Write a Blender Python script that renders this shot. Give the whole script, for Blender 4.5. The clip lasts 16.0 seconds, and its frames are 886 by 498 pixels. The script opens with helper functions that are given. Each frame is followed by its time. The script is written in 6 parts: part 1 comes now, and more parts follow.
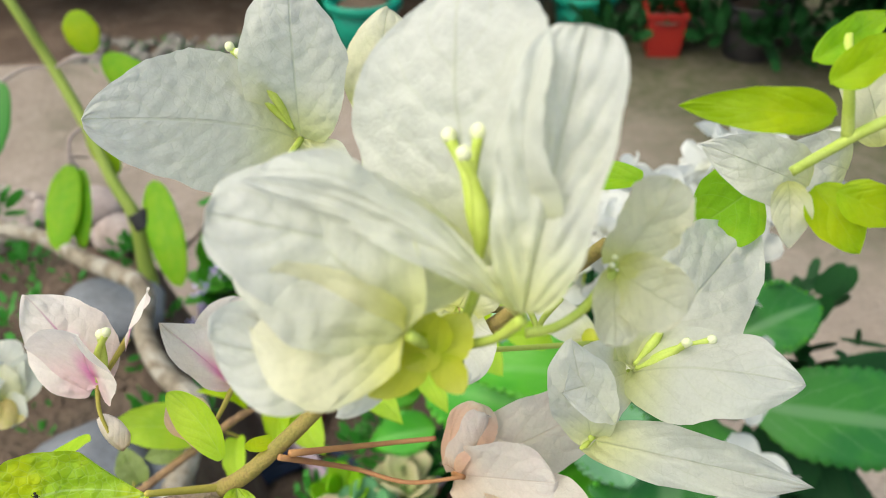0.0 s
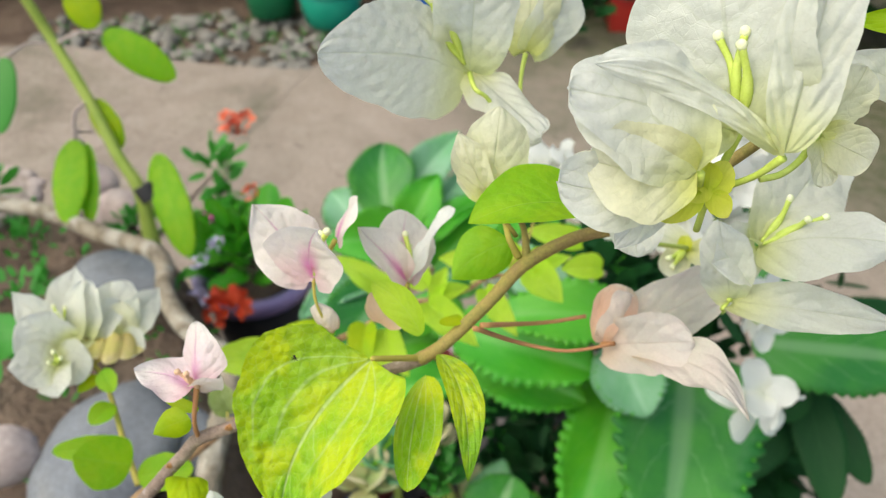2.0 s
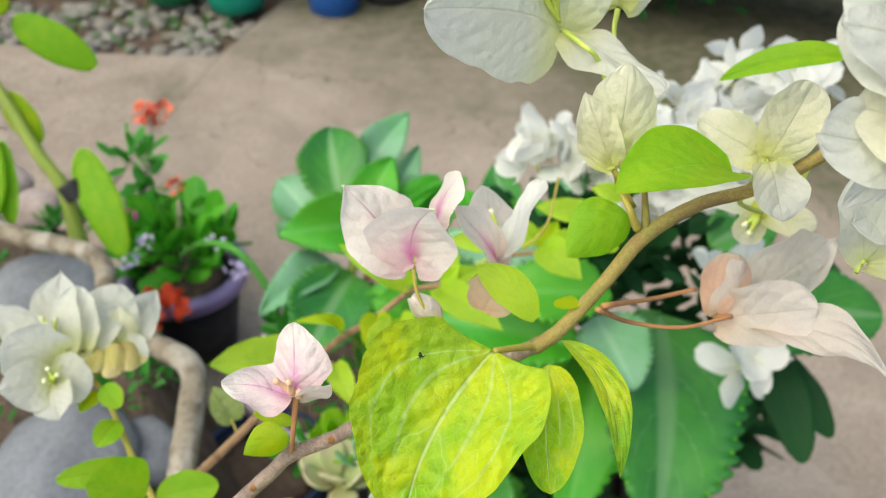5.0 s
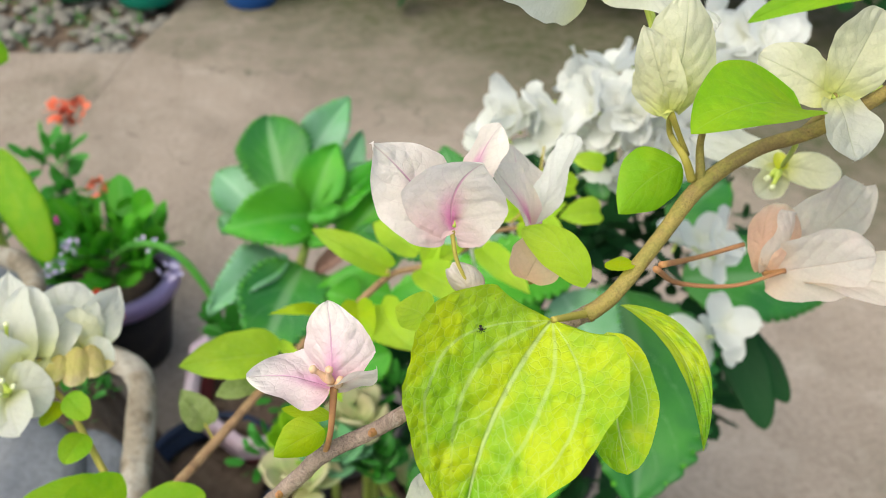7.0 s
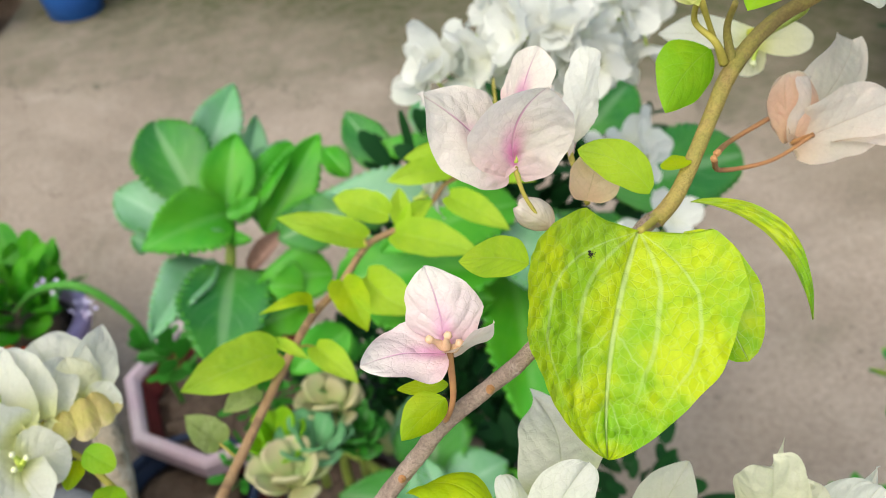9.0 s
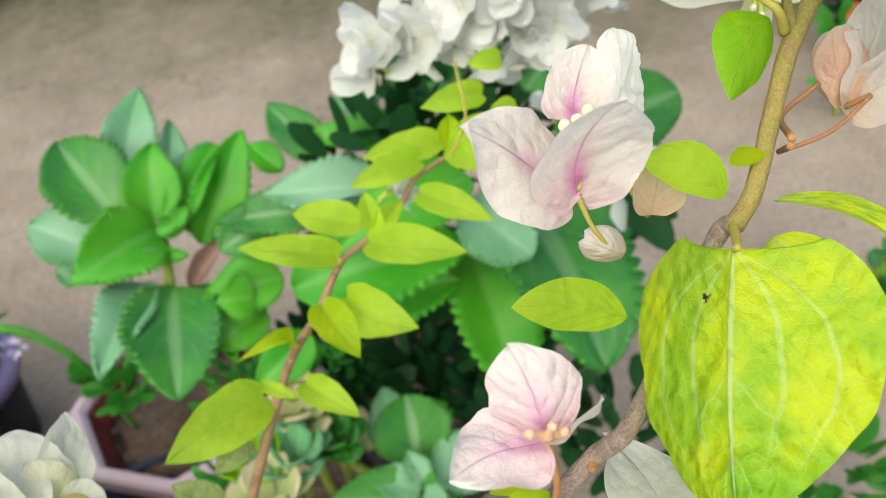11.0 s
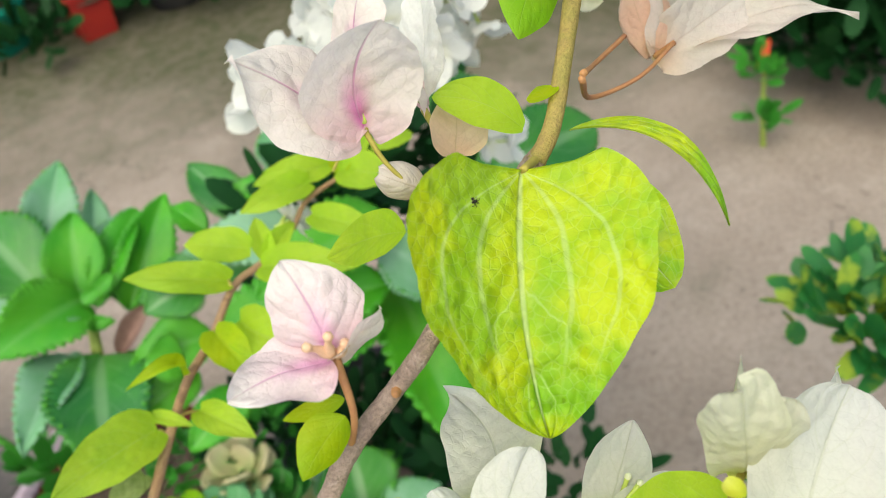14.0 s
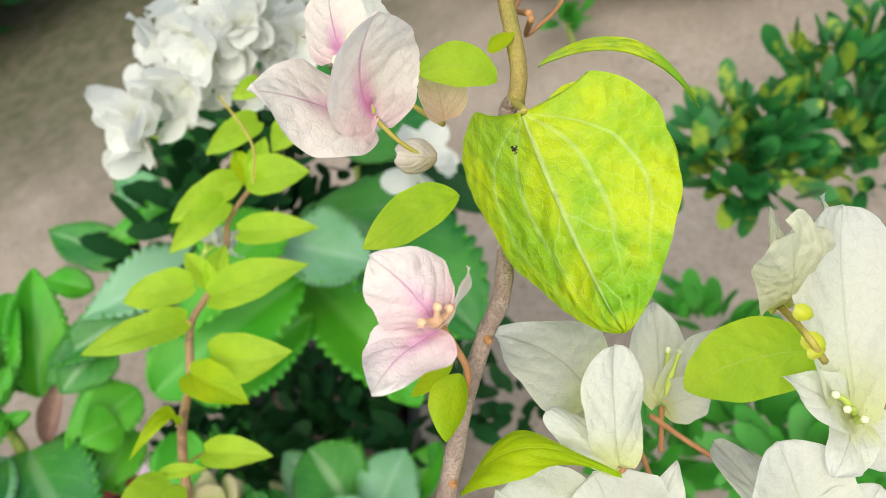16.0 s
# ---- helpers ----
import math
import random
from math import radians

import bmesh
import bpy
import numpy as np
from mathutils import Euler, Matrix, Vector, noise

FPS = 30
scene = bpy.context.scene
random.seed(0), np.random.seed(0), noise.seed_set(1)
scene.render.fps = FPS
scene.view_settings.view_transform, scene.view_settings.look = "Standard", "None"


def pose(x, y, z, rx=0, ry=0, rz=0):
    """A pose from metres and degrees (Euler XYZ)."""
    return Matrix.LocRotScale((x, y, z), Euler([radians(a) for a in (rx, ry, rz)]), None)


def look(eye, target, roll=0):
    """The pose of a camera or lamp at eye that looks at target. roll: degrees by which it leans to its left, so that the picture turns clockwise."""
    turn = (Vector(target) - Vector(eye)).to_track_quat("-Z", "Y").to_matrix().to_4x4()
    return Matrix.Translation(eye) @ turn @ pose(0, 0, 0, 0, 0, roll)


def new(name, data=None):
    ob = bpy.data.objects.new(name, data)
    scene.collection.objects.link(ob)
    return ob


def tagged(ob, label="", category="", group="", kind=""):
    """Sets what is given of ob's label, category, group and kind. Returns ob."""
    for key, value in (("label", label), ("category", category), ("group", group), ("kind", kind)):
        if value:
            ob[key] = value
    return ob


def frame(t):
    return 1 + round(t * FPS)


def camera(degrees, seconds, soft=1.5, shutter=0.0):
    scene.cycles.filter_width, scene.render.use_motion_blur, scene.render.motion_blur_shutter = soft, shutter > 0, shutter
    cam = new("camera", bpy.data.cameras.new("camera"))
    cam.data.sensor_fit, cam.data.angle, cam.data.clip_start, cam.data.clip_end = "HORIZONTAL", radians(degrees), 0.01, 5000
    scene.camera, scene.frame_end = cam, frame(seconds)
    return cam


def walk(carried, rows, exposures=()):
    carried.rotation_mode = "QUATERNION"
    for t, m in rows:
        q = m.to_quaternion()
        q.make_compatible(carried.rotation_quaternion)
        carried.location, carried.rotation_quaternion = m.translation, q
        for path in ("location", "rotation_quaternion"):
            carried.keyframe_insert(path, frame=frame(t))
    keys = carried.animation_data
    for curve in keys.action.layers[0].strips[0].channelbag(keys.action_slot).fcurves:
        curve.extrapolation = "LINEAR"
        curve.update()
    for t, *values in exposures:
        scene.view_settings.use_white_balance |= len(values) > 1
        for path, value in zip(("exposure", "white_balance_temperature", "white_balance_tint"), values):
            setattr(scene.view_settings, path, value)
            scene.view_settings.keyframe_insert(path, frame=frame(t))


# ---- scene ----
cam = camera(57.9, 16.0, soft=0.9)
PATH = [
    (0, (-0.007, 0.013, 1.447), (-0.018, 1.623, 0.26), -1.3),
    (0.5, (-0.03, -0.014, 1.455), (0.071, 1.586, 0.259), -0.5),
    (1, (-0.055, -0.027, 1.456), (0.027, 1.55, 0.229), -0.9),
    (1.5, (-0.072, -0.044, 1.461), (0.031, 1.53, 0.232), -0.9),
    (2, (-0.088, -0.049, 1.461), (0.012, 1.528, 0.235), -0.3),
    (2.5, (-0.107, -0.042, 1.455), (0.002, 1.519, 0.208), -0.6),
    (3, (-0.123, -0.032, 1.467), (-0.023, 1.538, 0.231), -1.7),
    (3.5, (-0.134, -0.032, 1.463), (0.025, 1.527, 0.221), -0.5),
    (6, (-0.188, 0.004, 1.42), (0.266, 1.484, 0.154), 2.2),
    (6.5, (-0.201, 0.011, 1.412), (0.315, 1.465, 0.14), 2.7),
    (7, (-0.193, 0.011, 1.411), (0.314, 1.479, 0.15), 3.2),
    (7.5, (-0.21, 0.02, 1.406), (0.355, 1.442, 0.118), -0.3),
    (8, (-0.229, 0.027, 1.404), (0.395, 1.392, 0.083), -3.2),
    (8.5, (-0.238, 0.029, 1.4), (0.436, 1.361, 0.069), -3.5),
    (9, (-0.242, 0.04, 1.401), (0.485, 1.337, 0.064), -4.0),
    (11.4, (-0.241, 0.106, 1.386), (0.597, 1.188, -0.073), -7.5),
    (11.7, (-0.251, 0.105, 1.375), (0.62, 1.141, -0.098), -6.2),
    (12, (-0.251, 0.105, 1.371), (0.681, 1.109, -0.086), -5.2),
    (12.5, (-0.246, 0.093, 1.364), (0.71, 1.177, -0.019), -6.1),
    (13, (-0.25, 0.082, 1.353), (0.741, 1.162, -0.008), -6.2),
    (13.5, (-0.234, 0.064, 1.355), (0.75, 1.198, 0.034), -7.2),
    (14, (-0.23, 0.056, 1.364), (0.758, 1.203, 0.057), -9.6),
    (14.5, (-0.253, 0.073, 1.366), (0.744, 1.117, -0.018), -15.0),
    (15, (-0.253, 0.082, 1.373), (0.799, 1.017, -0.047), -16.3),
    (15.5, (-0.2593, 0.083, 1.3735), (0.83, 0.95, -0.062), -17.8),
    (16, (-0.267, 0.089, 1.383), (0.858, 0.919, -0.048), -19.2),
]
walk(cam, [(t, look(eye, target, roll)) for t, eye, target, roll in PATH], [(0, 0.62, 6750, 3), (16, 0.62, 6750, 3)])

cam.data.dof.use_dof = True
cam.data.dof.focus_distance, cam.data.dof.aperture_fstop = 0.23, 16.0

# ---- light ----
world = bpy.data.worlds.new("sky")
scene.world = world
world.use_nodes = True
wn = world.node_tree.nodes
sky = wn.new("ShaderNodeTexSky")
sky.sky_type = "NISHITA"
sky.sun_disc = False
sky.sun_elevation, sky.sun_rotation = radians(54), radians(246)
sky.air_density, sky.dust_density, sky.ozone_density = 1.0, 4.0, 1.0
wn["Background"].inputs["Strength"].default_value = 0.15
world.node_tree.links.new(sky.outputs[0], wn["Background"].inputs["Color"])
sun_data = bpy.data.lights.new("sun", "SUN")
sun_data.energy, sun_data.angle, sun_data.color = 1.75, radians(105), (1.0, 0.97, 0.90)
sun = new("sun", sun_data)
sun.matrix_world = look((-2.7, -1.2, 4.0), (0, 0, 0))


# ---- materials ----
def material(name, rough=0.6, spec=0.4):
    m = bpy.data.materials.new(name)
    m.use_nodes = True
    b = m.node_tree.nodes["Principled BSDF"]
    b.inputs["Roughness"].default_value = rough
    b.inputs["Specular IOR Level"].default_value = spec
    return m, m.node_tree, b


class Net:
    """Short-hand for wiring shader nodes."""

    def __init__(self, tree):
        self.t = tree

    def node(self, kind, **ins):
        n = self.t.nodes.new("ShaderNode" + kind)
        for k, v in ins.items():
            self.put(n.inputs[k.replace("_", " ")], v)
        return n

    def put(self, socket, v):
        if hasattr(v, "default_value") or isinstance(v, bpy.types.NodeSocket):
            self.t.links.new(v, socket)
        else:
            socket.default_value = v

    def math(self, op, a, b=0.0, clamp=False):
        n = self.t.nodes.new("ShaderNodeMath")
        n.operation, n.use_clamp = op, clamp
        self.put(n.inputs[0], a)
        self.put(n.inputs[1], b)
        return n.outputs[0]

    def ramp(self, fac, lo, hi, to_lo=0.0, to_hi=1.0):
        n = self.t.nodes.new("ShaderNodeMapRange")
        n.interpolation_type = "SMOOTHSTEP"
        for i, v in enumerate((fac, lo, hi, to_lo, to_hi)):
            self.put(n.inputs[i], v)
        return n.outputs[0]

    def mix(self, fac, a, b, mode="MIX"):
        n = self.t.nodes.new("ShaderNodeMix")
        n.data_type, n.blend_type = "RGBA", mode
        self.put(n.inputs[0], fac)
        self.put(n.inputs[6], a if not isinstance(a, tuple) else (*a[:3], 1))
        self.put(n.inputs[7], b if not isinstance(b, tuple) else (*b[:3], 1))
        return n.outputs[2]

    def noise(self, scale, detail=3.0, rough=0.55, vector=None, distort=0.0):
        n = self.t.nodes.new("ShaderNodeTexNoise")
        n.inputs["Scale"].default_value = scale
        n.inputs["Detail"].default_value = detail
        n.inputs["Roughness"].default_value = rough
        n.inputs["Distortion"].default_value = distort
        if vector is not None:
            self.t.links.new(vector, n.inputs["Vector"])
        return n.outputs["Fac"]

    def coords(self):
        return self.t.nodes.new("ShaderNodeTexCoord").outputs["Object"]

    def bump(self, height, strength, distance, shader):
        n = self.t.nodes.new("ShaderNodeBump")
        n.inputs["Strength"].default_value = strength
        n.inputs["Distance"].default_value = distance
        self.t.links.new(height, n.inputs["Height"])
        self.t.links.new(n.outputs[0], shader.inputs["Normal"])
        return n


def blade_material(name, base, main, tip, vein, vein_amount=0.5, second=None, second_amount=0.0, spread=90.0,
                   heart=None, heart_amount=0.0, patch=(0.40, 0.62), glow=0.45, rough=0.5, relief=0.6, pairs=6.0, spec=0.35, midrib=0.022, quilt=0.9, specks=0.0, arcs=False):
    """A thin leaf or bract: colour runs from its base to its tip, with a midrib, side veins, blotches and light shining through."""
    m, tree, b = material(name, rough, spec)
    g = Net(tree)
    uv = g.node("UVMap")
    sep = g.node("SeparateXYZ")
    tree.links.new(uv.outputs[0], sep.inputs[0])
    u, v = sep.outputs[0], sep.outputs[1]
    side = g.math("MULTIPLY", g.math("ABSOLUTE", g.math("SUBTRACT", v, 0.5)), 2.0)
    co = g.coords()
    rnd = g.node("ObjectInfo").outputs["Random"]
    wob = g.math("MULTIPLY", g.math("SUBTRACT", g.noise(120, 2, vector=co), 0.5), 0.5)
    mid = g.ramp(side, midrib * 0.4, midrib * 1.6, 1.0, 0.0)
    run = g.math("ADD", g.math("SUBTRACT", g.math("MULTIPLY", u, pairs), g.math("ADD", g.math("MULTIPLY", side, 1.3), g.math("MULTIPLY", g.math("MULTIPLY", side, side), 1.1))), wob)
    tri = g.math("ABSOLUTE", g.math("SUBTRACT", g.math("FRACT", run), 0.5))
    lat = g.ramp(tri, 0.0, 0.013 * pairs, 1.0, 0.0)
    lat = g.math("MULTIPLY", lat, g.ramp(side, 0.55, 0.95, 1.0, 0.1))
    if arcs:
        # two pairs of veins leave the base and follow the margin; side branches only farther out
        lat = g.math("MULTIPLY", lat, g.math("MULTIPLY", g.ramp(u, 0.30, 0.42), g.ramp(side, 0.30, 0.60, 0.8, 0.0)))
        for reach, thick in ((0.40, 0.020), (0.76, 0.014)):
            bend = g.math("MULTIPLY", g.ramp(g.math("POWER", u, 0.45), 0.0, 0.72), reach)
            gap = g.math("ABSOLUTE", g.math("SUBTRACT", g.math("ADD", side, g.math("MULTIPLY", wob, 0.10)), bend))
            arc = g.math("MULTIPLY", g.ramp(gap, thick * 0.4, thick * 1.8, 1.0, 0.0), g.ramp(u, 0.45, 0.85, 1.0, 0.15))
            lat = g.math("MAXIMUM", lat, arc)
    net = g.node("TexVoronoi")
    net.feature = "DISTANCE_TO_EDGE"
    net.inputs["Scale"].default_value = 340
    tree.links.new(co, net.inputs["Vector"])
    web = g.ramp(net.outputs["Distance"], 0.0, 0.10, 1.0, 0.0)
    veins = g.math("MAXIMUM", mid, g.math("MAXIMUM", g.math("MULTIPLY", lat, 0.65), g.math("MULTIPLY", web, 0.20)))
    c = g.mix(g.ramp(u, 0.0, 0.4), base, main)
    c = g.mix(g.ramp(u, 0.5, 1.0), c, tip)
    if second:
        n1 = g.math("ADD", g.math("MULTIPLY", g.noise(spread, 4, 0.5, co), 0.8), g.math("MULTIPLY", g.noise(spread * 5, 4, 0.6, co), 0.2))
        c = g.mix(g.math("MULTIPLY", g.ramp(n1, *patch), second_amount), c, second)
    if heart:
        near = g.math("MULTIPLY", g.ramp(u, 0.10, 0.70, 1.0, 0.0), g.ramp(side, 0.02, 0.42, 1.0, 0.0))
        near = g.math("MAXIMUM", near, g.math("MULTIPLY", mid, g.ramp(u, 0.5, 0.9, 0.9, 0.2)))
        c = g.mix(g.math("MULTIPLY", near, heart_amount), c, heart)
    fine = g.noise(900, 3, 0.6, co)
    c = g.mix(g.math("MULTIPLY", g.ramp(fine, 0.35, 0.75), 0.12), c, g.mix(0.5, c, (0.02, 0.04, 0.0)))
    c = g.mix(g.math("MULTIPLY", veins, vein_amount), c, vein)
    if specks:
        dots = g.ramp(g.noise(260, 2, 0.5, co), 0.70, 0.76)
        c = g.mix(g.math("MULTIPLY", dots, specks), c, (0.05, 0.06, 0.01))
    c = g.mix(g.math("MULTIPLY", rnd, 0.12), c, main)
    tree.links.new(c, b.inputs["Base Color"])
    cell = g.node("TexVoronoi")
    cell.feature = "SMOOTH_F1"
    cell.inputs["Scale"].default_value = 230
    cell.inputs["Smoothness"].default_value = 0.6
    tree.links.new(co, cell.inputs["Vector"])
    height = g.math("SUBTRACT", g.math("MULTIPLY", g.ramp(tri, 0.0, 0.30), 0.11), g.math("MULTIPLY", mid, 0.22))
    height = g.math("SUBTRACT", height, g.math("MULTIPLY", cell.outputs["Distance"], quilt))
    height = g.math("ADD", height, g.math("MULTIPLY", g.noise(700, 3, 0.6, co), 0.25))
    height = g.math("SUBTRACT", height, g.math("MULTIPLY", web, 0.06))
    g.bump(height, relief, 0.0015, b)
    tr = g.node("BsdfTranslucent")
    tree.links.new(c, tr.inputs["Color"])
    mx = g.node("MixShader")
    mx.inputs[0].default_value = glow
    tree.links.new(b.outputs[0], mx.inputs[1])
    tree.links.new(tr.outputs[0], mx.inputs[2])
    tree.links.new(mx.outputs[0], tree.nodes["Material Output"].inputs["Surface"])
    return m


def rough_material(name, one, two, scale, three=None, fine=None, rough=0.85, relief=0.5, depth=0.004, spec=0.25, metal=0.0, cover=(0.4, 0.65)):
    """A plain worn surface: two tones in large patches, a third in stains, and fine grain."""
    m, tree, b = material(name, rough, spec)
    g = Net(tree)
    co = g.coords()
    c = g.mix(g.ramp(g.noise(scale, 5, 0.6, co, 0.3), 0.3, 0.7), one, two)
    if three:
        c = g.mix(g.math("MULTIPLY", g.ramp(g.noise(scale * 0.37, 6, 0.65, co, 0.8), *cover), 0.8), c, three)
    fine = fine or scale * 14
    f = g.noise(fine, 4, 0.65, co)
    c = g.mix(g.ramp(f, 0.3, 0.65, 0.30 if rough > 0.7 else 0.12, 0.0), c, (0.02, 0.015, 0.01))
    rnd = g.node("ObjectInfo").outputs["Random"]
    c = g.mix(g.math("MULTIPLY", rnd, 0.18), c, two)
    tree.links.new(c, b.inputs["Base Color"])
    b.inputs["Metallic"].default_value = metal
    h = g.math("ADD", g.math("MULTIPLY", f, 0.6), g.noise(fine * 0.25, 4, 0.6, co))
    g.bump(h, relief, depth, b)
    return m


WHITE = blade_material("white_bract", (0.70, 0.73, 0.34), (0.76, 0.77, 0.68), (0.77, 0.78, 0.74), (0.56, 0.60, 0.38), 0.30, glow=0.54, relief=0.8, pairs=5)
CREAM = blade_material("cream_bract", (0.72, 0.74, 0.24), (0.80, 0.79, 0.54), (0.81, 0.80, 0.64), (0.60, 0.64, 0.28), 0.2, glow=0.52, relief=0.8, pairs=5)
SNOW = blade_material("far_white_bract", (0.78, 0.79, 0.68), (0.82, 0.83, 0.80), (0.83, 0.84, 0.81), (0.70, 0.74, 0.58), 0.15, glow=0.46, relief=0.8, pairs=5)
BLUSH = blade_material("blush_bract", (0.88, 0.62, 0.66), (0.93, 0.83, 0.785), (0.93, 0.87, 0.83), (0.66, 0.50, 0.54), 0.32, heart=(0.76, 0.14, 0.52), heart_amount=0.9, glow=0.50, relief=0.8, pairs=5)
ROSE = blade_material("rosy_bract", (0.82, 0.54, 0.62), (0.91, 0.75, 0.77), (0.91, 0.85, 0.82), (0.66, 0.42, 0.56), 0.24, heart=(0.80, 0.30, 0.62), heart_amount=0.75, glow=0.44, relief=0.8, pairs=5)
PALE_PEACH = blade_material("pale_cream_blush_bract", (0.80, 0.62, 0.46), (0.80, 0.74, 0.66), (0.81, 0.76, 0.71), (0.66, 0.52, 0.42), 0.30, second=(0.82, 0.68, 0.66), second_amount=0.5, spread=40, glow=0.50, relief=0.8, pairs=5)
PEACH = blade_material("peach_bract", (0.80, 0.58, 0.36), (0.82, 0.66, 0.52), (0.81, 0.72, 0.60), (0.62, 0.44, 0.24), 0.35, second=(0.82, 0.48, 0.36), second_amount=0.55, spread=45, glow=0.50, relief=0.7, pairs=5)
LEAF = blade_material("yellow_green_leaf", (0.36, 0.57, 0.030), (0.31, 0.56, 0.018), (0.21, 0.50, 0.014), (0.64, 0.76, 0.38), 0.60, second=(0.64, 0.73, 0.010), second_amount=0.85, spread=40, patch=(0.40, 0.62), glow=0.46, relief=1.0, pairs=3.4, specks=0.30, midrib=0.026, quilt=1.2, arcs=True)
LIME = blade_material("lime_leaf", (0.24, 0.54, 0.012), (0.28, 0.60, 0.016), (0.30, 0.62, 0.018), (0.42, 0.66, 0.12), 0.3, second=(0.42, 0.66, 0.02), second_amount=0.6, spread=60, glow=0.60, pairs=5, relief=0.5)
SPRING = blade_material("spring_leaf", (0.46, 0.70, 0.03), (0.52, 0.76, 0.045), (0.54, 0.76, 0.055), (0.56, 0.74, 0.20), 0.35, second=(0.32, 0.60, 0.03), second_amount=0.5, spread=50, glow=0.60, pairs=5, relief=0.5)
YELLOW = blade_material("yellow_leaf", (0.44, 0.62, 0.008), (0.52, 0.66, 0.006), (0.42, 0.62, 0.008), (0.56, 0.68, 0.08), 0.3, second=(0.30, 0.56, 0.010), second_amount=0.5, spread=40, glow=0.60, pairs=5, relief=0.5)
# the broad pale midrib band also has the leaf's gloss painted into it
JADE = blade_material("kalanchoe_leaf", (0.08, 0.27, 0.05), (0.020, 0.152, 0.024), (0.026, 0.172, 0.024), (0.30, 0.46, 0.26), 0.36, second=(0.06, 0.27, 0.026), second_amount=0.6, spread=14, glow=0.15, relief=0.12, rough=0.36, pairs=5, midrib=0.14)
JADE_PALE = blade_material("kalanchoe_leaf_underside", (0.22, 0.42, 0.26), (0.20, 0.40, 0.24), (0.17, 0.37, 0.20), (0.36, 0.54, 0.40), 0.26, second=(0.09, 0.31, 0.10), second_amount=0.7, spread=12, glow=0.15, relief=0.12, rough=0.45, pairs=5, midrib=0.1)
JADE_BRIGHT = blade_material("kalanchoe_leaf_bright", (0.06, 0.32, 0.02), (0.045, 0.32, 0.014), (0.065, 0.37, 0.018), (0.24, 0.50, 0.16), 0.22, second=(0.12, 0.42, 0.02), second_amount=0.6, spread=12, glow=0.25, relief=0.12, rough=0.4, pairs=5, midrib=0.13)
CREAM_LEAF = blade_material("cream_edged_leaf", (0.30, 0.48, 0.14), (0.44, 0.54, 0.22), (0.60, 0.56, 0.34), (0.50, 0.56, 0.30), 0.3, second=(0.62, 0.46, 0.30), second_amount=0.5, spread=30, glow=0.2, relief=0.2, rough=0.45, pairs=5)
OLIVE = blade_material("wilted_olive_leaf", (0.30, 0.40, 0.10), (0.40, 0.48, 0.18), (0.34, 0.42, 0.14), (0.50, 0.56, 0.28), 0.4, second=(0.24, 0.32, 0.08), second_amount=0.7, spread=160, glow=0.35, pairs=5, relief=0.9)
DRY = blade_material("dry_brown_leaf", (0.20, 0.12, 0.09), (0.26, 0.16, 0.13), (0.30, 0.20, 0.16), (0.16, 0.09, 0.06), 0.4, second=(0.14, 0.08, 0.06), second_amount=0.6, spread=60, glow=0.1, pairs=5, relief=0.8, rough=0.8)
TAN = blade_material("withered_tan_sepal", (0.56, 0.46, 0.16), (0.66, 0.54, 0.22), (0.70, 0.60, 0.34), (0.50, 0.38, 0.12), 0.35, second=(0.60, 0.60, 0.14), second_amount=0.6, spread=90, glow=0.45, relief=0.8, pairs=4)
SEPAL = blade_material("yellow_sepal", (0.52, 0.62, 0.03), (0.64, 0.68, 0.06), (0.68, 0.70, 0.12), (0.60, 0.66, 0.04), 0.3, glow=0.5, relief=0.4, pairs=4)
# leaf green lowered to near black: the shade is put into its colour
SHADE_DARK = blade_material("shade_darkened_leaf", (0.008, 0.055, 0.012), (0.007, 0.050, 0.011), (0.009, 0.062, 0.012), (0.03, 0.10, 0.03), 0.3, glow=0.10, rough=0.6, relief=0.2, spec=0.2)
MID = blade_material("green_leaf", (0.06, 0.28, 0.035), (0.05, 0.28, 0.03), (0.06, 0.32, 0.035), (0.12, 0.32, 0.08), 0.3, glow=0.35, rough=0.45, relief=0.3)
CROTON = blade_material("variegated_leaf", (0.03, 0.19, 0.03), (0.018, 0.15, 0.035), (0.035, 0.21, 0.04), (0.14, 0.28, 0.06), 0.3, second=(0.44, 0.54, 0.04), second_amount=0.6, spread=22, patch=(0.52, 0.60), glow=0.3, relief=0.3, rough=0.4)
BARK = rough_material("brown_bark", (0.33, 0.19, 0.10), (0.40, 0.26, 0.14), 120, (0.20, 0.12, 0.07), 1100, 0.75, 0.7, 0.0012, cover=(0.5, 0.62))
GREEN_BARK = rough_material("green_bark", (0.36, 0.265, 0.085), (0.28, 0.245, 0.065), 140, (0.24, 0.155, 0.075), 1100, 0.72, 0.7, 0.0010, cover=(0.5, 0.62))
GREY_BARK = rough_material("grey_bark", (0.42, 0.32, 0.26), (0.28, 0.205, 0.165), 160, (0.56, 0.48, 0.42), 1100, 0.85, 0.9, 0.0016, cover=(0.5, 0.62))
OLD_BARK = rough_material("mottled_old_bark", (0.44, 0.38, 0.29), (0.20, 0.16, 0.11), 38, (0.56, 0.52, 0.44), 260, 0.9, 1.0, 0.008, cover=(0.46, 0.58))
STALK = rough_material("green_stalk", (0.26, 0.36, 0.06), (0.32, 0.40, 0.08), 25, None, 400, 0.5, 0.2, 0.0008)
JADE_STALK = rough_material("bright_green_stalk", (0.06, 0.28, 0.03), (0.10, 0.34, 0.05), 25, None, 400, 0.5, 0.2, 0.0008)
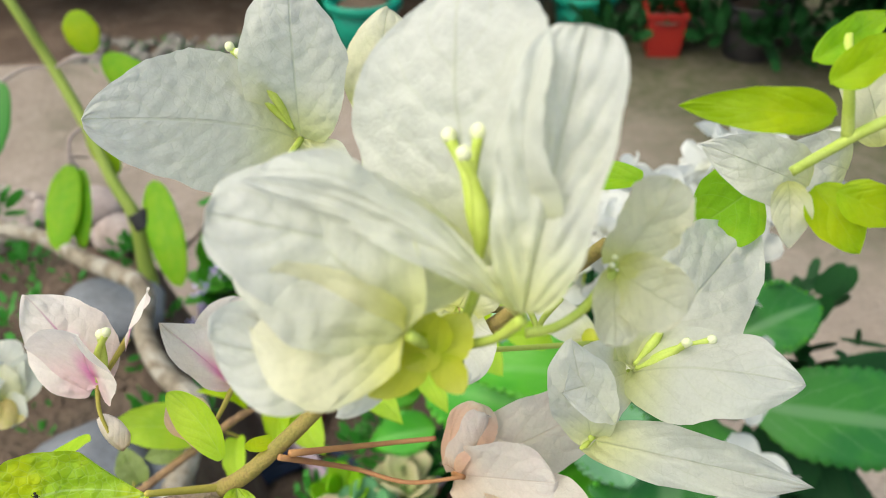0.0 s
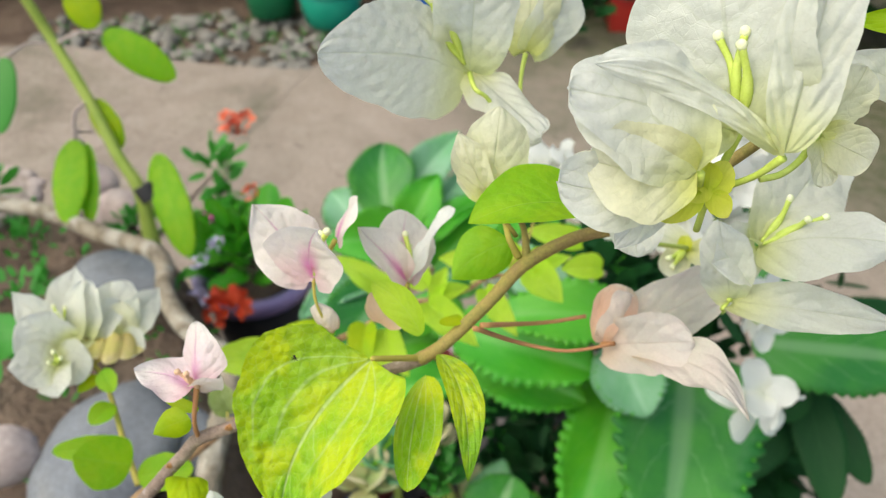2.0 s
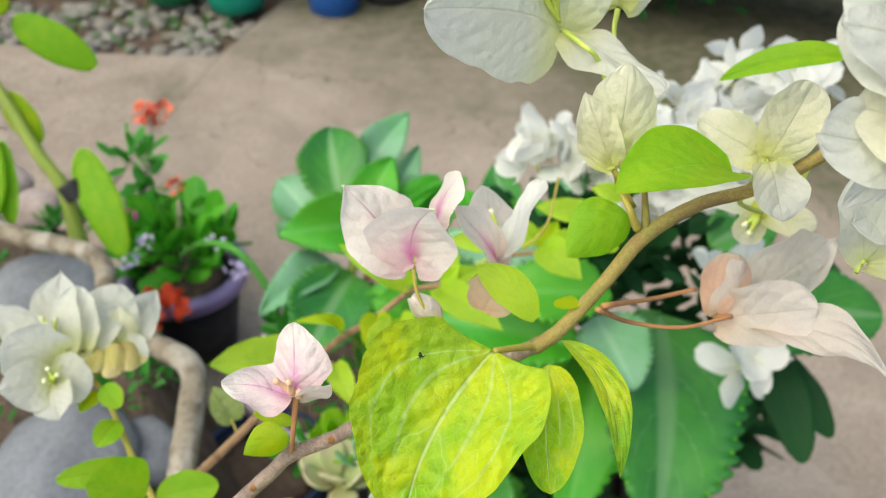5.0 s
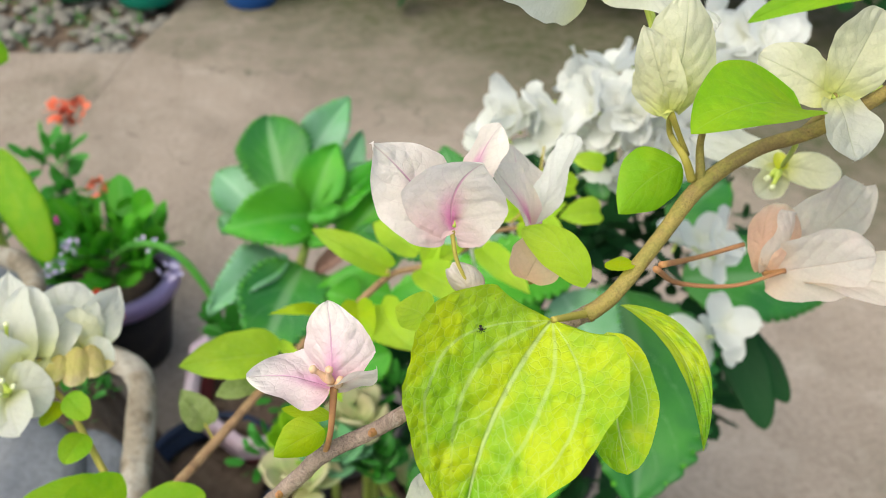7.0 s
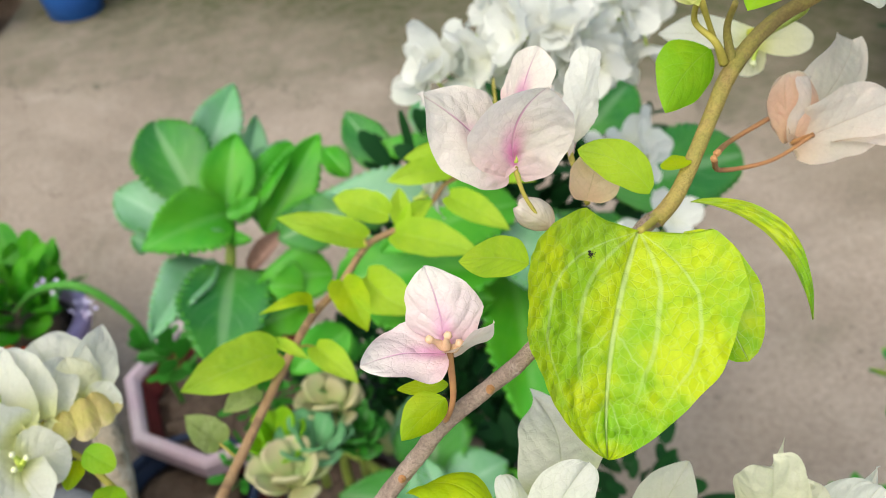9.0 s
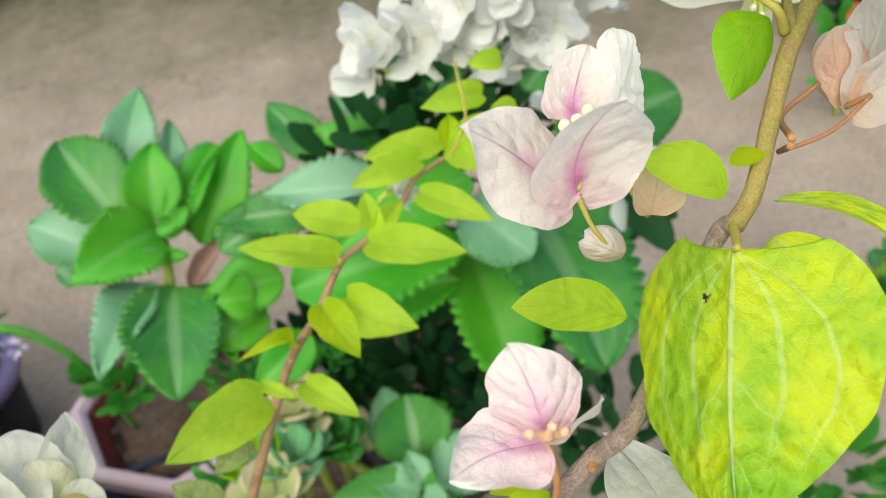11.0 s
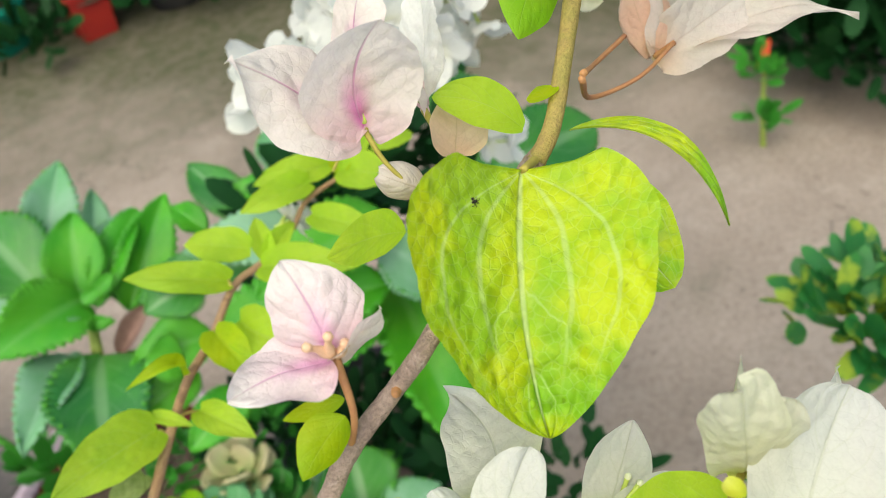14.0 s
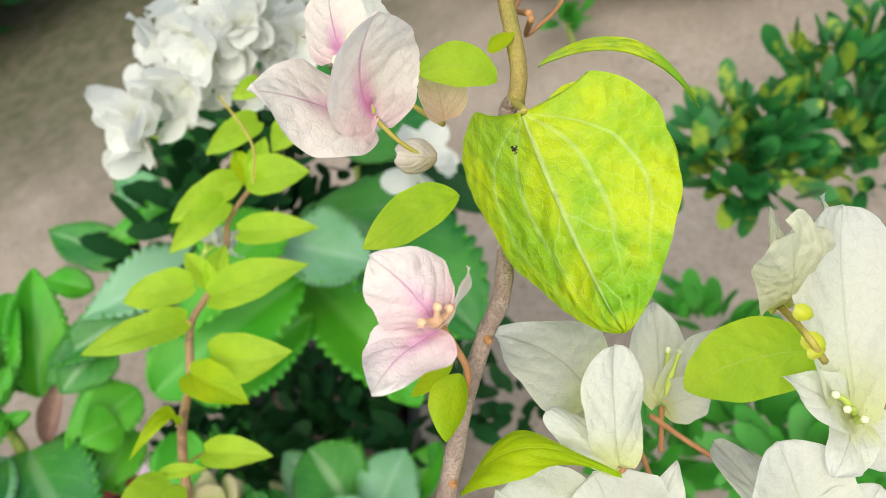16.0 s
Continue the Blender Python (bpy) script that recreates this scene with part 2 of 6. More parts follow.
TUBE = rough_material("green_flower_tube", (0.44, 0.55, 0.08), (0.52, 0.62, 0.14), 200, None, 1500, 0.5, 0.3, 0.0004)
HEAD = rough_material("cream_flower_head", (0.72, 0.76, 0.42), (0.76, 0.78, 0.52), 300, None, 2000, 0.6, 0.4, 0.0005)
PINK_TUBE = rough_material("peach_flower_tube", (0.66, 0.40, 0.26), (0.70, 0.48, 0.30), 200, None, 1500, 0.6, 0.3, 0.0004)
PEDICEL = rough_material("olive_flower_stalk", (0.36, 0.30, 0.06), (0.42, 0.36, 0.08), 120, None, 1200, 0.6, 0.3, 0.0004)
RUST = rough_material("red_brown_stalk", (0.36, 0.16, 0.08), (0.42, 0.22, 0.09), 120, None, 1200, 0.6, 0.3, 0.0004)
CONCRETE = rough_material("pinkish_concrete", (0.375, 0.312, 0.260), (0.295, 0.242, 0.198), 3.0, (0.130, 0.122, 0.080), 70, 0.85, 0.9, 0.006, cover=(0.50, 0.76))


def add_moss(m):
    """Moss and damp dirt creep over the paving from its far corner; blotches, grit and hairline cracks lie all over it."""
    tree = m.node_tree
    b = tree.nodes["Principled BSDF"]
    c = b.inputs["Base Color"].links[0].from_socket
    g = Net(tree)
    co = g.coords()
    sep = g.node("SeparateXYZ")
    tree.links.new(co, sep.inputs[0])
    c = g.mix(g.math("MULTIPLY", g.ramp(g.noise(1.7, 6, 0.7, co, 1.2), 0.48, 0.66), 0.32), c, (0.150, 0.128, 0.100))
    c = g.mix(g.math("MULTIPLY", g.ramp(g.noise(6.5, 6, 0.7, co, 0.8), 0.52, 0.66), 0.35), c, (0.400, 0.345, 0.290))
    c = g.mix(g.math("MULTIPLY", g.ramp(g.noise(46, 4, 0.6, co), 0.62, 0.70), 0.55), c, (0.085, 0.070, 0.055))
    crack = g.node("TexVoronoi")
    crack.feature = "DISTANCE_TO_EDGE"
    crack.inputs["Scale"].default_value = 1.4
    warp = g.node("VectorMath")
    warp.operation = "ADD"
    tree.links.new(co, warp.inputs[0])
    nz = tree.nodes.new("ShaderNodeTexNoise")
    nz.inputs["Scale"].default_value, nz.inputs["Detail"].default_value = 9.0, 6.0
    scaled = g.node("VectorMath")
    scaled.operation = "SCALE"
    scaled.inputs["Scale"].default_value = 0.22
    tree.links.new(co, nz.inputs["Vector"])
    tree.links.new(nz.outputs["Color"], scaled.inputs[0])
    tree.links.new(scaled.outputs[0], warp.inputs[1])
    tree.links.new(warp.outputs[0], crack.inputs["Vector"])
    line = g.math("MULTIPLY", g.ramp(crack.outputs["Distance"], 0.0, 0.007, 1.0, 0.0), g.ramp(g.noise(2.3, 3, 0.5, co), 0.50, 0.58))
    c = g.mix(g.math("MULTIPLY", line, 0.7), c, (0.05, 0.042, 0.035))
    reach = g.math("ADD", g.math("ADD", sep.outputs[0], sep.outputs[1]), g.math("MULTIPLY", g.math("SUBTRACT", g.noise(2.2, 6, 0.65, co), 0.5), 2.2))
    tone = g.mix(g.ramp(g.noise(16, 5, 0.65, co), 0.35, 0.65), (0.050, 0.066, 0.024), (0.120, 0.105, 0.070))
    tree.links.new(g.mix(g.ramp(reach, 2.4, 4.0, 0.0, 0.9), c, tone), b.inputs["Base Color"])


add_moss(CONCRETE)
SOIL = rough_material("brown_soil", (0.12, 0.08, 0.06), (0.20, 0.145, 0.105), 9, (0.08, 0.055, 0.04), 60, 0.95, 1.0, 0.02)
STONE = rough_material("grey_river_stone", (0.22, 0.235, 0.255), (0.155, 0.165, 0.185), 9, (0.30, 0.30, 0.29), 140, 0.75, 0.5, 0.003, cover=(0.48, 0.66))
PEBBLE = rough_material("pale_pebble", (0.24, 0.22, 0.19), (0.17, 0.16, 0.14), 14, (0.32, 0.30, 0.27), 90, 0.8, 0.4, 0.003)
PALE_ROCK = rough_material("pale_pink_rock", (0.48, 0.38, 0.35), (0.40, 0.32, 0.29), 10, (0.55, 0.48, 0.44), 90, 0.85, 0.5, 0.004)
RIM = rough_material("faded_pink_plastic", (0.66, 0.50, 0.56), (0.60, 0.45, 0.52), 14, (0.70, 0.60, 0.62), 220, 0.55, 0.1, 0.001)
MAROON = rough_material("maroon_plastic", (0.20, 0.035, 0.035), (0.15, 0.03, 0.03), 14, None, 220, 0.5, 0.1, 0.001)
PURPLE = rough_material("lilac_plastic", (0.34, 0.26, 0.52), (0.42, 0.34, 0.60), 14, (0.52, 0.45, 0.66), 220, 0.5, 0.1, 0.001)
BLACK = rough_material("black_plastic", (0.022, 0.022, 0.028), (0.03, 0.03, 0.035), 14, (0.06, 0.055, 0.05), 220, 0.55, 0.2, 0.001)
NAVY = rough_material("navy_plastic", (0.02, 0.035, 0.07), (0.025, 0.04, 0.09), 14, None, 220, 0.45, 0.1, 0.001)
TEAL = rough_material("teal_plastic", (0.01, 0.26, 0.17), (0.015, 0.30, 0.20), 10, None, 220, 0.45, 0.1, 0.001)
GREENPOT = rough_material("dark_green_plastic", (0.01, 0.12, 0.05), (0.012, 0.15, 0.06), 10, None, 220, 0.45, 0.1, 0.001)
BLUE = rough_material("blue_plastic", (0.015, 0.08, 0.30), (0.02, 0.10, 0.34), 10, None, 220, 0.45, 0.1, 0.001)
RED = rough_material("red_plastic", (0.42, 0.03, 0.02), (0.36, 0.025, 0.02), 10, None, 220, 0.5, 0.1, 0.001)
RED_PETAL = rough_material("red_petal", (0.72, 0.06, 0.025), (0.80, 0.12, 0.05), 60, None, 400, 0.6, 0.3, 0.001)
ORANGE_PETAL = rough_material("orange_red_petal", (0.80, 0.16, 0.08), (0.82, 0.24, 0.14), 60, None, 400, 0.6, 0.3, 0.001)
LILAC = rough_material("pale_lilac_petal", (0.60, 0.52, 0.78), (0.70, 0.64, 0.84), 60, None, 400, 0.6, 0.3, 0.001)
MAGENTA = rough_material("magenta_petal", (0.55, 0.03, 0.30), (0.65, 0.08, 0.40), 60, None, 400, 0.6, 0.3, 0.001)
INSECT = rough_material("black_insect", (0.012, 0.010, 0.009), (0.02, 0.017, 0.015), 300, None, 2000, 0.4, 0.2, 0.0003)
PLASTER = rough_material("pale_plaster", (0.55, 0.52, 0.46), (0.48, 0.45, 0.40), 2, (0.40, 0.37, 0.32), 60, 0.9, 0.3, 0.003)
# backdrop colour, kept near black to stand for shade behind the shrubs
BACKDROP = rough_material("shade_dark_backdrop", (0.055, 0.05, 0.045), (0.035, 0.035, 0.03), 3, (0.03, 0.045, 0.025), 60, 0.9, 0.4, 0.004)


# ---- shapes ----
def mesh_of(name, verts, faces, mat, uvs=None, smooth=True):
    me = bpy.data.meshes.new(name)
    me.from_pydata([tuple(v) for v in verts], [], faces)
    if uvs is not None:
        layer = me.uv_layers.new(name="UVMap")
        flat = np.empty(len(me.loops), dtype=np.int32)
        me.loops.foreach_get("vertex_index", flat)
        layer.data.foreach_set("uv", np.asarray(uvs, dtype=np.float32)[flat].ravel())
    me.materials.append(mat)
    if smooth:
        me.polygons.foreach_set("use_smooth", [True] * len(me.polygons))
    me.update()
    return me


def thing(name, at, label, category, group="", kind=""):
    """An empty at the base of a thing, to hold its parts."""
    ob = new(name)
    ob.empty_display_size = 0.02
    ob.location = at
    return tagged(ob, label, category, group, kind)


def part(name, me, parent, label=""):
    """One mesh, given in world places, under a thing or a part."""
    ob = new(name, me)
    ob.parent = parent
    ob.matrix_parent_inverse = Matrix.Translation(-Vector(parent.location))
    return tagged(ob, label)


def unit(v):
    v = np.asarray(v, float)
    return v / max(np.linalg.norm(v), 1e-9)


def blade_arrays(base, tip, face, width, arch=0.0, cup=0.0, fold=0.0, curl=0.0, lobe=0.0, a=0.55, b=0.9, wave=0.0,
                 teeth=0, tooth=0.04, twist=0.0, bow=0.0, rows=18, cols=6, thick=0.0003, seed=0, blunt=0.0,
                 point=0.0, crinkle=0.0, puff=0.0, pairs=5.0, jag=0.0):
    """Vertices, faces and UVs of a leaf or bract. base and tip are its ends, face is the way that its upper side looks.
    arch: rise of the middle; cup: rise of the edges; fold: V along the midrib; curl: bend of the tip; lobe: heart-shaped base;
    a, b: fullness towards base and tip; bow: sideways bend; twist: degrees from base to tip;
    point: drawn-out tip; crinkle: papery creases; puff: swelling between the side veins; jag: uneven margin."""
    base, tip = np.array(base, float), np.array(tip, float)
    L = np.linalg.norm(tip - base)
    X = (tip - base) / L
    Nn = np.array(face, float)
    Nn = unit(Nn - X * Nn.dot(X))
    Y = np.cross(Nn, X)
    rng = np.random.RandomState(seed)
    ph = rng.uniform(0, 6.28, 4)
    us = np.linspace(0, 1, rows + 1)
    us = 0.5 * us + 0.5 * (1 - np.cos(us * np.pi)) / 2
    vs = np.linspace(-1, 1, 2 * cols + 1)
    U, V = np.meshgrid(us, vs, indexing="ij")
    um = a / (a + b)
    prof = lambda u: (np.clip(u, 0, 1) ** a) * (np.clip(1 - u, 0, 1) ** b) / (um ** a * (1 - um) ** b)
    W = 0.5 * width * (prof(U) * (1 - blunt) + blunt * np.sqrt(np.clip(1 - (2 * U - 1) ** 4, 0, 1)))
    W = W * (1 + 0.03 * np.sin(7 * U + ph[0]) * np.sign(V) + 0.02 * np.sin(17 * U + ph[1]))
    if point:
        W = W * (1 - point + point * np.clip((1 - U) / 0.22, 0, 1) ** 0.8)
    if jag:
        side = np.where(V > 0, 1.0, 2.3)
        W = W * (1 + jag * (np.sin(13 * U * side + ph[2]) + 0.8 * np.sin(23 * U + 5 * side + ph[3]) + 0.6 * np.sin(41 * U * side + ph[0])) * np.abs(V))
    if teeth:
        saw = (U * teeth) % 1.0
        W = W * (1 + tooth * (np.abs(V) > 0.95) * (np.sin(saw * np.pi) ** 0.7 - 0.3))
    x = L * (U - lobe * np.abs(V) ** 1.5 * (1 - U) ** 2.5 * np.clip(U * 30, 0, 1))
    y = W * V + bow * L * 4 * U * (1 - U)
    z = arch * L * 4 * U * (1 - U) + cup * W * V * V + fold * W * np.abs(V) + curl * L * U ** 3
    z = z + wave * L * V * V * np.sin(9 * U + ph[2]) * np.sign(V + 1e-9) + 0.25 * wave * L * np.sin(6 * U + 4 * V + ph[3])
    if crinkle:
        for q in range(7):
            th, fr, p0 = rng.uniform(0, 3.14), rng.uniform(7, 24), rng.uniform(0, 6.28)
            s0 = U * math.cos(th) + 0.5 * V * math.sin(th)
            z = z + crinkle * L * 0.035 / fr * 4 * np.sin(fr * s0 + p0 + 1.2 * np.sin(5 * V + q)) * np.clip(U * 4, 0, 1) * 0.5
    if puff:
        run = U * pairs - 1.3 * np.abs(V) - 1.1 * V * V
        gap = np.abs(run - np.floor(run) - 0.5) * 2
        z = z + puff * L * (np.sqrt(gap) - 0.6) * np.clip(np.abs(V) * 3, 0, 1) * np.clip(U * 5, 0, 1) * np.clip((1 - np.abs(V)) * 3, 0.3, 1)
        z = z - puff * L * 0.8 * np.exp(-(V / 0.06) ** 2)
    ang = np.radians(twist) * U
    yy, zz = y * np.cos(ang) - z * np.sin(ang), y * np.sin(ang) + z * np.cos(ang)
    P = base + x[..., None] * X + yy[..., None] * Y + zz[..., None] * Nn
    du = np.gradient(P, axis=0)
    dv = np.gradient(P, axis=1)
    nn = np.cross(du, dv)
    ln = np.linalg.norm(nn, axis=2, keepdims=True)
    nn = np.where(ln > 1e-12, nn / np.maximum(ln, 1e-12), Nn)
    R, C = P.shape[:2]
    if thick < 0.0005:
        # a papery bract or thin leaf, a fifth of a millimetre thick: one sheet that light shines through
        sheet = [(i * C + j, (i + 1) * C + j, (i + 1) * C + j + 1, i * C + j + 1) for i in range(R - 1) for j in range(C - 1)]
        return P.reshape(-1, 3), sheet, np.stack([U, V * 0.5 + 0.5], 2).reshape(-1, 2)
    top, bot = P + nn * thick / 2, P - nn * thick / 2
    verts = np.concatenate([top.reshape(-1, 3), bot.reshape(-1, 3)])
    uv = np.stack([U, V * 0.5 + 0.5], 2).reshape(-1, 2)
    uv = np.concatenate([uv, uv])
    n = R * C
    faces = []
    for i in range(R - 1):
        for j in range(C - 1):
            q = i * C + j
            faces.append((q, q + C, q + C + 1, q + 1))
            faces.append((n + q, n + q + 1, n + q + C + 1, n + q + C))
        faces.append((i * C, n + i * C, n + (i + 1) * C, (i + 1) * C))
        e = i * C + C - 1
        faces.append((e, e + C, n + e + C, n + e))
    return verts, faces, uv


def blade(name, base, tip, face, width, mat, parent, label="", **k):
    v, f, uv = blade_arrays(base, tip, face, width, **k)
    return part(name, mesh_of(name, v, f, mat, uv), parent, label)


def smooth_line(pts, steps=8):
    """A Catmull-Rom line through points."""
    p = [np.array(q, float) for q in pts]
    p = [2 * p[0] - p[1]] + p + [2 * p[-1] - p[-2]]
    out = []
    for i in range(1, len(p) - 2):
        for s in range(steps):
            t = s / steps
            out.append(0.5 * (2 * p[i] + (p[i + 1] - p[i - 1]) * t + (2 * p[i - 1] - 5 * p[i] + 4 * p[i + 1] - p[i + 2]) * t * t
                              + (3 * p[i] - p[i - 1] - 3 * p[i + 1] + p[i + 2]) * t ** 3))
    out.append(p[-2])
    return np.array(out)


def tube_arrays(line, radii, sides=10, rough=0.0, seed=0, ridges=0, ridge=0.0):
    line = np.asarray(line, float)
    n = len(line)
    r = np.interp(np.linspace(0, 1, n), np.linspace(0, 1, len(radii)), radii)
    rng = np.random.RandomState(seed)
    t = np.gradient(line, axis=0)
    ref = np.array((0.3, 0.2, 0.93))
    verts = []
    side = None
    for i in range(n):
        d = unit(t[i])
        s = np.cross(d, ref) if side is None else side - d * side.dot(d)
        side = unit(s)
        up = np.cross(side, d)
        for k in range(sides):
            a = 2 * math.pi * k / sides
            rr = r[i] * (1 + rough * (rng.rand() - 0.5) + ridge * math.cos(ridges * a))
            verts.append(line[i] + rr * (math.cos(a) * side + math.sin(a) * up))
    faces = []
    for i in range(n - 1):
        for k in range(sides):
            k2 = (k + 1) % sides
            faces.append((i * sides + k, i * sides + k2, (i + 1) * sides + k2, (i + 1) * sides + k))
    faces.append(tuple(range(sides - 1, -1, -1)))
    faces.append(tuple((n - 1) * sides + k for k in range(sides)))
    return verts, faces


def join(*pieces):
    verts, faces = [], []
    for v, f in pieces:
        o = len(verts)
        verts.extend(v)
        faces.extend([tuple(i + o for i in q) for q in f])
    return verts, faces


def tube(name, pts, radii, mat, parent, label="", steps=8, **k):
    v, f = tube_arrays(smooth_line(pts, steps), radii, **k)
    return part(name, mesh_of(name, v, f, mat), parent, label)


def lathe_arrays(profile, at=(0, 0, 0), sides=40, phase=0.0, foot=True, end=True):
    """profile: rows of radius, height, from the outer foot over the rim to the inside."""
    verts, faces = [], []
    for r, h in profile:
        for k in range(sides):
            a = phase + 2 * math.pi * k / sides
            verts.append((at[0] + r * math.cos(a), at[1] + r * math.sin(a), at[2] + h))
    n = len(profile)
    for i in range(n - 1):
        for k in range(sides):
            k2 = (k + 1) % sides
            faces.append((i * sides + k, i * sides + k2, (i + 1) * sides + k2, (i + 1) * sides + k))
    if foot:
        faces.append(tuple(range(sides - 1, -1, -1)))
    if end:
        faces.append(tuple((n - 1) * sides + k for k in range(sides)))
    return verts, faces


def pebble_arrays(at, size, seed, flat=0.6, rings=7, sides=12, turn=None):
    rng = np.random.RandomState(seed)
    ax = np.array((size * rng.uniform(0.85, 1.15), size * rng.uniform(0.7, 1.0), size * flat * rng.uniform(0.85, 1.15)))
    ang = rng.uniform(0, 6.28) if turn is None else turn
    ph = rng.uniform(0, 6.28, 6)
    verts, faces = [], []
    for i in range(rings + 1):
        th = math.pi * i / rings
        for k in range(sides):
            a = 2 * math.pi * k / sides
            d = np.array((math.sin(th) * math.cos(a), math.sin(th) * math.sin(a), math.cos(th)))
            w = 1 + 0.07 * math.sin(2 * d[0] * 2 + ph[0]) + 0.06 * math.sin(3 * d[1] * 2 + ph[1]) + 0.05 * math.sin(3 * d[2] + ph[2])
            p = d * ax * w
            verts.append((at[0] + p[0] * math.cos(ang) - p[1] * math.sin(ang), at[1] + p[0] * math.sin(ang) + p[1] * math.cos(ang), at[2] + p[2]))
    for i in range(rings):
        for k in range(sides):
            k2 = (k + 1) % sides
            faces.append((i * sides + k, (i + 1) * sides + k, (i + 1) * sides + k2, i * sides + k2))
    return verts, faces


def solo(name, me, label, category, group="", kind=""):
    return tagged(new(name, me), label, category, group, kind)


def leaf_cloud(name, leaves, mat, parent=None, rows=6, cols=2, **k):
    """Many small leaves as one mesh. leaves: rows of base, tip, face, width."""
    V, Fc, UV = [], [], []
    for i, (b0, t0, f0, w0) in enumerate(leaves):
        v, f, uv = blade_arrays(b0, t0, f0, w0, rows=rows, cols=cols, seed=i, **k)
        o = sum(len(q) for q in V)
        V.append(v)
        Fc.extend([tuple(j + o for j in q) for q in f])
        UV.append(uv)
    me = mesh_of(name, np.concatenate(V), Fc, mat, np.concatenate(UV))
    return part(name, me, parent) if parent else new(name, me)


def sprout(rng, centre, radius, count, size, up=0.4, squash=0.7, thin=0.45):
    """Random leaves round a centre, for a bushy clump."""
    rows = []
    for _ in range(count):
        d = unit(rng.normal(size=3))
        d[2] = abs(d[2]) * 0.9 + up * 0.3
        d = unit(d)
        p = np.array(centre) + d * radius * np.array((1, 1, squash)) * rng.uniform(0.35, 1.0)
        out = unit(d + rng.normal(size=3) * 0.45 + np.array((0, 0, up * 0.4)))
        s = size * rng.uniform(0.6, 1.25)
        rows.append((p, p + out * s, unit(np.array((0, 0, 1)) + rng.normal(size=3) * 0.4), s * thin))
    return rows


# ---- ground ----
def ground_height(x, y):
    """A bank of soil rises on the near, outer side."""
    s = np.clip((-0.30 - x + 0.15 * np.sin(3 * y)) / 0.22, 0, 1) * np.clip((1.42 - y - 0.25 * (x + 0.5)) / 0.18, 0, 1)
    s = s * s * (3 - 2 * s)
    return 0.56 * s


def build_ground():
    # the sheet that reaches the horizon, of soil and worn concrete
    me_v = [(-400, -400, -0.06), (400, -400, -0.06), (400, 400, -0.06), (-400, 400, -0.06)]
    tagged(new("ground", mesh_of("ground", me_v, [(0, 1, 2, 3)], SOIL, smooth=False)), "bare brown soil round the paving", "ground", kind="structure")


def slab(name, outline, z0, z1, mat, label):
    bm = bmesh.new()
    vs = [bm.verts.new((x, y, z1)) for x, y in outline]
    f = bm.faces.new(vs)
    r = bmesh.ops.extrude_face_region(bm, geom=[f])
    for v in r["geom"]:
        if isinstance(v, bmesh.types.BMVert):
            v.co.z = z0
    bmesh.ops.recalc_face_normals(bm, faces=bm.faces)
    top = [e for e in bm.edges if all(abs(v.co.z - z1) < 1e-6 for v in e.verts)]
    bmesh.ops.bevel(bm, geom=top, offset=0.003, segments=2, affect="EDGES")
    me = bpy.data.meshes.new(name)
    bm.to_mesh(me)
    bm.free()
    me.materials.append(mat)
    return tagged(new(name, me), label, "paving", kind="structure")


build_ground()
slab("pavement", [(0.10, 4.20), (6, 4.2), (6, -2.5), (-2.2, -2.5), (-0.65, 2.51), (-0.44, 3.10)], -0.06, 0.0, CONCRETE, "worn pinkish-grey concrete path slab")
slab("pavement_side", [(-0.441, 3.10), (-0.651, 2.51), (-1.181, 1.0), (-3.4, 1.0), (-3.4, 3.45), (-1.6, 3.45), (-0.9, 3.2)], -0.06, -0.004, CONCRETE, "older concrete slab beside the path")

# bank of soil
def build_bank():
    xs, ys = np.linspace(-2.2, -0.1, 90), np.linspace(-1.2, 1.6, 110)
    verts, faces = [], []
    for y in ys:
        for x in xs:
            z = float(ground_height(x, y)) - 0.03
            z += 0.018 * noise.fractal(Vector((x * 9, y * 9, 0.3)), 1.0, 2.0, 4) * (1 if z > 0.05 else 0)
            verts.append((x, y, z))
    nx = len(xs)
    for j in range(len(ys) - 1):
        for i in range(nx - 1):
            q = j * nx + i
            faces.append((q, q + 1, q + nx + 1, q + nx))
    me = mesh_of("soil_bank", verts, faces, SOIL)
    tagged(new("soil_bank", me), "raised bank of brown garden soil", "soil", kind="structure")


build_bank()


def stone(at, size, seed, mat, label, flat=0.6, group="stones in the bed", turn=None):
    v, f = pebble_arrays((0, 0, 0), size, seed, flat, 14, 24, turn)
    ob = solo("stone", mesh_of("stone", v, f, mat), label, "stone", group)
    ob.location = at
    return ob


stone((-0.5688, 1.0197, 0.5862), 0.085, 3, STONE, "smooth grey river stone half sunk in the soil bed", 0.5)
stone((-0.4804, 0.6321, 0.6100), 0.098, 4, STONE, "large smooth grey river stone lying in the soil bed", 0.5)
stone((-0.3966, 0.6766, 0.5801), 0.055, 5, STONE, "small grey river stone beside a large one", 0.6)
stone((-0.6080, 0.6190, 0.6417), 0.05, 6, PALE_ROCK, "rough brownish rock in the soil bed", 0.6)
stone((-0.6460, 1.2898, 0.5612), 0.055, 7, PALE_ROCK, "pale pinkish rock at the edge of the bed", 0.6)
stone((-0.74, 1.40, 0.55), 0.06, 8, PALE_ROCK, "flat pale pinkish rock at the edge of the bed", 0.5)

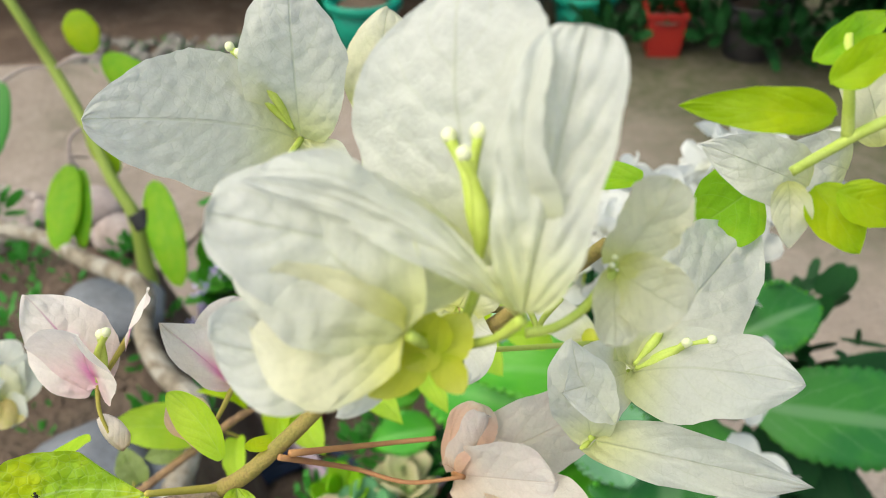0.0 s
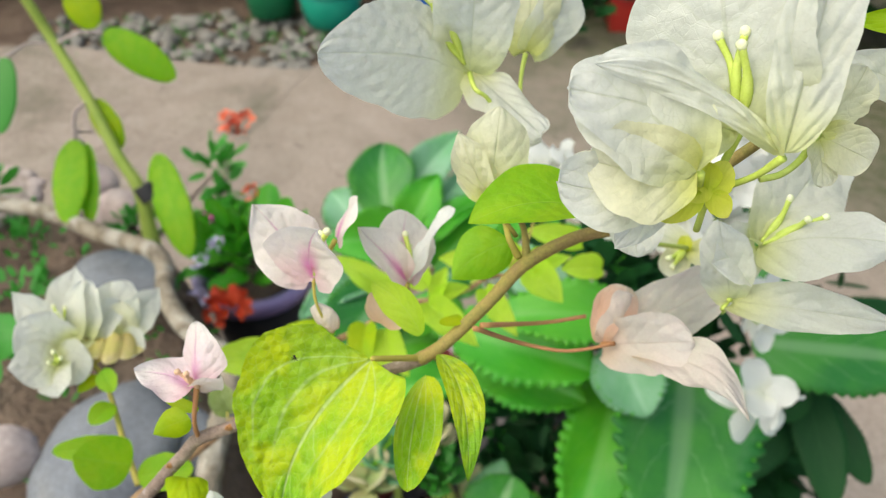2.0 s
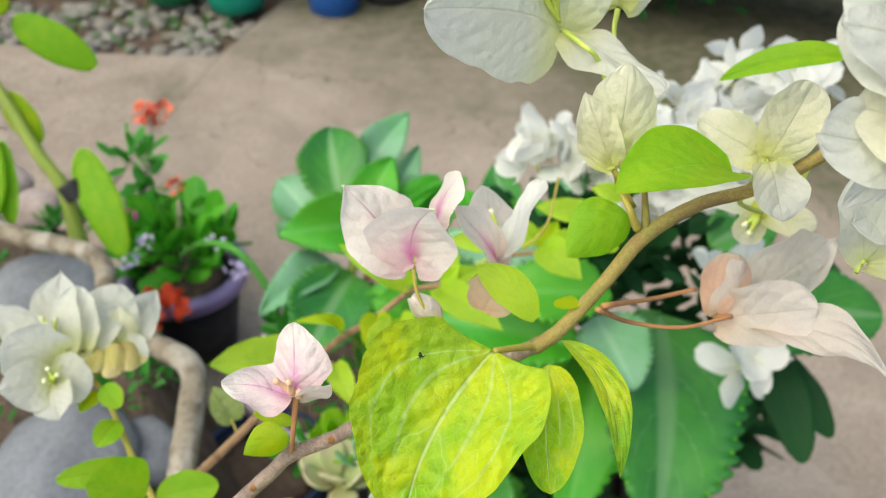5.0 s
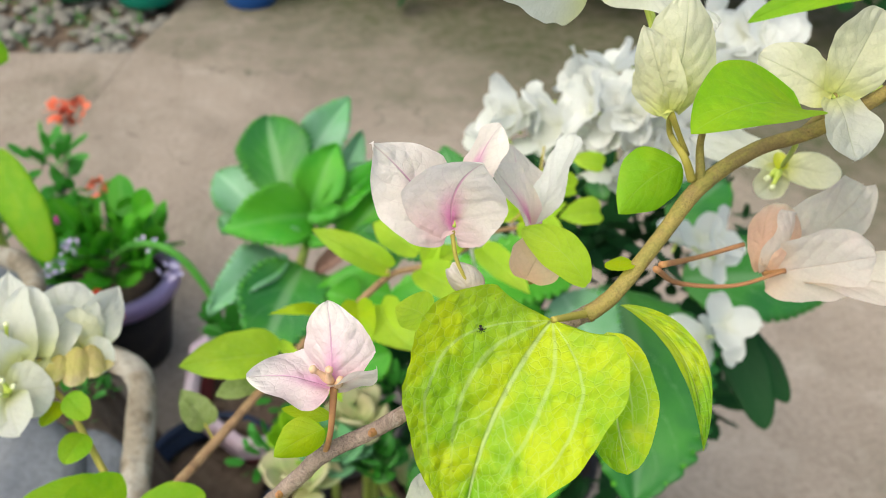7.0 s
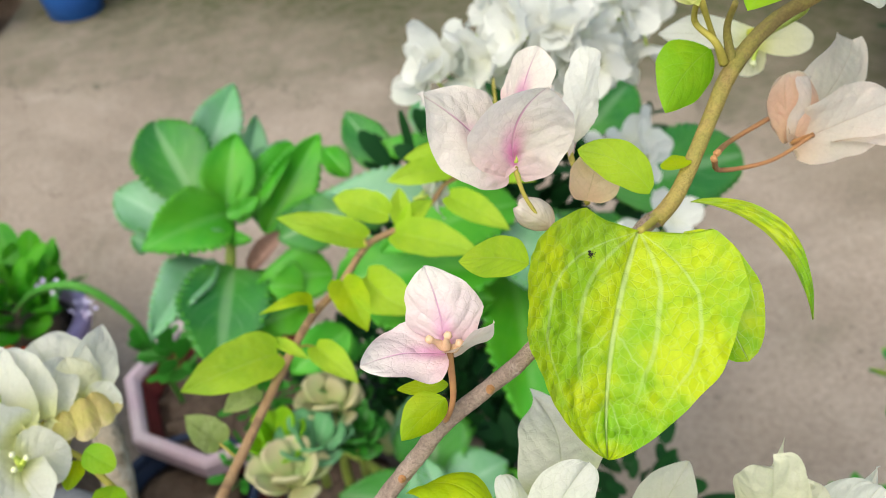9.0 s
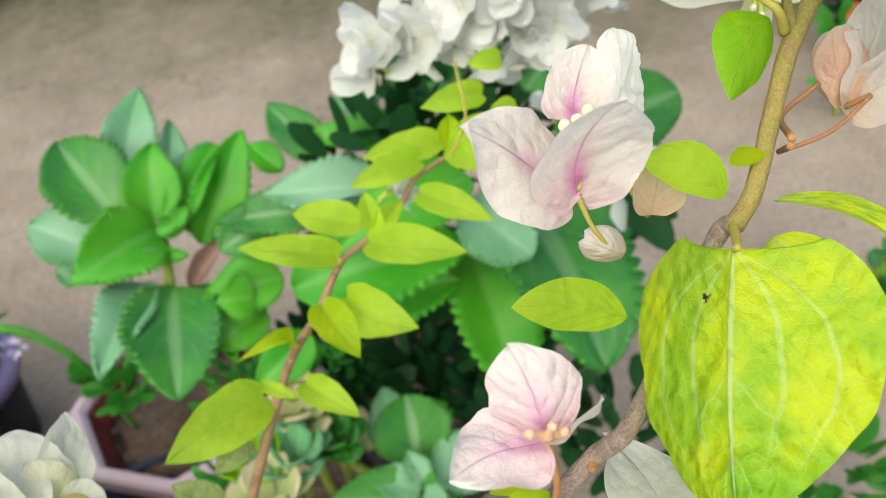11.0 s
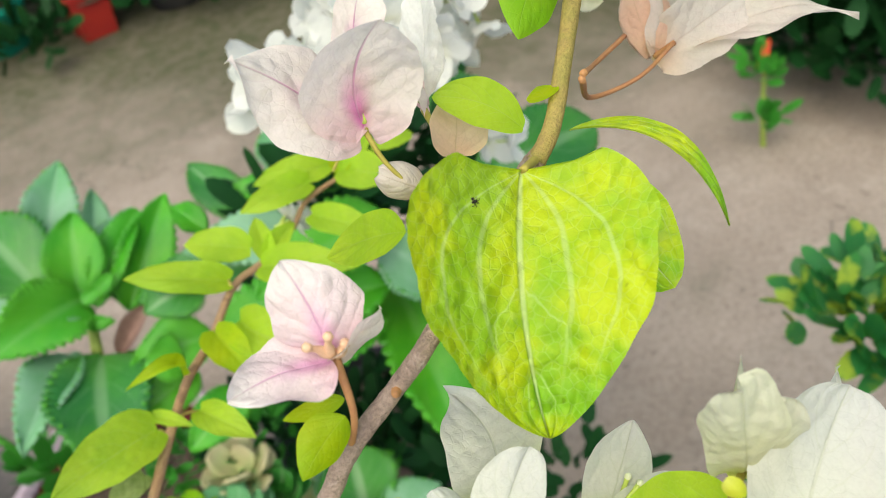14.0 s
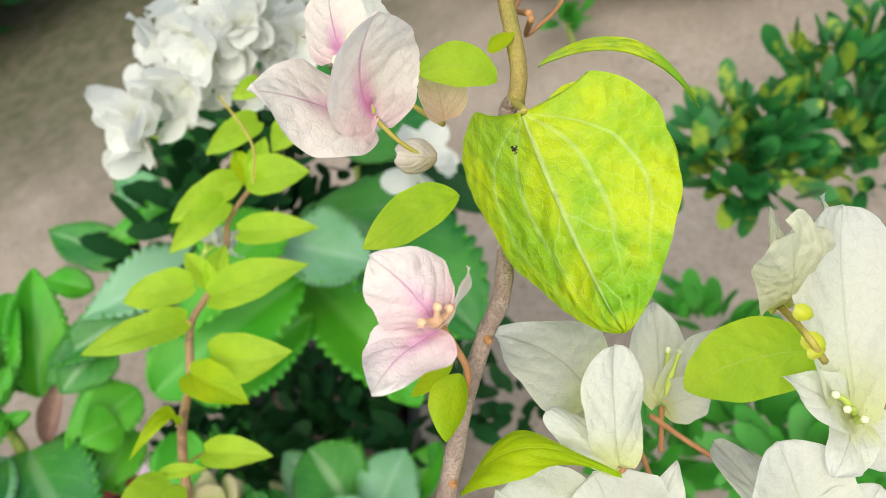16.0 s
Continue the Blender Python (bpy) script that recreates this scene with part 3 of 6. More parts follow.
# ---- pots ----
def pot(at, r_top, r_foot, height, mat, label, sides=40, soil=True, rim_mat=None, inner=None, lip=0.012, phase=0.0, name="plant_pot", soil_drop=0.04):
    t = thing(name, at, label, "pot")
    wall = [(r_foot * 0.96, 0.0), (r_foot, 0.004), (r_top - lip * 0.5, height - lip * 2.2)]
    part("body", mesh_of("body", *lathe_arrays(wall + [(r_top - lip, height - lip * 2), (r_top - lip * 1.2, height - lip * 2.2), (r_foot * 0.85, 0.015)], at, sides, phase), mat, smooth=sides > 12), t)
    rim = [(r_top - lip * 0.5, height - lip * 2.2), (r_top + lip * 0.4, height - lip * 2.0), (r_top + lip * 0.5, height - lip * 0.4), (r_top + lip * 0.2, height),
           (r_top - lip * 0.5, height), (r_top - lip * 0.9, height - lip * 0.5), (r_top - lip * 1.0, height - lip * 2.2)]
    part("rim", mesh_of("rim", *lathe_arrays(rim, at, sides, phase, False, False), rim_mat or mat, smooth=sides > 12), t)
    if inner:
        ins = [(r_top - lip * 1.05, height - lip * 0.8), (r_top - lip * 1.4 - (r_top - r_foot) * soil_drop / height, height - soil_drop - 0.01)]
        part("inner_wall", mesh_of("inner_wall", *lathe_arrays(ins, at, sides, phase, False, False), inner, smooth=False), t)
    if soil:
        rr = r_top - lip * 1.5 - (r_top - r_foot) * soil_drop / height
        prof = [(rr, height - soil_drop), (rr * 0.7, height - soil_drop + 0.006), (rr * 0.3, height - soil_drop + 0.01), (0.004, height - soil_drop + 0.008)]
        part("soil", mesh_of("soil", *lathe_arrays(prof, at, 24), SOIL), t, "dark potting soil")
    return t


pot((-0.132, 1.077, 0.0), 0.185, 0.13, 0.27, MAROON, "octagonal maroon plastic planter with a faded pink rim", sides=8, rim_mat=RIM, inner=MAROON, lip=0.02, phase=radians(13), soil_drop=0.06)
pot((-0.45, 1.47, 0.0), 0.135, 0.09, 0.25, BLACK, "dark plastic pot with a lilac scalloped rim", rim_mat=PURPLE, lip=0.02)
pot((-0.37, 3.62, 0.0), 0.17, 0.12, 0.22, TEAL, "teal plastic pot with a wide rim", lip=0.02)
pot((-0.66, 3.75, 0.0), 0.15, 0.11, 0.24, GREENPOT, "dark green plastic pot", lip=0.015)
pot((0.06, 3.52, 0.0), 0.14, 0.11, 0.26, BLUE, "round blue plastic pot", lip=0.012)
pot((0.32, 3.62, 0.0), 0.14, 0.11, 0.24, BLACK, "black plastic pot in a row of pots", lip=0.012)
pot((0.66, 3.72, 0.0), 0.16, 0.12, 0.2, TEAL, "teal plastic basin pot", lip=0.02)
pot((0.97, 3.45, 0.0), 0.12, 0.10, 0.2, RED, "square red plastic pot", sides=4, phase=radians(40), lip=0.01)
pot((1.35, 3.4, 0.0), 0.15, 0.11, 0.25, BLACK, "black plastic nursery pot", lip=0.012)
pot((-0.28, 0.92, 0.0), 0.12, 0.09, 0.22, NAVY, "small dark navy plastic pot", lip=0.01)

# ---- the bougainvillea that the camera circles ----
EYE_LATE = np.array((-0.24, 0.07, 1.36))
EYE_EARLY = np.array((-0.10, -0.02, 1.44))


def to_eye(p, late=True, tilt=(0, 0, 0)):
    return unit((EYE_LATE if late else EYE_EARLY) - np.array(p)) + np.array(tilt)


shrub = thing("bougainvillea_shrub", (-0.42, 0.22, 0.5), "bougainvillea with white and blush bracts and lime green leaves", "shrub")


def floret(base, head, parent, r=0.0013, mat=TUBE, top=HEAD, bend=0.12, seed=0):
    """One of the three slim true flowers inside the bracts: a waisted tube with a ribbed, rounded head."""
    base, head = np.array(base, float), np.array(head, float)
    d = head - base
    side = unit(np.cross(d, (0.2, 0.9, 0.3))) * np.linalg.norm(d) * bend
    line = smooth_line([base, base + d * 0.3 + side * 0.6, base + d * 0.65 + side * 0.7, head], 6)
    v, f = tube_arrays(line, [r * 0.55, r * 0.7, r * 1.15, r * 1.35, r * 1.2, r * 0.85, r * 0.8, r * 0.95], 10, ridges=5, ridge=0.06)
    t = part("flower_tube", mesh_of("flower_tube", v, f, mat), parent)
    dd = unit(d)
    cap = [head - dd * r * 0.5 + dd * r * q for q in (0, 0.5, 1.1, 1.7, 2.1, 2.3)]
    v, f = tube_arrays(cap, [r * 0.85, r * 1.12, r * 1.22, r * 1.05, r * 0.6, r * 0.1], 12, ridges=6, ridge=0.07)
    part("flower_head", mesh_of("flower_head", v, f, top), parent)
    return t


def flower(base, stalk, bracts, heads=(), label="", stalk_mat=PEDICEL, tube_mat=TUBE, head_mat=HEAD, stalk_r=0.0009, tube_r=0.0013, parent=None, seed=0):
    """A bougainvillea flower: stalk, three papery bracts and the small tubes between them."""
    pts = [*stalk, base]
    v, f = tube_arrays(smooth_line(pts, 6), [stalk_r * 1.1, stalk_r, stalk_r * 1.3], 8)
    fl = part("flower", mesh_of("flower", v, f, stalk_mat), parent or shrub, label)
    for i, (tip, face, width, mat, kw) in enumerate(bracts):
        k = dict(arch=0.06, cup=0.15, lobe=0.10, a=0.5, b=0.75, wave=0.05, rows=34, cols=13, seed=seed * 7 + i, point=0.45, crinkle=0.36, puff=0.006, jag=0.012)
        k.update(kw)
        off = unit(np.array(tip) - np.array(base)) * 0.001
        blade("bract", np.array(base) + off, tip, face, width, mat, fl, **k)
    for i, h in enumerate(heads):
        floret(np.array(base) + (np.array(h) - np.array(base)) * 0.12, h, fl, tube_r, tube_mat, head_mat, 0.1 * (1 if i % 2 else -1), i)
    return fl


# stems
NODE2 = (-0.1744, 0.1677, 1.2002)
FORK = (-0.0400, 0.1951, 1.2621)
tube("stem", [(-0.2150, 0.1775, 1.1430), (-0.1922, 0.1718, 1.1759), (-0.1826, 0.1696, 1.1890), (-0.1744, 0.1677, 1.2002), (-0.1580, 0.1657, 1.2095), (-0.1455, 0.1622, 1.2213), (-0.0876, 0.1817, 1.2232), (-0.0819, 0.1794, 1.2286)], [0.0030, 0.0028, 0.0027, 0.0027, 0.0025, 0.0025, 0.0027, 0.0030], GREY_BARK, shrub, "grey-brown woody stem", steps=10, sides=16, rough=0.10)
# leaf scars and buds along the stem
for k, p in enumerate([(-0.1744, 0.1677, 1.2002), (-0.1580, 0.1657, 1.2095), (-0.1415, 0.1632, 1.2183), (-0.1880, 0.1708, 1.1815)]):
    d = np.array((-0.5, -0.5, 0.3)) * (1 if k % 2 else -0.6)
    tube("leaf_bud", [np.array(p), np.array(p) + unit(d) * 0.0036, np.array(p) + unit(d) * 0.0052 + np.array((0.0006, 0, 0.0008))], [0.0017, 0.0012, 0.0003], RUST, shrub, "small brown leaf bud", sides=8)
tube("stem", [(-0.0832, 0.1792, 1.2277), (-0.0731, 0.1805, 1.2345), (-0.0548, 0.1890, 1.2481), FORK, (-0.0199, 0.1981, 1.2717), (0.0007, 0.1933, 1.2811), (0.0150, 0.1768, 1.3095), (0.0314, 0.1683, 1.3331)], [0.0029, 0.0027, 0.0026, 0.0029, 0.0026, 0.0025, 0.0021, 0.0018], GREEN_BARK, shrub, "olive green young stem", steps=10, sides=14, rough=0.06)
tube("stem", [(-0.0585, 0.1800, 1.2441), (-0.0294, 0.1975, 1.2274), (-0.0123, 0.1958, 1.2315)], [0.0012, 0.0009, 0.0009], RUST, shrub, "thin red-brown flower stalk")
tube("stem", [(-0.0615, 0.1784, 1.2443), (-0.0409, 0.1898, 1.2238), (-0.0220, 0.1838, 1.2236), (-0.0032, 0.1820, 1.2282)], [0.0011, 0.0008, 0.0007], RUST, shrub, "thin red-brown flower stalk")
tube("stem", [(-0.0393, 0.1963, 1.2637), (-0.0404, 0.2001, 1.2747), (-0.0449, 0.1953, 1.2867)], [0.0018, 0.0012, 0.0010], GREEN_BARK, shrub)
tube("stem", [(-0.0425, 0.1969, 1.2641), (-0.0464, 0.1987, 1.2723), (-0.0479, 0.2074, 1.2766), (-0.0541, 0.2021, 1.2898)], [0.0016, 0.0011, 0.0009], PEDICEL, shrub)

# the large heart-shaped leaf
LB = (-0.1019, 0.1684, 1.2405)
LT = (-0.1379, 0.1352, 1.1927)
blade("leaf", LB, LT, (-0.24, -0.62, 0.75), 0.0598, LEAF, shrub, "large yellow-mottled green heart-shaped leaf", lobe=0.085, a=0.303, b=0.752, arch=0.121, cup=0.470, bow=-0.073, twist=6.8, curl=0.053, fold=0.097, wave=0.010, rows=72, cols=28, pairs=3.4, puff=0.018, crinkle=0.14, jag=0.010)
tube("petiole", [LB, (-0.0991, 0.1693, 1.2394), (-0.0829, 0.1796, 1.2282)], [0.0010, 0.0011, 0.0014], PEDICEL, shrub)
# leaves round it
blade("leaf", (-0.0822, 0.1841, 1.2369), (-0.1012, 0.1996, 1.2523), (-0.33, -0.75, 0.57), 0.0140, SPRING, shrub, "small lime green leaf", lobe=0.036, a=0.717, b=0.702, arch=0.032, cup=0.219, bow=-0.096, twist=7.0, rows=28, cols=9, puff=0.008)
blade("leaf", (-0.0752, 0.1729, 1.2365), (-0.0683, 0.1258, 1.2186), (0.43, -0.43, 0.79), 0.0150, LEAF, shrub, "drooping green leaf with yellow blotches", a=0.519, b=0.867, arch=0.221, cup=0.066, fold=0.2, bow=-0.013, twist=5.0, rows=36, cols=9, puff=0.012)
blade("leaf", (-0.0813, 0.1683, 1.2300), (-0.0904, 0.1285, 1.2112), to_eye((-0.07, 0.13, 1.2)), 0.026, LEAF, shrub, "yellowing leaf behind the large one", a=0.5, b=0.6, arch=0.05, cup=-0.2)
blade("leaf", (-0.1410, 0.1714, 1.2455), (-0.1406, 0.2107, 1.2164), (-0.41, -0.39, 0.82), 0.0140, SPRING, shrub, "lime green pointed leaf", a=0.674, b=0.797, arch=-0.024, bow=-0.047, twist=-6.2, fold=0.12, rows=28, cols=9, puff=0.01, point=0.2)
blade("leaf", (-0.1744, 0.1650, 1.2158), (-0.1902, 0.1644, 1.2083), (-0.47, -0.82, 0.31), 0.0125, YELLOW, shrub, "small yellow leaf", a=0.658, b=0.932, arch=-0.012, cup=-0.302, bow=-0.035)
blade("leaf", (-0.1714, 0.1683, 1.2166), (-0.1857, 0.1731, 1.2192), (-0.4, -0.4, 0.8), 0.005, YELLOW, shrub, "small yellow leaf", a=0.6, b=0.8)
blade("leaf", (-0.1866, 0.1706, 1.1692), (-0.1732, 0.1268, 1.1780), (0.35, -0.1, 0.93), 0.0165, YELLOW, shrub, "arching yellow-green leaf", a=0.45, b=0.9, arch=0.34, cup=-0.3, bow=-0.05, wave=0.05, jag=0.02, rows=36, cols=10, puff=0.012)
# leaves at the fork
blade("leaf", (-0.0189, 0.1854, 1.2941), (-0.0650, 0.1749, 1.2976), (-0.10, -0.11, 0.99), 0.0321, LIME, shrub, "bright green leaf at the fork of the stem", lobe=0.073, a=0.627, b=0.84, arch=0.102, cup=0.326, bow=-0.034, twist=-2.2, rows=28, cols=9)
blade("leaf", (-0.0453, 0.2009, 1.2685), (-0.0691, 0.1945, 1.2563), (-0.49, -0.82, 0.31), 0.0215, LIME, shrub, "bright green leaf at the fork of the stem", a=0.584, b=0.939, arch=0.005, cup=-0.29, bow=-0.095, curl=-0.021, rows=28, cols=9)
blade("leaf", (-0.0722, 0.1830, 1.2418), (-0.0668, 0.1910, 1.2406), (-0.5, -0.5, 0.6), 0.010, YELLOW, shrub)

# blush flower before the stem
P1 = (-0.1245, 0.2010, 1.2535)
flower(P1, [(-0.1188, 0.1928, 1.2329), (-0.1201, 0.1921, 1.2362), (-0.1240, 0.1965, 1.2460)], [
    ((-0.1167, 0.1973, 1.2845), (-0.11, -0.89, 0.44), 0.0322, BLUSH, dict(lobe=0.203, a=0.711, b=0.751, arch=-0.024, cup=0.315, bow=0.139, twist=-13.0, curl=0.175, fold=0.062, rows=40, cols=16, point=0.1)),
    ((-0.1469, 0.2175, 1.2807), (-0.30, -0.30, 0.90), 0.0292, BLUSH, dict(lobe=0.092, a=0.618, b=0.889, arch=-0.011, cup=-0.065, bow=-0.036, twist=9.3, fold=-0.077, rows=40, cols=16, point=0.1))],
    [(-0.1200, 0.2060, 1.2720), (-0.1175, 0.2050, 1.2740), (-0.1215, 0.2085, 1.2700)], "blush pink flower with a magenta heart", stalk_r=0.0006, seed=1)
flower((-0.1151, 0.2126, 1.2649), [P1, (-0.1200, 0.2070, 1.2590)], [
    ((-0.1050, 0.2163, 1.2826), (-0.85, 0.03, 0.52), 0.0225, BLUSH, dict(lobe=0.073, a=0.30, b=0.543, arch=0.048, cup=-0.114, point=0.1))], [], "third bract of the blush pink flower", seed=26)
# a second flower just behind it
P1B = (-0.0865, 0.2205, 1.2335)
flower(P1B, [(-0.0950, 0.1995, 1.2275), (-0.0905, 0.2100, 1.2290)], [
    ((-0.0653, 0.2387, 1.2603), (-0.97, -0.09, 0.21), 0.0184, SNOW, dict(lobe=0.028, a=0.705, b=0.582, cup=0.151, bow=-0.100, twist=3.5, jag=0.05, point=0)),
    ((-0.0857, 0.2486, 1.2523), (0.39, -0.91, 0.14), 0.0304, BLUSH, dict(a=0.620, b=0.501, arch=0.045, cup=0.162, bow=0.098, twist=10.0, point=0.1)),
    ((-0.1059, 0.2191, 1.2659), (0.5, -0.5, 0.5), 0.018, BLUSH, dict(a=0.8, b=0.8, cup=0.3))],
    [(-0.0866, 0.2367, 1.2473), (-0.0892, 0.2308, 1.2460), (-0.0849, 0.2345, 1.2420)], "white and peach flower with yellow tubes", seed=2)
blade("bract", (-0.0986, 0.1963, 1.2324), (-0.0904, 0.2013, 1.2475), (-0.15, -0.82, 0.55), 0.0188, PEACH, shrub, "peach-coloured withering bract", lobe=0.045, a=0.422, b=0.529, arch=0.053, cup=0.215, rows=28, cols=9, puff=0.006)
# bud below
BUDP = (-0.1171, 0.1916, 1.2344)
blade("bud", BUDP, (-0.1256, 0.1983, 1.2422), to_eye((-0.1, 0.2, 1.23)), 0.0085, PALE_PEACH, shrub, "small closed peach bud", a=0.6, b=0.7, arch=0.10, cup=-0.8, thick=0.0025)
# rosy flower low on the stem
P2 = (-0.1700, 0.1690, 1.2290)
flower(P2, [NODE2, (-0.1726, 0.1640, 1.2155)], [
    ((-0.1691, 0.1815, 1.2517), (-0.66, -0.34, 0.67), 0.0219, ROSE, dict(lobe=0.003, a=0.460, b=0.727, arch=0.043, cup=-0.258, bow=-0.032, twist=28.3, curl=-0.056, fold=-0.166, rows=40, cols=16, point=0.1)),
    ((-0.1944, 0.1757, 1.2327), (0.05, 0.10, 0.99), 0.0232, ROSE, dict(lobe=0.0, a=0.466, b=0.892, arch=-0.008, cup=0.075, bow=-0.092, twist=-11.1, curl=0.021, fold=-0.027, rows=40, cols=16, point=0.1)),
    ((-0.1584, 0.1630, 1.2393), (0.37, -0.92, 0.12), 0.0122, PALE_PEACH, dict(arch=0.02, cup=-0.122, fold=0.3, lobe=0.178, a=0.462, b=0.611, bow=0.026, curl=-0.038, twist=4.3))],
    [(-0.1754, 0.1693, 1.2374), (-0.1714, 0.1666, 1.2389), (-0.1687, 0.1657, 1.2350)], "rosy pink flower with peach tubes", tube_mat=PINK_TUBE, head_mat=PINK_TUBE, stalk_mat=RUST, tube_r=0.0010, seed=3)

# great white flower, nearest to the camera at first
W1 = (-0.0008, 0.1255, 1.3590)
flower(W1, [(-0.0048, 0.1286, 1.3257), (-0.0048, 0.1252, 1.3430)], [
    ((-0.0031, 0.1539, 1.4020), (-0.61, -0.35, 0.71), 0.0498, WHITE, dict(arch=0.061, cup=0.137, lobe=0.10, a=0.478, b=0.478, bow=0.028, twist=-7.3, rows=40, cols=16, point=0.2)),
    ((-0.0470, 0.1234, 1.3742), (-0.08, -0.74, 0.66), 0.0268, WHITE, dict(a=0.50, b=0.36, cup=-0.20, arch=0.06, lobe=0.0, bow=0.01, twist=6.0, rows=40, cols=16, point=0.1))],
    [(-0.0062, 0.1379, 1.3789), (-0.0013, 0.1345, 1.3814), (-0.0039, 0.1292, 1.3803)], "large white flower with three green tubes", stalk_mat=TUBE, tube_r=0.00115, seed=4)
flower((0.0052, 0.1123, 1.3591), [(-0.0033, 0.1231, 1.3435), (0.0014, 0.1164, 1.3513)], [
    ((0.0150, 0.1314, 1.4018), (-0.35, -0.88, 0.32), 0.0180, WHITE, dict(arch=0.015, fold=0.12, lobe=0.0, a=0.42, b=0.16, blunt=0.5, wave=0.012, rows=44, cols=18, crinkle=0.95, puff=0.020, point=0)),
    ((-0.0407, 0.1254, 1.3790), (-0.05, -0.85, 0.5), 0.0085, WHITE, dict(a=0.85, b=0.8, bow=-0.10, cup=-0.3, arch=0.03, lobe=0, rows=44, cols=14, point=0, crinkle=0.5))], [], "white bracts, one with its margin rolled over", stalk_mat=TUBE, seed=24)
flower((-0.0137, 0.1144, 1.3540), [(-0.0059, 0.1284, 1.3339)], [
    ((-0.0413, 0.1188, 1.3567), (-0.15, -0.85, 0.50), 0.0240, CREAM, dict(a=0.45, b=0.42, cup=0.35, arch=0.08, lobe=0.05, bow=0.05, wave=0.05, rows=40, cols=16, point=0.1)),
    ((-0.0420, 0.1310, 1.3743), (-0.15, -0.80, 0.55), 0.0300, WHITE, dict(a=0.50, b=0.40, cup=0.25, arch=0.10, lobe=0.05, bow=-0.06, wave=0.05, rows=40, cols=16, point=0.1))], [], "creamy bracts folded over the heart of the flower", stalk_mat=TUBE, seed=29)
W1L = (-0.0169, 0.1196, 1.3523)
flower(W1L, [(-0.0059, 0.1284, 1.3339)], [
    ((-0.0488, 0.1166, 1.3520), (-0.1, -0.9, 0.45), 0.0205, WHITE, dict(a=0.45, b=0.32, cup=0.2, bow=0.11, point=0.1)),
    ((-0.0298, 0.1222, 1.3257), (0.0, -0.8, 0.5), 0.012, WHITE, dict(a=0.6, b=0.8))], [], "white flower seen from behind", stalk_mat=TUBE, seed=5)
for b0, t0, w in [((-0.0093, 0.1169, 1.3465), (-0.0130, 0.1225, 1.3533), 0.0095), ((-0.0090, 0.1169, 1.3465), (-0.0038, 0.1215, 1.3527), 0.0085), ((-0.0086, 0.1170, 1.3466), (-0.0047, 0.1127, 1.3413), 0.0065), ((-0.0106, 0.1168, 1.3462), (-0.0218, 0.1131, 1.3407), 0.0065), ((-0.0095, 0.1188, 1.3491), (-0.0152, 0.1158, 1.3451), 0.0075)]:
    blade("sepal", b0, t0, (-0.1, -0.9, 0.4), w, SEPAL, shrub, "yellow sepal at the foot of the flower", a=0.5, b=0.7, cup=0.3, rows=14, cols=5, jag=0.02)
W2 = (0.0244, 0.1328, 1.3530)
flower(W2, [(0.0073, 0.1243, 1.3450), (0.0132, 0.1250, 1.3459), (0.0192, 0.1281, 1.3484)], [
    ((0.0353, 0.1377, 1.3698), (0.0, -0.9, 0.4), 0.0125, CREAM, dict(a=0.5, b=0.25, cup=0.2, blunt=0.45, jag=0.04, point=0)),
    ((0.0370, 0.1248, 1.3488), (0.1, -0.9, 0.4), 0.0135, CREAM, dict(a=0.45, b=0.35, cup=0.2, blunt=0.3, point=0)),
    ((0.0238, 0.1219, 1.3433), (0.2, -0.8, 0.5), 0.0105, CREAM, dict(a=0.5, b=0.4, cup=0.2, point=0.1))],
    [(0.0239, 0.1309, 1.3572), (0.0232, 0.1293, 1.3568)], "small creamy flower behind the large white one", stalk_mat=TUBE, tube_r=0.0005, seed=6)
# white flower lower down with three long tubes
W3 = (0.0469, 0.1843, 1.2737)
flower(W3, [(0.0320, 0.1700, 1.2556), (0.0464, 0.1835, 1.2639)], [
    ((0.0878, 0.1629, 1.2896), (-0.1, -0.4, 0.9), 0.030, WHITE, dict(a=0.55, b=0.7, arch=0.12, cup=-0.2)),
    ((0.0920, 0.2263, 1.2968), (-0.2, -0.8, 0.5), 0.034, WHITE, dict(a=0.5, b=0.5)),
    ((0.0257, 0.1744, 1.2758), (0.0, -0.7, 0.6), 0.024, WHITE, dict(a=0.5, b=0.5))],
    [(0.0572, 0.1899, 1.2913), (0.0678, 0.1818, 1.2882), (0.0602, 0.1801, 1.2888)], "white flower with three long green tubes", stalk_mat=TUBE, tube_r=0.0012, seed=7)
flower((0.0353, 0.1717, 1.2581), [(0.0335, 0.1751, 1.2623)], [
    ((0.0937, 0.1522, 1.2593), (-0.1, -0.6, 0.7), 0.017, WHITE, dict(a=0.5, b=0.8, arch=0.1)),
    ((0.0283, 0.1830, 1.2883), (-0.2, -0.8, 0.5), 0.020, WHITE, dict(a=0.5, b=0.5))], [], "cream flower below the white one", stalk_mat=TUBE, seed=8)
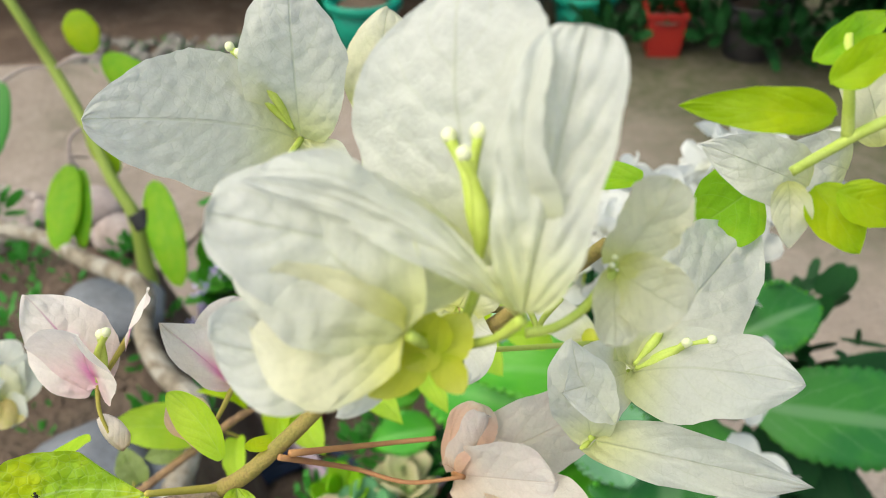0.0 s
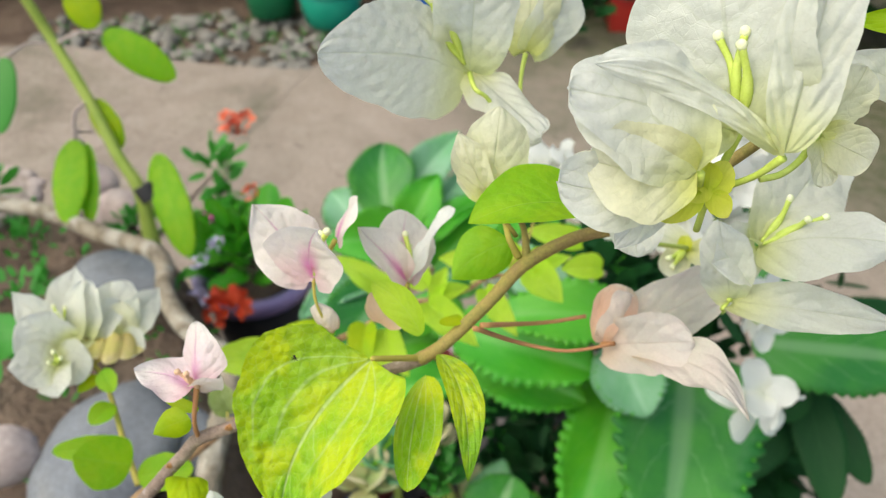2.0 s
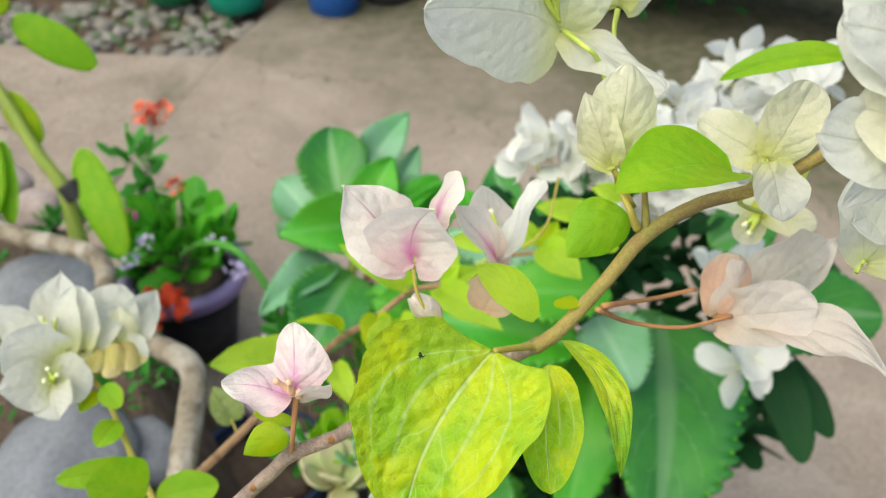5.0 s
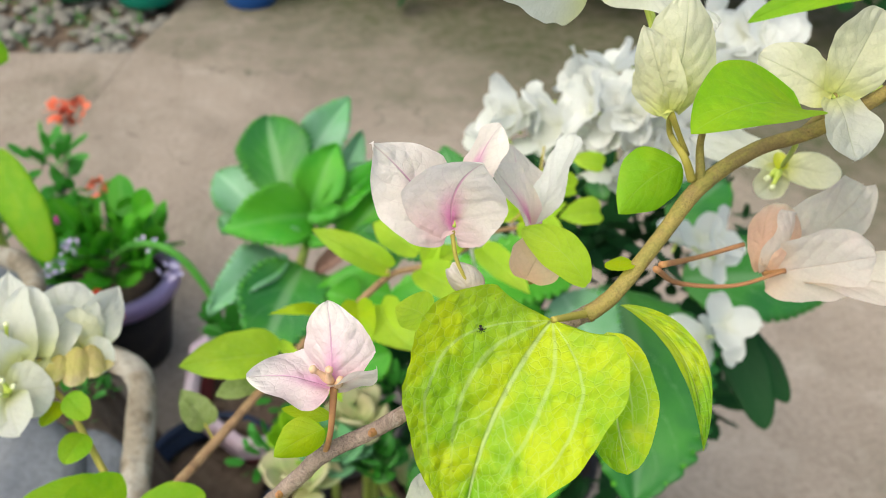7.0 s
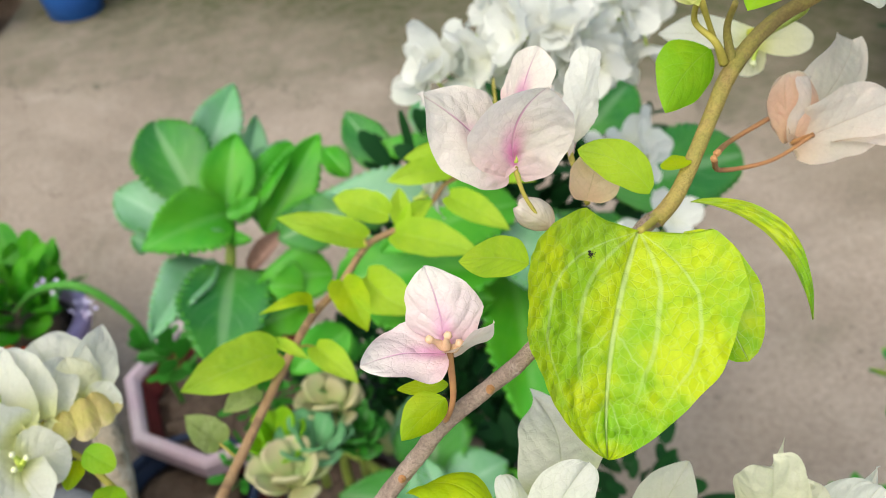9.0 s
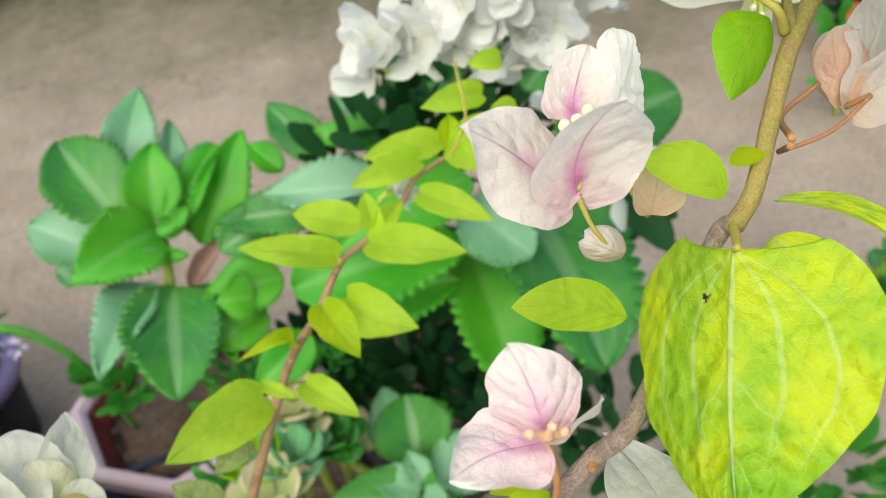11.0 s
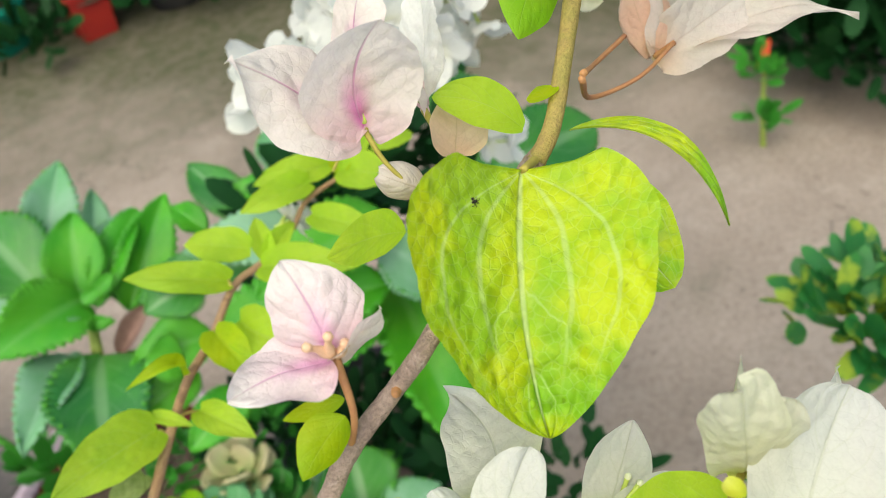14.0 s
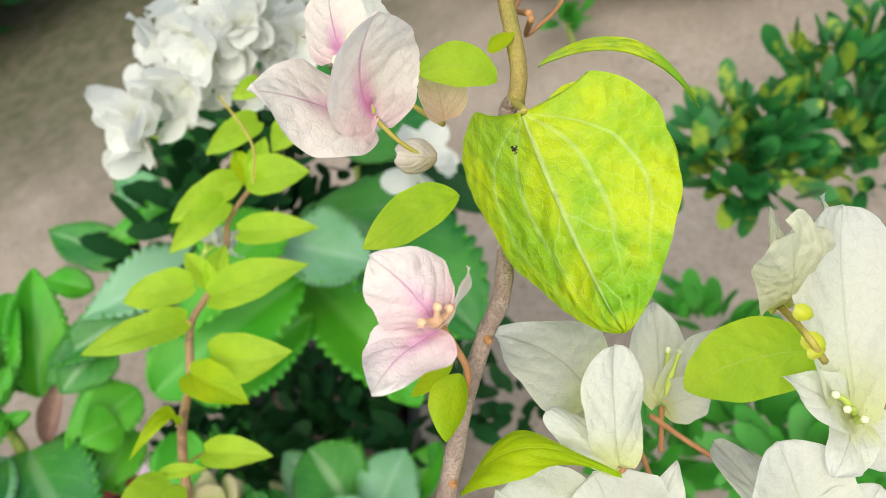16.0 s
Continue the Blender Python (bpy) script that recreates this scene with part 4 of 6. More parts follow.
# flowers behind the fork of the stem
flower((0.0538, 0.2575, 1.2166), [(-0.0006, 0.2016, 1.2719), (0.0008, 0.2024, 1.2665)], [
    ((0.0273, 0.2930, 1.2140), (-0.35, -0.55, 0.75), 0.0165, WHITE, dict(a=0.45, b=0.50, cup=0.2, arch=0.08, point=0.1)),
    ((0.0718, 0.2405, 1.2182), (-0.2, -0.75, 0.6), 0.0160, CREAM, dict(a=0.5, b=0.45, cup=0.2, point=0.1)),
    ((0.0415, 0.2527, 1.2046), (-0.4, -0.75, 0.5), 0.0150, CREAM, dict(a=0.5, b=0.45, cup=0.3, point=0.1))],
    [(0.0446, 0.2495, 1.2118), (0.0435, 0.2528, 1.2145)], "cream flower with a yellow heart behind the stem", stalk_mat=TUBE, seed=27)
blade("sepal", (0.0512, 0.2546, 1.2158), (0.0522, 0.2614, 1.2215), (-0.2, -0.8, 0.5), 0.0070, SEPAL, shrub, "yellow heart of the cream flower", a=0.5, b=0.5, cup=0.4, rows=12, cols=5)
tube("stem", [(-0.0006, 0.2016, 1.2719), (0.0069, 0.2025, 1.2789), (0.0136, 0.2021, 1.2834), (-0.0042, 0.1893, 1.2950)], [0.0016, 0.0013, 0.0010], GREEN_BARK, shrub, "thin olive side stem", sides=10)
flower((-0.0042, 0.1893, 1.2950), [(0.0136, 0.2021, 1.2834)], [
    ((0.0092, 0.1966, 1.3193), (-0.2, -0.8, 0.55), 0.0210, CREAM, dict(a=0.42, b=0.40, cup=0.25, arch=0.06, point=0.1)),
    ((-0.0239, 0.2055, 1.3032), (-0.3, -0.75, 0.55), 0.0170, CREAM, dict(a=0.45, b=0.45, cup=0.2, arch=0.05, point=0.1)),
    ((-0.0039, 0.1723, 1.2814), (0.0, -0.8, 0.6), 0.0200, WHITE, dict(a=0.45, b=0.45, cup=0.2, arch=0.06, point=0.1))],
    [], "creamy flower at the end of the side stem", stalk_mat=TUBE, seed=28)
tube("flower_stalk", [(0.0209, 0.1994, 1.2766), (0.0224, 0.2008, 1.2808), (0.0273, 0.2011, 1.2889)], [0.0009, 0.0010, 0.0013], TUBE, shrub, "short yellow-green flower stalk", sides=8)
tube("flower_stalk", [(0.0209, 0.1994, 1.2766), (0.0191, 0.2039, 1.2802), (0.0163, 0.2090, 1.2836)], [0.0009, 0.0010, 0.0013], TUBE, shrub, "short yellow-green flower stalk", sides=8)
blade("leaf", (0.0610, 0.2502, 1.2998), (0.0185, 0.2661, 1.2844), (-0.1, -0.5, 0.85), 0.0125, LIME, shrub, "bright green leaf above the fork", lobe=0.06, a=0.5, b=0.7, arch=0.08, fold=0.3, bow=-0.04, rows=28, cols=9, puff=0.01)
# peach flower
PB = (-0.0062, 0.1878, 1.2227)
peach = flower(PB, [(-0.0032, 0.1820, 1.2282)], [
    ((0.0029, 0.1990, 1.2450), (-0.4, -0.75, 0.5), 0.0185, PEACH, dict(a=0.50, b=0.42, cup=-0.55, arch=0.16, point=0.1)),
    ((-0.0009, 0.2014, 1.2436), (-0.85, -0.35, 0.3), 0.0150, PEACH, dict(a=0.50, b=0.42, cup=-0.6, arch=0.18, point=0.1)),
    ((0.0048, 0.1958, 1.2435), (0.45, -0.75, 0.4), 0.0150, PALE_PEACH, dict(a=0.50, b=0.42, cup=-0.6, arch=0.16, point=0.1)),
    ((0.0541, 0.2112, 1.2364), (0.0, -0.7, 0.6), 0.0280, PALE_PEACH, dict(a=0.5, b=0.5)),
    ((0.0262, 0.1735, 1.2361), (-0.2, -0.8, 0.5), 0.0260, PALE_PEACH, dict(a=0.40, b=0.40, cup=0.15, arch=0.05, point=0.1))], [], "peach and blush flower, half open", stalk_mat=RUST, seed=9)
blade("bract", (0.0082, 0.1828, 1.2189), (0.0367, 0.1372, 1.2294), (0.10, -0.52, 0.85), 0.0215, PALE_PEACH, peach, "pale blush bract bent down to a long tip", arch=0.10, cup=0.15, lobe=0.05, a=0.50, b=0.85, bow=0.13, curl=0.03, jag=0.025, wave=0.07, point=0.6, rows=40, cols=14, crinkle=0.36, puff=0.008)
# white flower above, seen from behind
WA = (-0.0570, 0.2595, 1.3140)
flower(WA, [(-0.0403, 0.2258, 1.2834), (-0.0500, 0.2356, 1.3105), (-0.0569, 0.2359, 1.3181)], [
    ((-0.1163, 0.2305, 1.3375), (-0.27, -0.78, 0.57), 0.0459, WHITE, dict(lobe=0.02, a=0.348, b=0.585, cup=-0.140, bow=-0.046, twist=-22.4, fold=-0.105, rows=44, cols=18, wave=0.02, jag=0.020, point=0.1)),
    ((-0.0328, 0.2176, 1.3066), (0.3, -0.7, 0.5), 0.020, WHITE, dict(a=0.35, b=0.35, wave=0.06, cup=-0.3, crinkle=0.7, puff=0.02, point=0)),
    ((-0.0545, 0.2618, 1.3703), (0.0, -0.9, 0.3), 0.034, WHITE, dict(a=0.5, b=0.5))],
    [(-0.0753, 0.2586, 1.3475), (-0.0724, 0.2573, 1.3459)], "white flower with a broad wavy bract", stalk_mat=TUBE, seed=10)
flower((-0.0321, 0.2687, 1.3176), [(-0.0403, 0.2258, 1.2834), (-0.0349, 0.2609, 1.3075)], [
    ((-0.0265, 0.2923, 1.3480), (-0.1, -0.95, 0.3), 0.026, CREAM, dict(a=0.5, b=0.5, cup=-0.3)),
    ((-0.0069, 0.2957, 1.3387), (0.3, -0.8, 0.3), 0.024, WHITE, dict(a=0.5, b=0.5))], [], "pale yellow half-open flower", stalk_mat=TUBE, seed=11)
# cream buds
flower((-0.0542, 0.2011, 1.2885), [(-0.0430, 0.2022, 1.2706)], [
    ((-0.0500, 0.2124, 1.3226), (-0.1, -0.9, 0.4), 0.025, CREAM, dict(a=0.55, b=0.55, cup=-0.25)),
    ((-0.0656, 0.2082, 1.3153), (-0.4, -0.8, 0.4), 0.014, CREAM, dict(a=0.6, b=0.6)),
    ((-0.0581, 0.2064, 1.3076), (-0.1, -0.9, 0.4), 0.022, CREAM, dict(a=0.5, b=0.4, cup=-0.3))], [], "cream-coloured half-closed flower", seed=12)

# lower white flowers that come into view late
WC = (-0.1560, 0.1375, 1.1800)
flower(WC, [(-0.1500, 0.1243, 1.1180), (-0.1450, 0.1330, 1.1500)], [
    ((-0.1294, 0.1824, 1.1659), (-0.41, -0.50, 0.77), 0.0300, WHITE, dict(a=0.651, b=0.972, arch=-0.023, cup=0.023, bow=-0.114, twist=-7.9, fold=-0.046, lobe=0.0, rows=40, cols=16, point=0.1)),
    ((-0.1543, 0.1548, 1.1683), (-0.07, -0.51, 0.86), 0.0120, WHITE, dict(a=0.5, b=0.5, arch=-0.069, cup=-0.5, bow=-0.064, point=0))],
    [(-0.1500, 0.1457, 1.1742), (-0.1440, 0.1423, 1.1759), (-0.1490, 0.1392, 1.1716)], "white flower opening upwards", stalk_mat=RUST, seed=13)
flower((-0.1706, 0.1279, 1.1756), [(-0.1450, 0.1330, 1.1300)], [
    ((-0.1465, 0.1337, 1.1995), (-0.55, -0.55, 0.60), 0.0175, WHITE, dict(lobe=0.05, a=0.42, b=0.40, arch=0.05, cup=-0.25, fold=0.2, bow=0.05, point=0.1)),
    ((-0.1675, 0.1474, 1.1933), (-0.20, -0.60, 0.75), 0.0105, WHITE, dict(a=0.40, b=0.45, arch=-0.05, cup=-0.7, bow=-0.06, point=0))], [], "white bracts rolled at their margins", stalk_mat=RUST, seed=22)
flower((-0.1219, 0.1290, 1.1288), [(-0.1360, 0.1262, 1.1231)], [
    ((-0.0930, 0.1375, 1.1495), (-0.6, -0.3, 0.6), 0.020, WHITE, dict(a=0.5, b=0.6)),
    ((-0.0927, 0.1115, 1.1416), (-0.5, -0.3, 0.8), 0.018, WHITE, dict(a=0.5, b=0.6, arch=0.1)),
    ((-0.1165, 0.1130, 1.1377), (-0.5, -0.3, 0.8), 0.016, WHITE, dict(a=0.5, b=0.5))],
    [(-0.1090, 0.1290, 1.1445), (-0.1080, 0.1255, 1.1432)], "white flower with yellow tubes", stalk_mat=RUST, tube_r=0.0009, seed=14)
WDB = (-0.1102, 0.0956, 1.1810)
flower(WDB, [(-0.1367, 0.0822, 1.1949), (-0.1365, 0.0877, 1.2053)], [
    ((-0.1256, 0.0943, 1.2316), (-0.62, -0.42, 0.60), 0.0185, CREAM, dict(a=0.40, b=0.30, cup=-0.35, lobe=0.22, arch=0.08, point=0)),
    ((-0.1127, 0.0999, 1.2240), (-0.6, -0.3, 0.7), 0.010, CREAM, dict(a=0.5, b=1.3, cup=0.3, point=0.5)),
    ((-0.1125, 0.0891, 1.2179), (-0.4, -0.4, 0.7), 0.016, CREAM, dict(a=0.45, b=0.35, cup=-0.2, point=0.1))], [], "cream-coloured half-closed flower", seed=15)
for b0, t0, w in [((-0.1368, 0.0826, 1.2020), (-0.1377, 0.0885, 1.2048), 0.005), ((-0.1326, 0.0864, 1.2076), (-0.1338, 0.0911, 1.2107), 0.0045), ((-0.1362, 0.0824, 1.1997), (-0.1401, 0.0867, 1.2018), 0.004)]:
    blade("sepal", b0, t0, (-0.6, -0.4, 0.6), w, SEPAL, shrub, "small yellow bud", a=0.6, b=0.5, cup=-0.6, arch=0.15, rows=12, cols=5)
tube("stem", [(-0.1281, 0.1314, 1.1323), (-0.1317, 0.1157, 1.1246), (-0.1351, 0.0949, 1.1155), (-0.1372, 0.0799, 1.1051)], [0.0010, 0.0009], RUST, shrub, "thin red-brown flower stalk")
blade("leaf", (-0.1264, 0.0863, 1.1837), (-0.1273, 0.1199, 1.1527), (-0.42, -0.38, 0.82), 0.0240, SPRING, shrub, "bright lime heart-shaped leaf", a=0.46, b=0.75, lobe=0.09, arch=0.008, cup=0.12, bow=-0.06, rows=28, cols=9)
WD = (-0.1322, 0.0715, 1.1643)
flower(WD, [(-0.1458, 0.0728, 1.1403), (-0.1364, 0.0718, 1.1513)], [
    ((-0.0871, 0.0829, 1.2021), (-0.6, -0.5, 0.5), 0.032, WHITE, dict(a=0.55, b=0.35, cup=0.25, blunt=0.2, point=0.1, bow=0.06)),
    ((-0.1358, 0.0915, 1.1829), (-0.3, -0.5, 0.8), 0.015, WHITE, dict(a=0.5, b=0.9, cup=0.3, point=0.6)),
    ((-0.1519, 0.0755, 1.1637), (-0.3, -0.5, 0.8), 0.016, WHITE, dict(a=0.45, b=0.6, cup=0.2)),
    ((-0.1409, 0.0581, 1.1567), (-0.3, -0.5, 0.8), 0.018, WHITE, dict(a=0.5, b=0.6)),
    ((-0.0778, 0.0886, 1.1959), (-0.7, -0.4, 0.4), 0.012, WHITE, dict(a=0.8, b=0.6, cup=0.3))],
    [(-0.1376, 0.0746, 1.1758), (-0.1384, 0.0703, 1.1740), (-0.1341, 0.0777, 1.1762)], "white flower facing up with yellow heads", tube_r=0.0009, seed=16)
flower((-0.1826, 0.1237, 1.1409), [(-0.1884, 0.1231, 1.1291)], [
    ((-0.1849, 0.1594, 1.1738), (-0.4, -0.4, 0.85), 0.030, WHITE, dict(a=0.5, b=0.4)),
    ((-0.1709, 0.1360, 1.1698), (-0.4, -0.4, 0.85), 0.034, WHITE, dict(a=0.5, b=0.35)),
    ((-0.1578, 0.1153, 1.1626), (-0.4, -0.4, 0.85), 0.016, WHITE, dict(a=0.5, b=0.8))], [], "white flower below the others", seed=17)
flower((-0.1668, 0.0751, 1.1392), [(-0.1717, 0.0735, 1.1273)], [
    ((-0.1482, 0.0901, 1.1695), (-0.4, -0.4, 0.85), 0.030, WHITE, dict(a=0.5, b=0.3, blunt=0.3)),
    ((-0.1466, 0.0630, 1.1550), (-0.4, -0.4, 0.85), 0.026, WHITE, dict(a=0.5, b=0.5)),
    ((-0.1293, 0.1097, 1.1258), (-0.5, -0.4, 0.7), 0.013, WHITE, dict(a=0.9, b=0.3))], [], "white flower below the others", seed=18)

# flower group on a shoot at the other side
WB = (-0.2933, 0.3339, 1.0802)
tube("stem", [(-0.2589, 0.2675, 1.0398), (-0.2704, 0.2901, 1.0474), (-0.2812, 0.3156, 1.0587), (-0.2882, 0.3289, 1.0733), WB], [0.0022, 0.0018, 0.0014], PEDICEL, shrub)
flower((-0.3081, 0.3417, 1.0946), [WB], [
    ((-0.3079, 0.3848, 1.1231), (-0.3, -0.8, 0.5), 0.0354, WHITE, dict(a=0.50, b=0.80, cup=0.25, point=0.6)),
    ((-0.3411, 0.3601, 1.1234), (-0.2, -0.5, 0.8), 0.0232, WHITE, dict(a=0.6, b=0.75, cup=0.3, arch=0.08, point=0.6)),
    ((-0.3289, 0.3377, 1.1202), (-0.3, -0.75, 0.55), 0.0403, WHITE, dict(a=0.40, b=0.40, cup=0.25, arch=0.08, point=0.1))],
    [(-0.3126, 0.3503, 1.1120), (-0.3084, 0.3531, 1.1128), (-0.3146, 0.3523, 1.1153)], "white flower facing outwards", tube_r=0.0012, seed=19)
flower((-0.3118, 0.3274, 1.0885), [WB], [
    ((-0.3352, 0.3139, 1.1001), (-0.3, -0.6, 0.7), 0.0293, WHITE, dict(a=0.45, b=0.65, cup=0.2, point=0.5)),
    ((-0.2897, 0.3266, 1.0889), (0.0, -0.7, 0.6), 0.0293, WHITE, dict(a=0.45, b=0.50, cup=0.2, bow=0.08, point=0.2)),
    ((-0.3057, 0.3034, 1.0837), (-0.1, -0.7, 0.6), 0.0244, WHITE, dict(a=0.5, b=0.55, cup=0.2, point=0.3))],
    [(-0.3126, 0.3206, 1.0971), (-0.3068, 0.3238, 1.0972), (-0.3114, 0.3268, 1.0995)], "white flower opening downwards", tube_mat=TUBE, tube_r=0.0012, seed=20)
flower((-0.2786, 0.3492, 1.0888), [WB], [
    ((-0.2883, 0.3820, 1.1101), (-0.1, -0.8, 0.5), 0.0366, WHITE, dict(a=0.40, b=0.35, cup=-0.2, arch=0.08, point=0)),
    ((-0.2562, 0.3804, 1.1043), (0.3, -0.8, 0.5), 0.0232, WHITE, dict(a=0.55, b=0.70, cup=0.25, point=0.5)),
    ((-0.2766, 0.3631, 1.1086), (-0.1, -0.8, 0.5), 0.0220, CREAM, dict(a=0.5, b=0.6, cup=-0.3, arch=0.08, point=0.3)),
    ((-0.2613, 0.3434, 1.0851), (0.2, -0.7, 0.6), 0.0207, WHITE, dict(a=0.5, b=0.5, cup=0.2, point=0.2))], [], "white flower with a yellow base", seed=21)
flower((-0.2973, 0.3446, 1.0937), [WB], [
    ((-0.2983, 0.3725, 1.1206), (-0.2, -0.75, 0.55), 0.0300, WHITE, dict(a=0.42, b=0.50, cup=0.25, arch=0.08, point=0.3)),
    ((-0.2778, 0.3661, 1.1071), (-0.1, -0.75, 0.55), 0.0240, WHITE, dict(a=0.42, b=0.55, cup=0.2, arch=0.06, point=0.3)),
    ((-0.3076, 0.3189, 1.0762), (-0.1, -0.75, 0.55), 0.0220, WHITE, dict(a=0.45, b=0.60, cup=0.2, arch=0.06, point=0.3))], [], "white flower between the other two", seed=30)
blade("sepal", (-0.2868, 0.3436, 1.0955), (-0.2918, 0.3283, 1.0915), (-0.2, -0.75, 0.5), 0.0120, TAN, shrub, "withered yellow-tan sepal", a=0.5, b=0.5, cup=-0.4, crinkle=0.8, rows=16, cols=6)
blade("sepal", (-0.2780, 0.3456, 1.0967), (-0.2817, 0.3259, 1.0877), (0.0, -0.75, 0.5), 0.0140, TAN, shrub, "withered yellow-tan sepal", a=0.5, b=0.5, cup=-0.4, crinkle=0.8, rows=16, cols=6)
blade("sepal", (-0.2725, 0.3484, 1.0943), (-0.2714, 0.3313, 1.0859), (0.2, -0.75, 0.5), 0.0130, TAN, shrub, "withered yellow-tan sepal", a=0.5, b=0.5, cup=-0.4, crinkle=0.8, rows=16, cols=6)
blade("sepal", (-0.2703, 0.3490, 1.0882), (-0.2643, 0.3382, 1.0840), (0.3, -0.75, 0.5), 0.0100, TAN, shrub, "withered yellow-tan sepal", a=0.5, b=0.5, cup=-0.4, crinkle=0.8, rows=16, cols=6)


def side_leaf(b0, t0, w, m):
    blade("leaf", b0, t0, (-0.1, -0.6, 0.8), w, m, shrub, "lime green leaf on the side shoot", a=0.5, b=0.6, arch=0.06, fold=0.15, rows=24, cols=8, puff=0.01)


side_leaf((-0.2852, 0.3256, 1.0832), (-0.2760, 0.3129, 1.0763), 0.0140, LIME)
side_leaf((-0.2902, 0.3292, 1.0743), (-0.2981, 0.3127, 1.0771), 0.0100, YELLOW)
side_leaf((-0.2807, 0.3144, 1.0630), (-0.2900, 0.2973, 1.0633), 0.0160, LIME)
side_leaf((-0.2713, 0.2913, 1.0487), (-0.3111, 0.2823, 1.0579), 0.0160, LIME)
side_leaf((-0.2635, 0.2765, 1.0479), (-0.2884, 0.2643, 1.0742), 0.0330, LIME)
side_leaf((-0.2596, 0.2715, 1.0429), (-0.2246, 0.2728, 1.0466), 0.0230, LIME)

# long shoot with lime leaves behind the main stem
tube("stem", [(-0.3700, 0.2350, 0.9100), (-0.2874, 0.2811, 0.9888), (-0.2314, 0.3253, 1.0063), (-0.2090, 0.3430, 1.0133), (-0.1744, 0.3694, 1.0253), (-0.1456, 0.3863, 1.0373), (-0.1212, 0.3942, 1.0444), (-0.0927, 0.4075, 1.0549), (-0.0691, 0.4102, 1.0552), (-0.0407, 0.4135, 1.0608), (-0.0222, 0.4189, 1.0682), (0.0089, 0.4194, 1.0689)], [0.0036, 0.0030, 0.0025, 0.0021, 0.0015], BARK, shrub, "slender brown shoot", steps=8, sides=12, rough=0.1)


def shoot_leaf(parent, b0, t0, w, m, face, **kw):
    k = dict(a=0.50, b=0.85, arch=0.06, cup=0.05, fold=0.30, curl=-0.05, lobe=0.08, wave=0.03, rows=26, cols=8, puff=0.012, jag=0.012, point=0.25)
    k.update(kw)
    blade("leaf", b0, t0, face, w, m, parent, "lime green leaf on the slender shoot", **k)


shoot_leaf(shrub, (-0.1744, 0.3769, 1.0311), (-0.2340, 0.3706, 1.0437), 0.0320, SPRING, (-0.08, -0.48, 0.87))
shoot_leaf(shrub, (-0.1460, 0.3890, 1.0394), (-0.1761, 0.3863, 1.0585), 0.0100, YELLOW, (-0.12, -0.38, 0.92), arch=0.45, fold=0.6)
shoot_leaf(shrub, (-0.0930, 0.4082, 1.0598), (-0.1395, 0.4354, 1.0827), 0.0202, SPRING, (-0.23, -0.55, 0.80))
shoot_leaf(shrub, (-0.0702, 0.4158, 1.0647), (-0.0948, 0.4527, 1.0670), 0.0225, SPRING, (-0.28, -0.54, 0.79))
shoot_leaf(shrub, (-0.0653, 0.4081, 1.0569), (-0.0549, 0.4293, 1.0724), 0.0143, SPRING, (-0.32, -0.52, 0.79), fold=0.6)
shoot_leaf(shrub, (-0.0666, 0.4086, 1.0567), (-0.0376, 0.4137, 1.0646), 0.0136, SPRING, (-0.33, -0.51, 0.80), fold=0.6)
shoot_leaf(shrub, (-0.0715, 0.4072, 1.0555), (-0.0386, 0.3549, 1.0597), 0.0250, SPRING, (-0.33, -0.47, 0.82))
shoot_leaf(shrub, (-0.0270, 0.4103, 1.0640), (-0.0093, 0.3639, 1.0585), 0.0198, SPRING, (-0.38, -0.47, 0.80))
shoot_leaf(shrub, (-0.1035, 0.3904, 1.0458), (-0.0879, 0.3445, 1.0439), 0.0293, SPRING, (-0.27, -0.46, 0.85), bow=-0.1, fold=0.4)
shoot_leaf(shrub, (-0.1184, 0.3951, 1.0477), (-0.1218, 0.3561, 1.0376), 0.0228, YELLOW, (-0.23, -0.47, 0.85), fold=0.35)
shoot_leaf(shrub, (-0.1513, 0.3721, 1.0268), (-0.1423, 0.3325, 1.0267), 0.0180, SPRING, (-0.18, -0.43, 0.88))
shoot_leaf(shrub, (-0.1715, 0.3837, 1.0346), (-0.1602, 0.3628, 1.0302), 0.0081, SPRING, (-0.15, -0.47, 0.87))
shoot_leaf(shrub, (-0.0143, 0.4233, 1.0755), (-0.0615, 0.4319, 1.0790), 0.0200, SPRING, (-0.35, -0.53, 0.77))
shoot_leaf(shrub, (0.0045, 0.4259, 1.0770), (-0.0397, 0.4482, 1.0791), 0.0213, SPRING, (-0.37, -0.53, 0.76))
shoot_leaf(shrub, (0.0098, 0.4220, 1.0724), (0.0270, 0.3859, 1.0687), 0.0264, SPRING, (-0.43, -0.48, 0.77))
shoot_leaf(shrub, (0.0090, 0.4199, 1.0695), (0.0235, 0.4369, 1.0836), 0.0160, YELLOW, (-0.42, -0.51, 0.75), fold=0.5)
shoot_leaf(shrub, (0.0101, 0.4195, 1.0700), (0.0399, 0.4220, 1.0830), 0.0146, SPRING, (-0.43, -0.50, 0.75), fold=0.5)
shoot_leaf(shrub, (0.0499, 0.4326, 1.0868), (0.0073, 0.4433, 1.0940), 0.0198, SPRING, (-0.44, -0.52, 0.73))
shoot_leaf(shrub, (0.0617, 0.4124, 1.0773), (0.0300, 0.4114, 1.0796), 0.0213, SPRING, (-0.46, -0.48, 0.75))
shoot_leaf(shrub, (0.0727, 0.4378, 1.0992), (0.0505, 0.4459, 1.1034), 0.0151, SPRING, (-0.48, -0.52, 0.71))
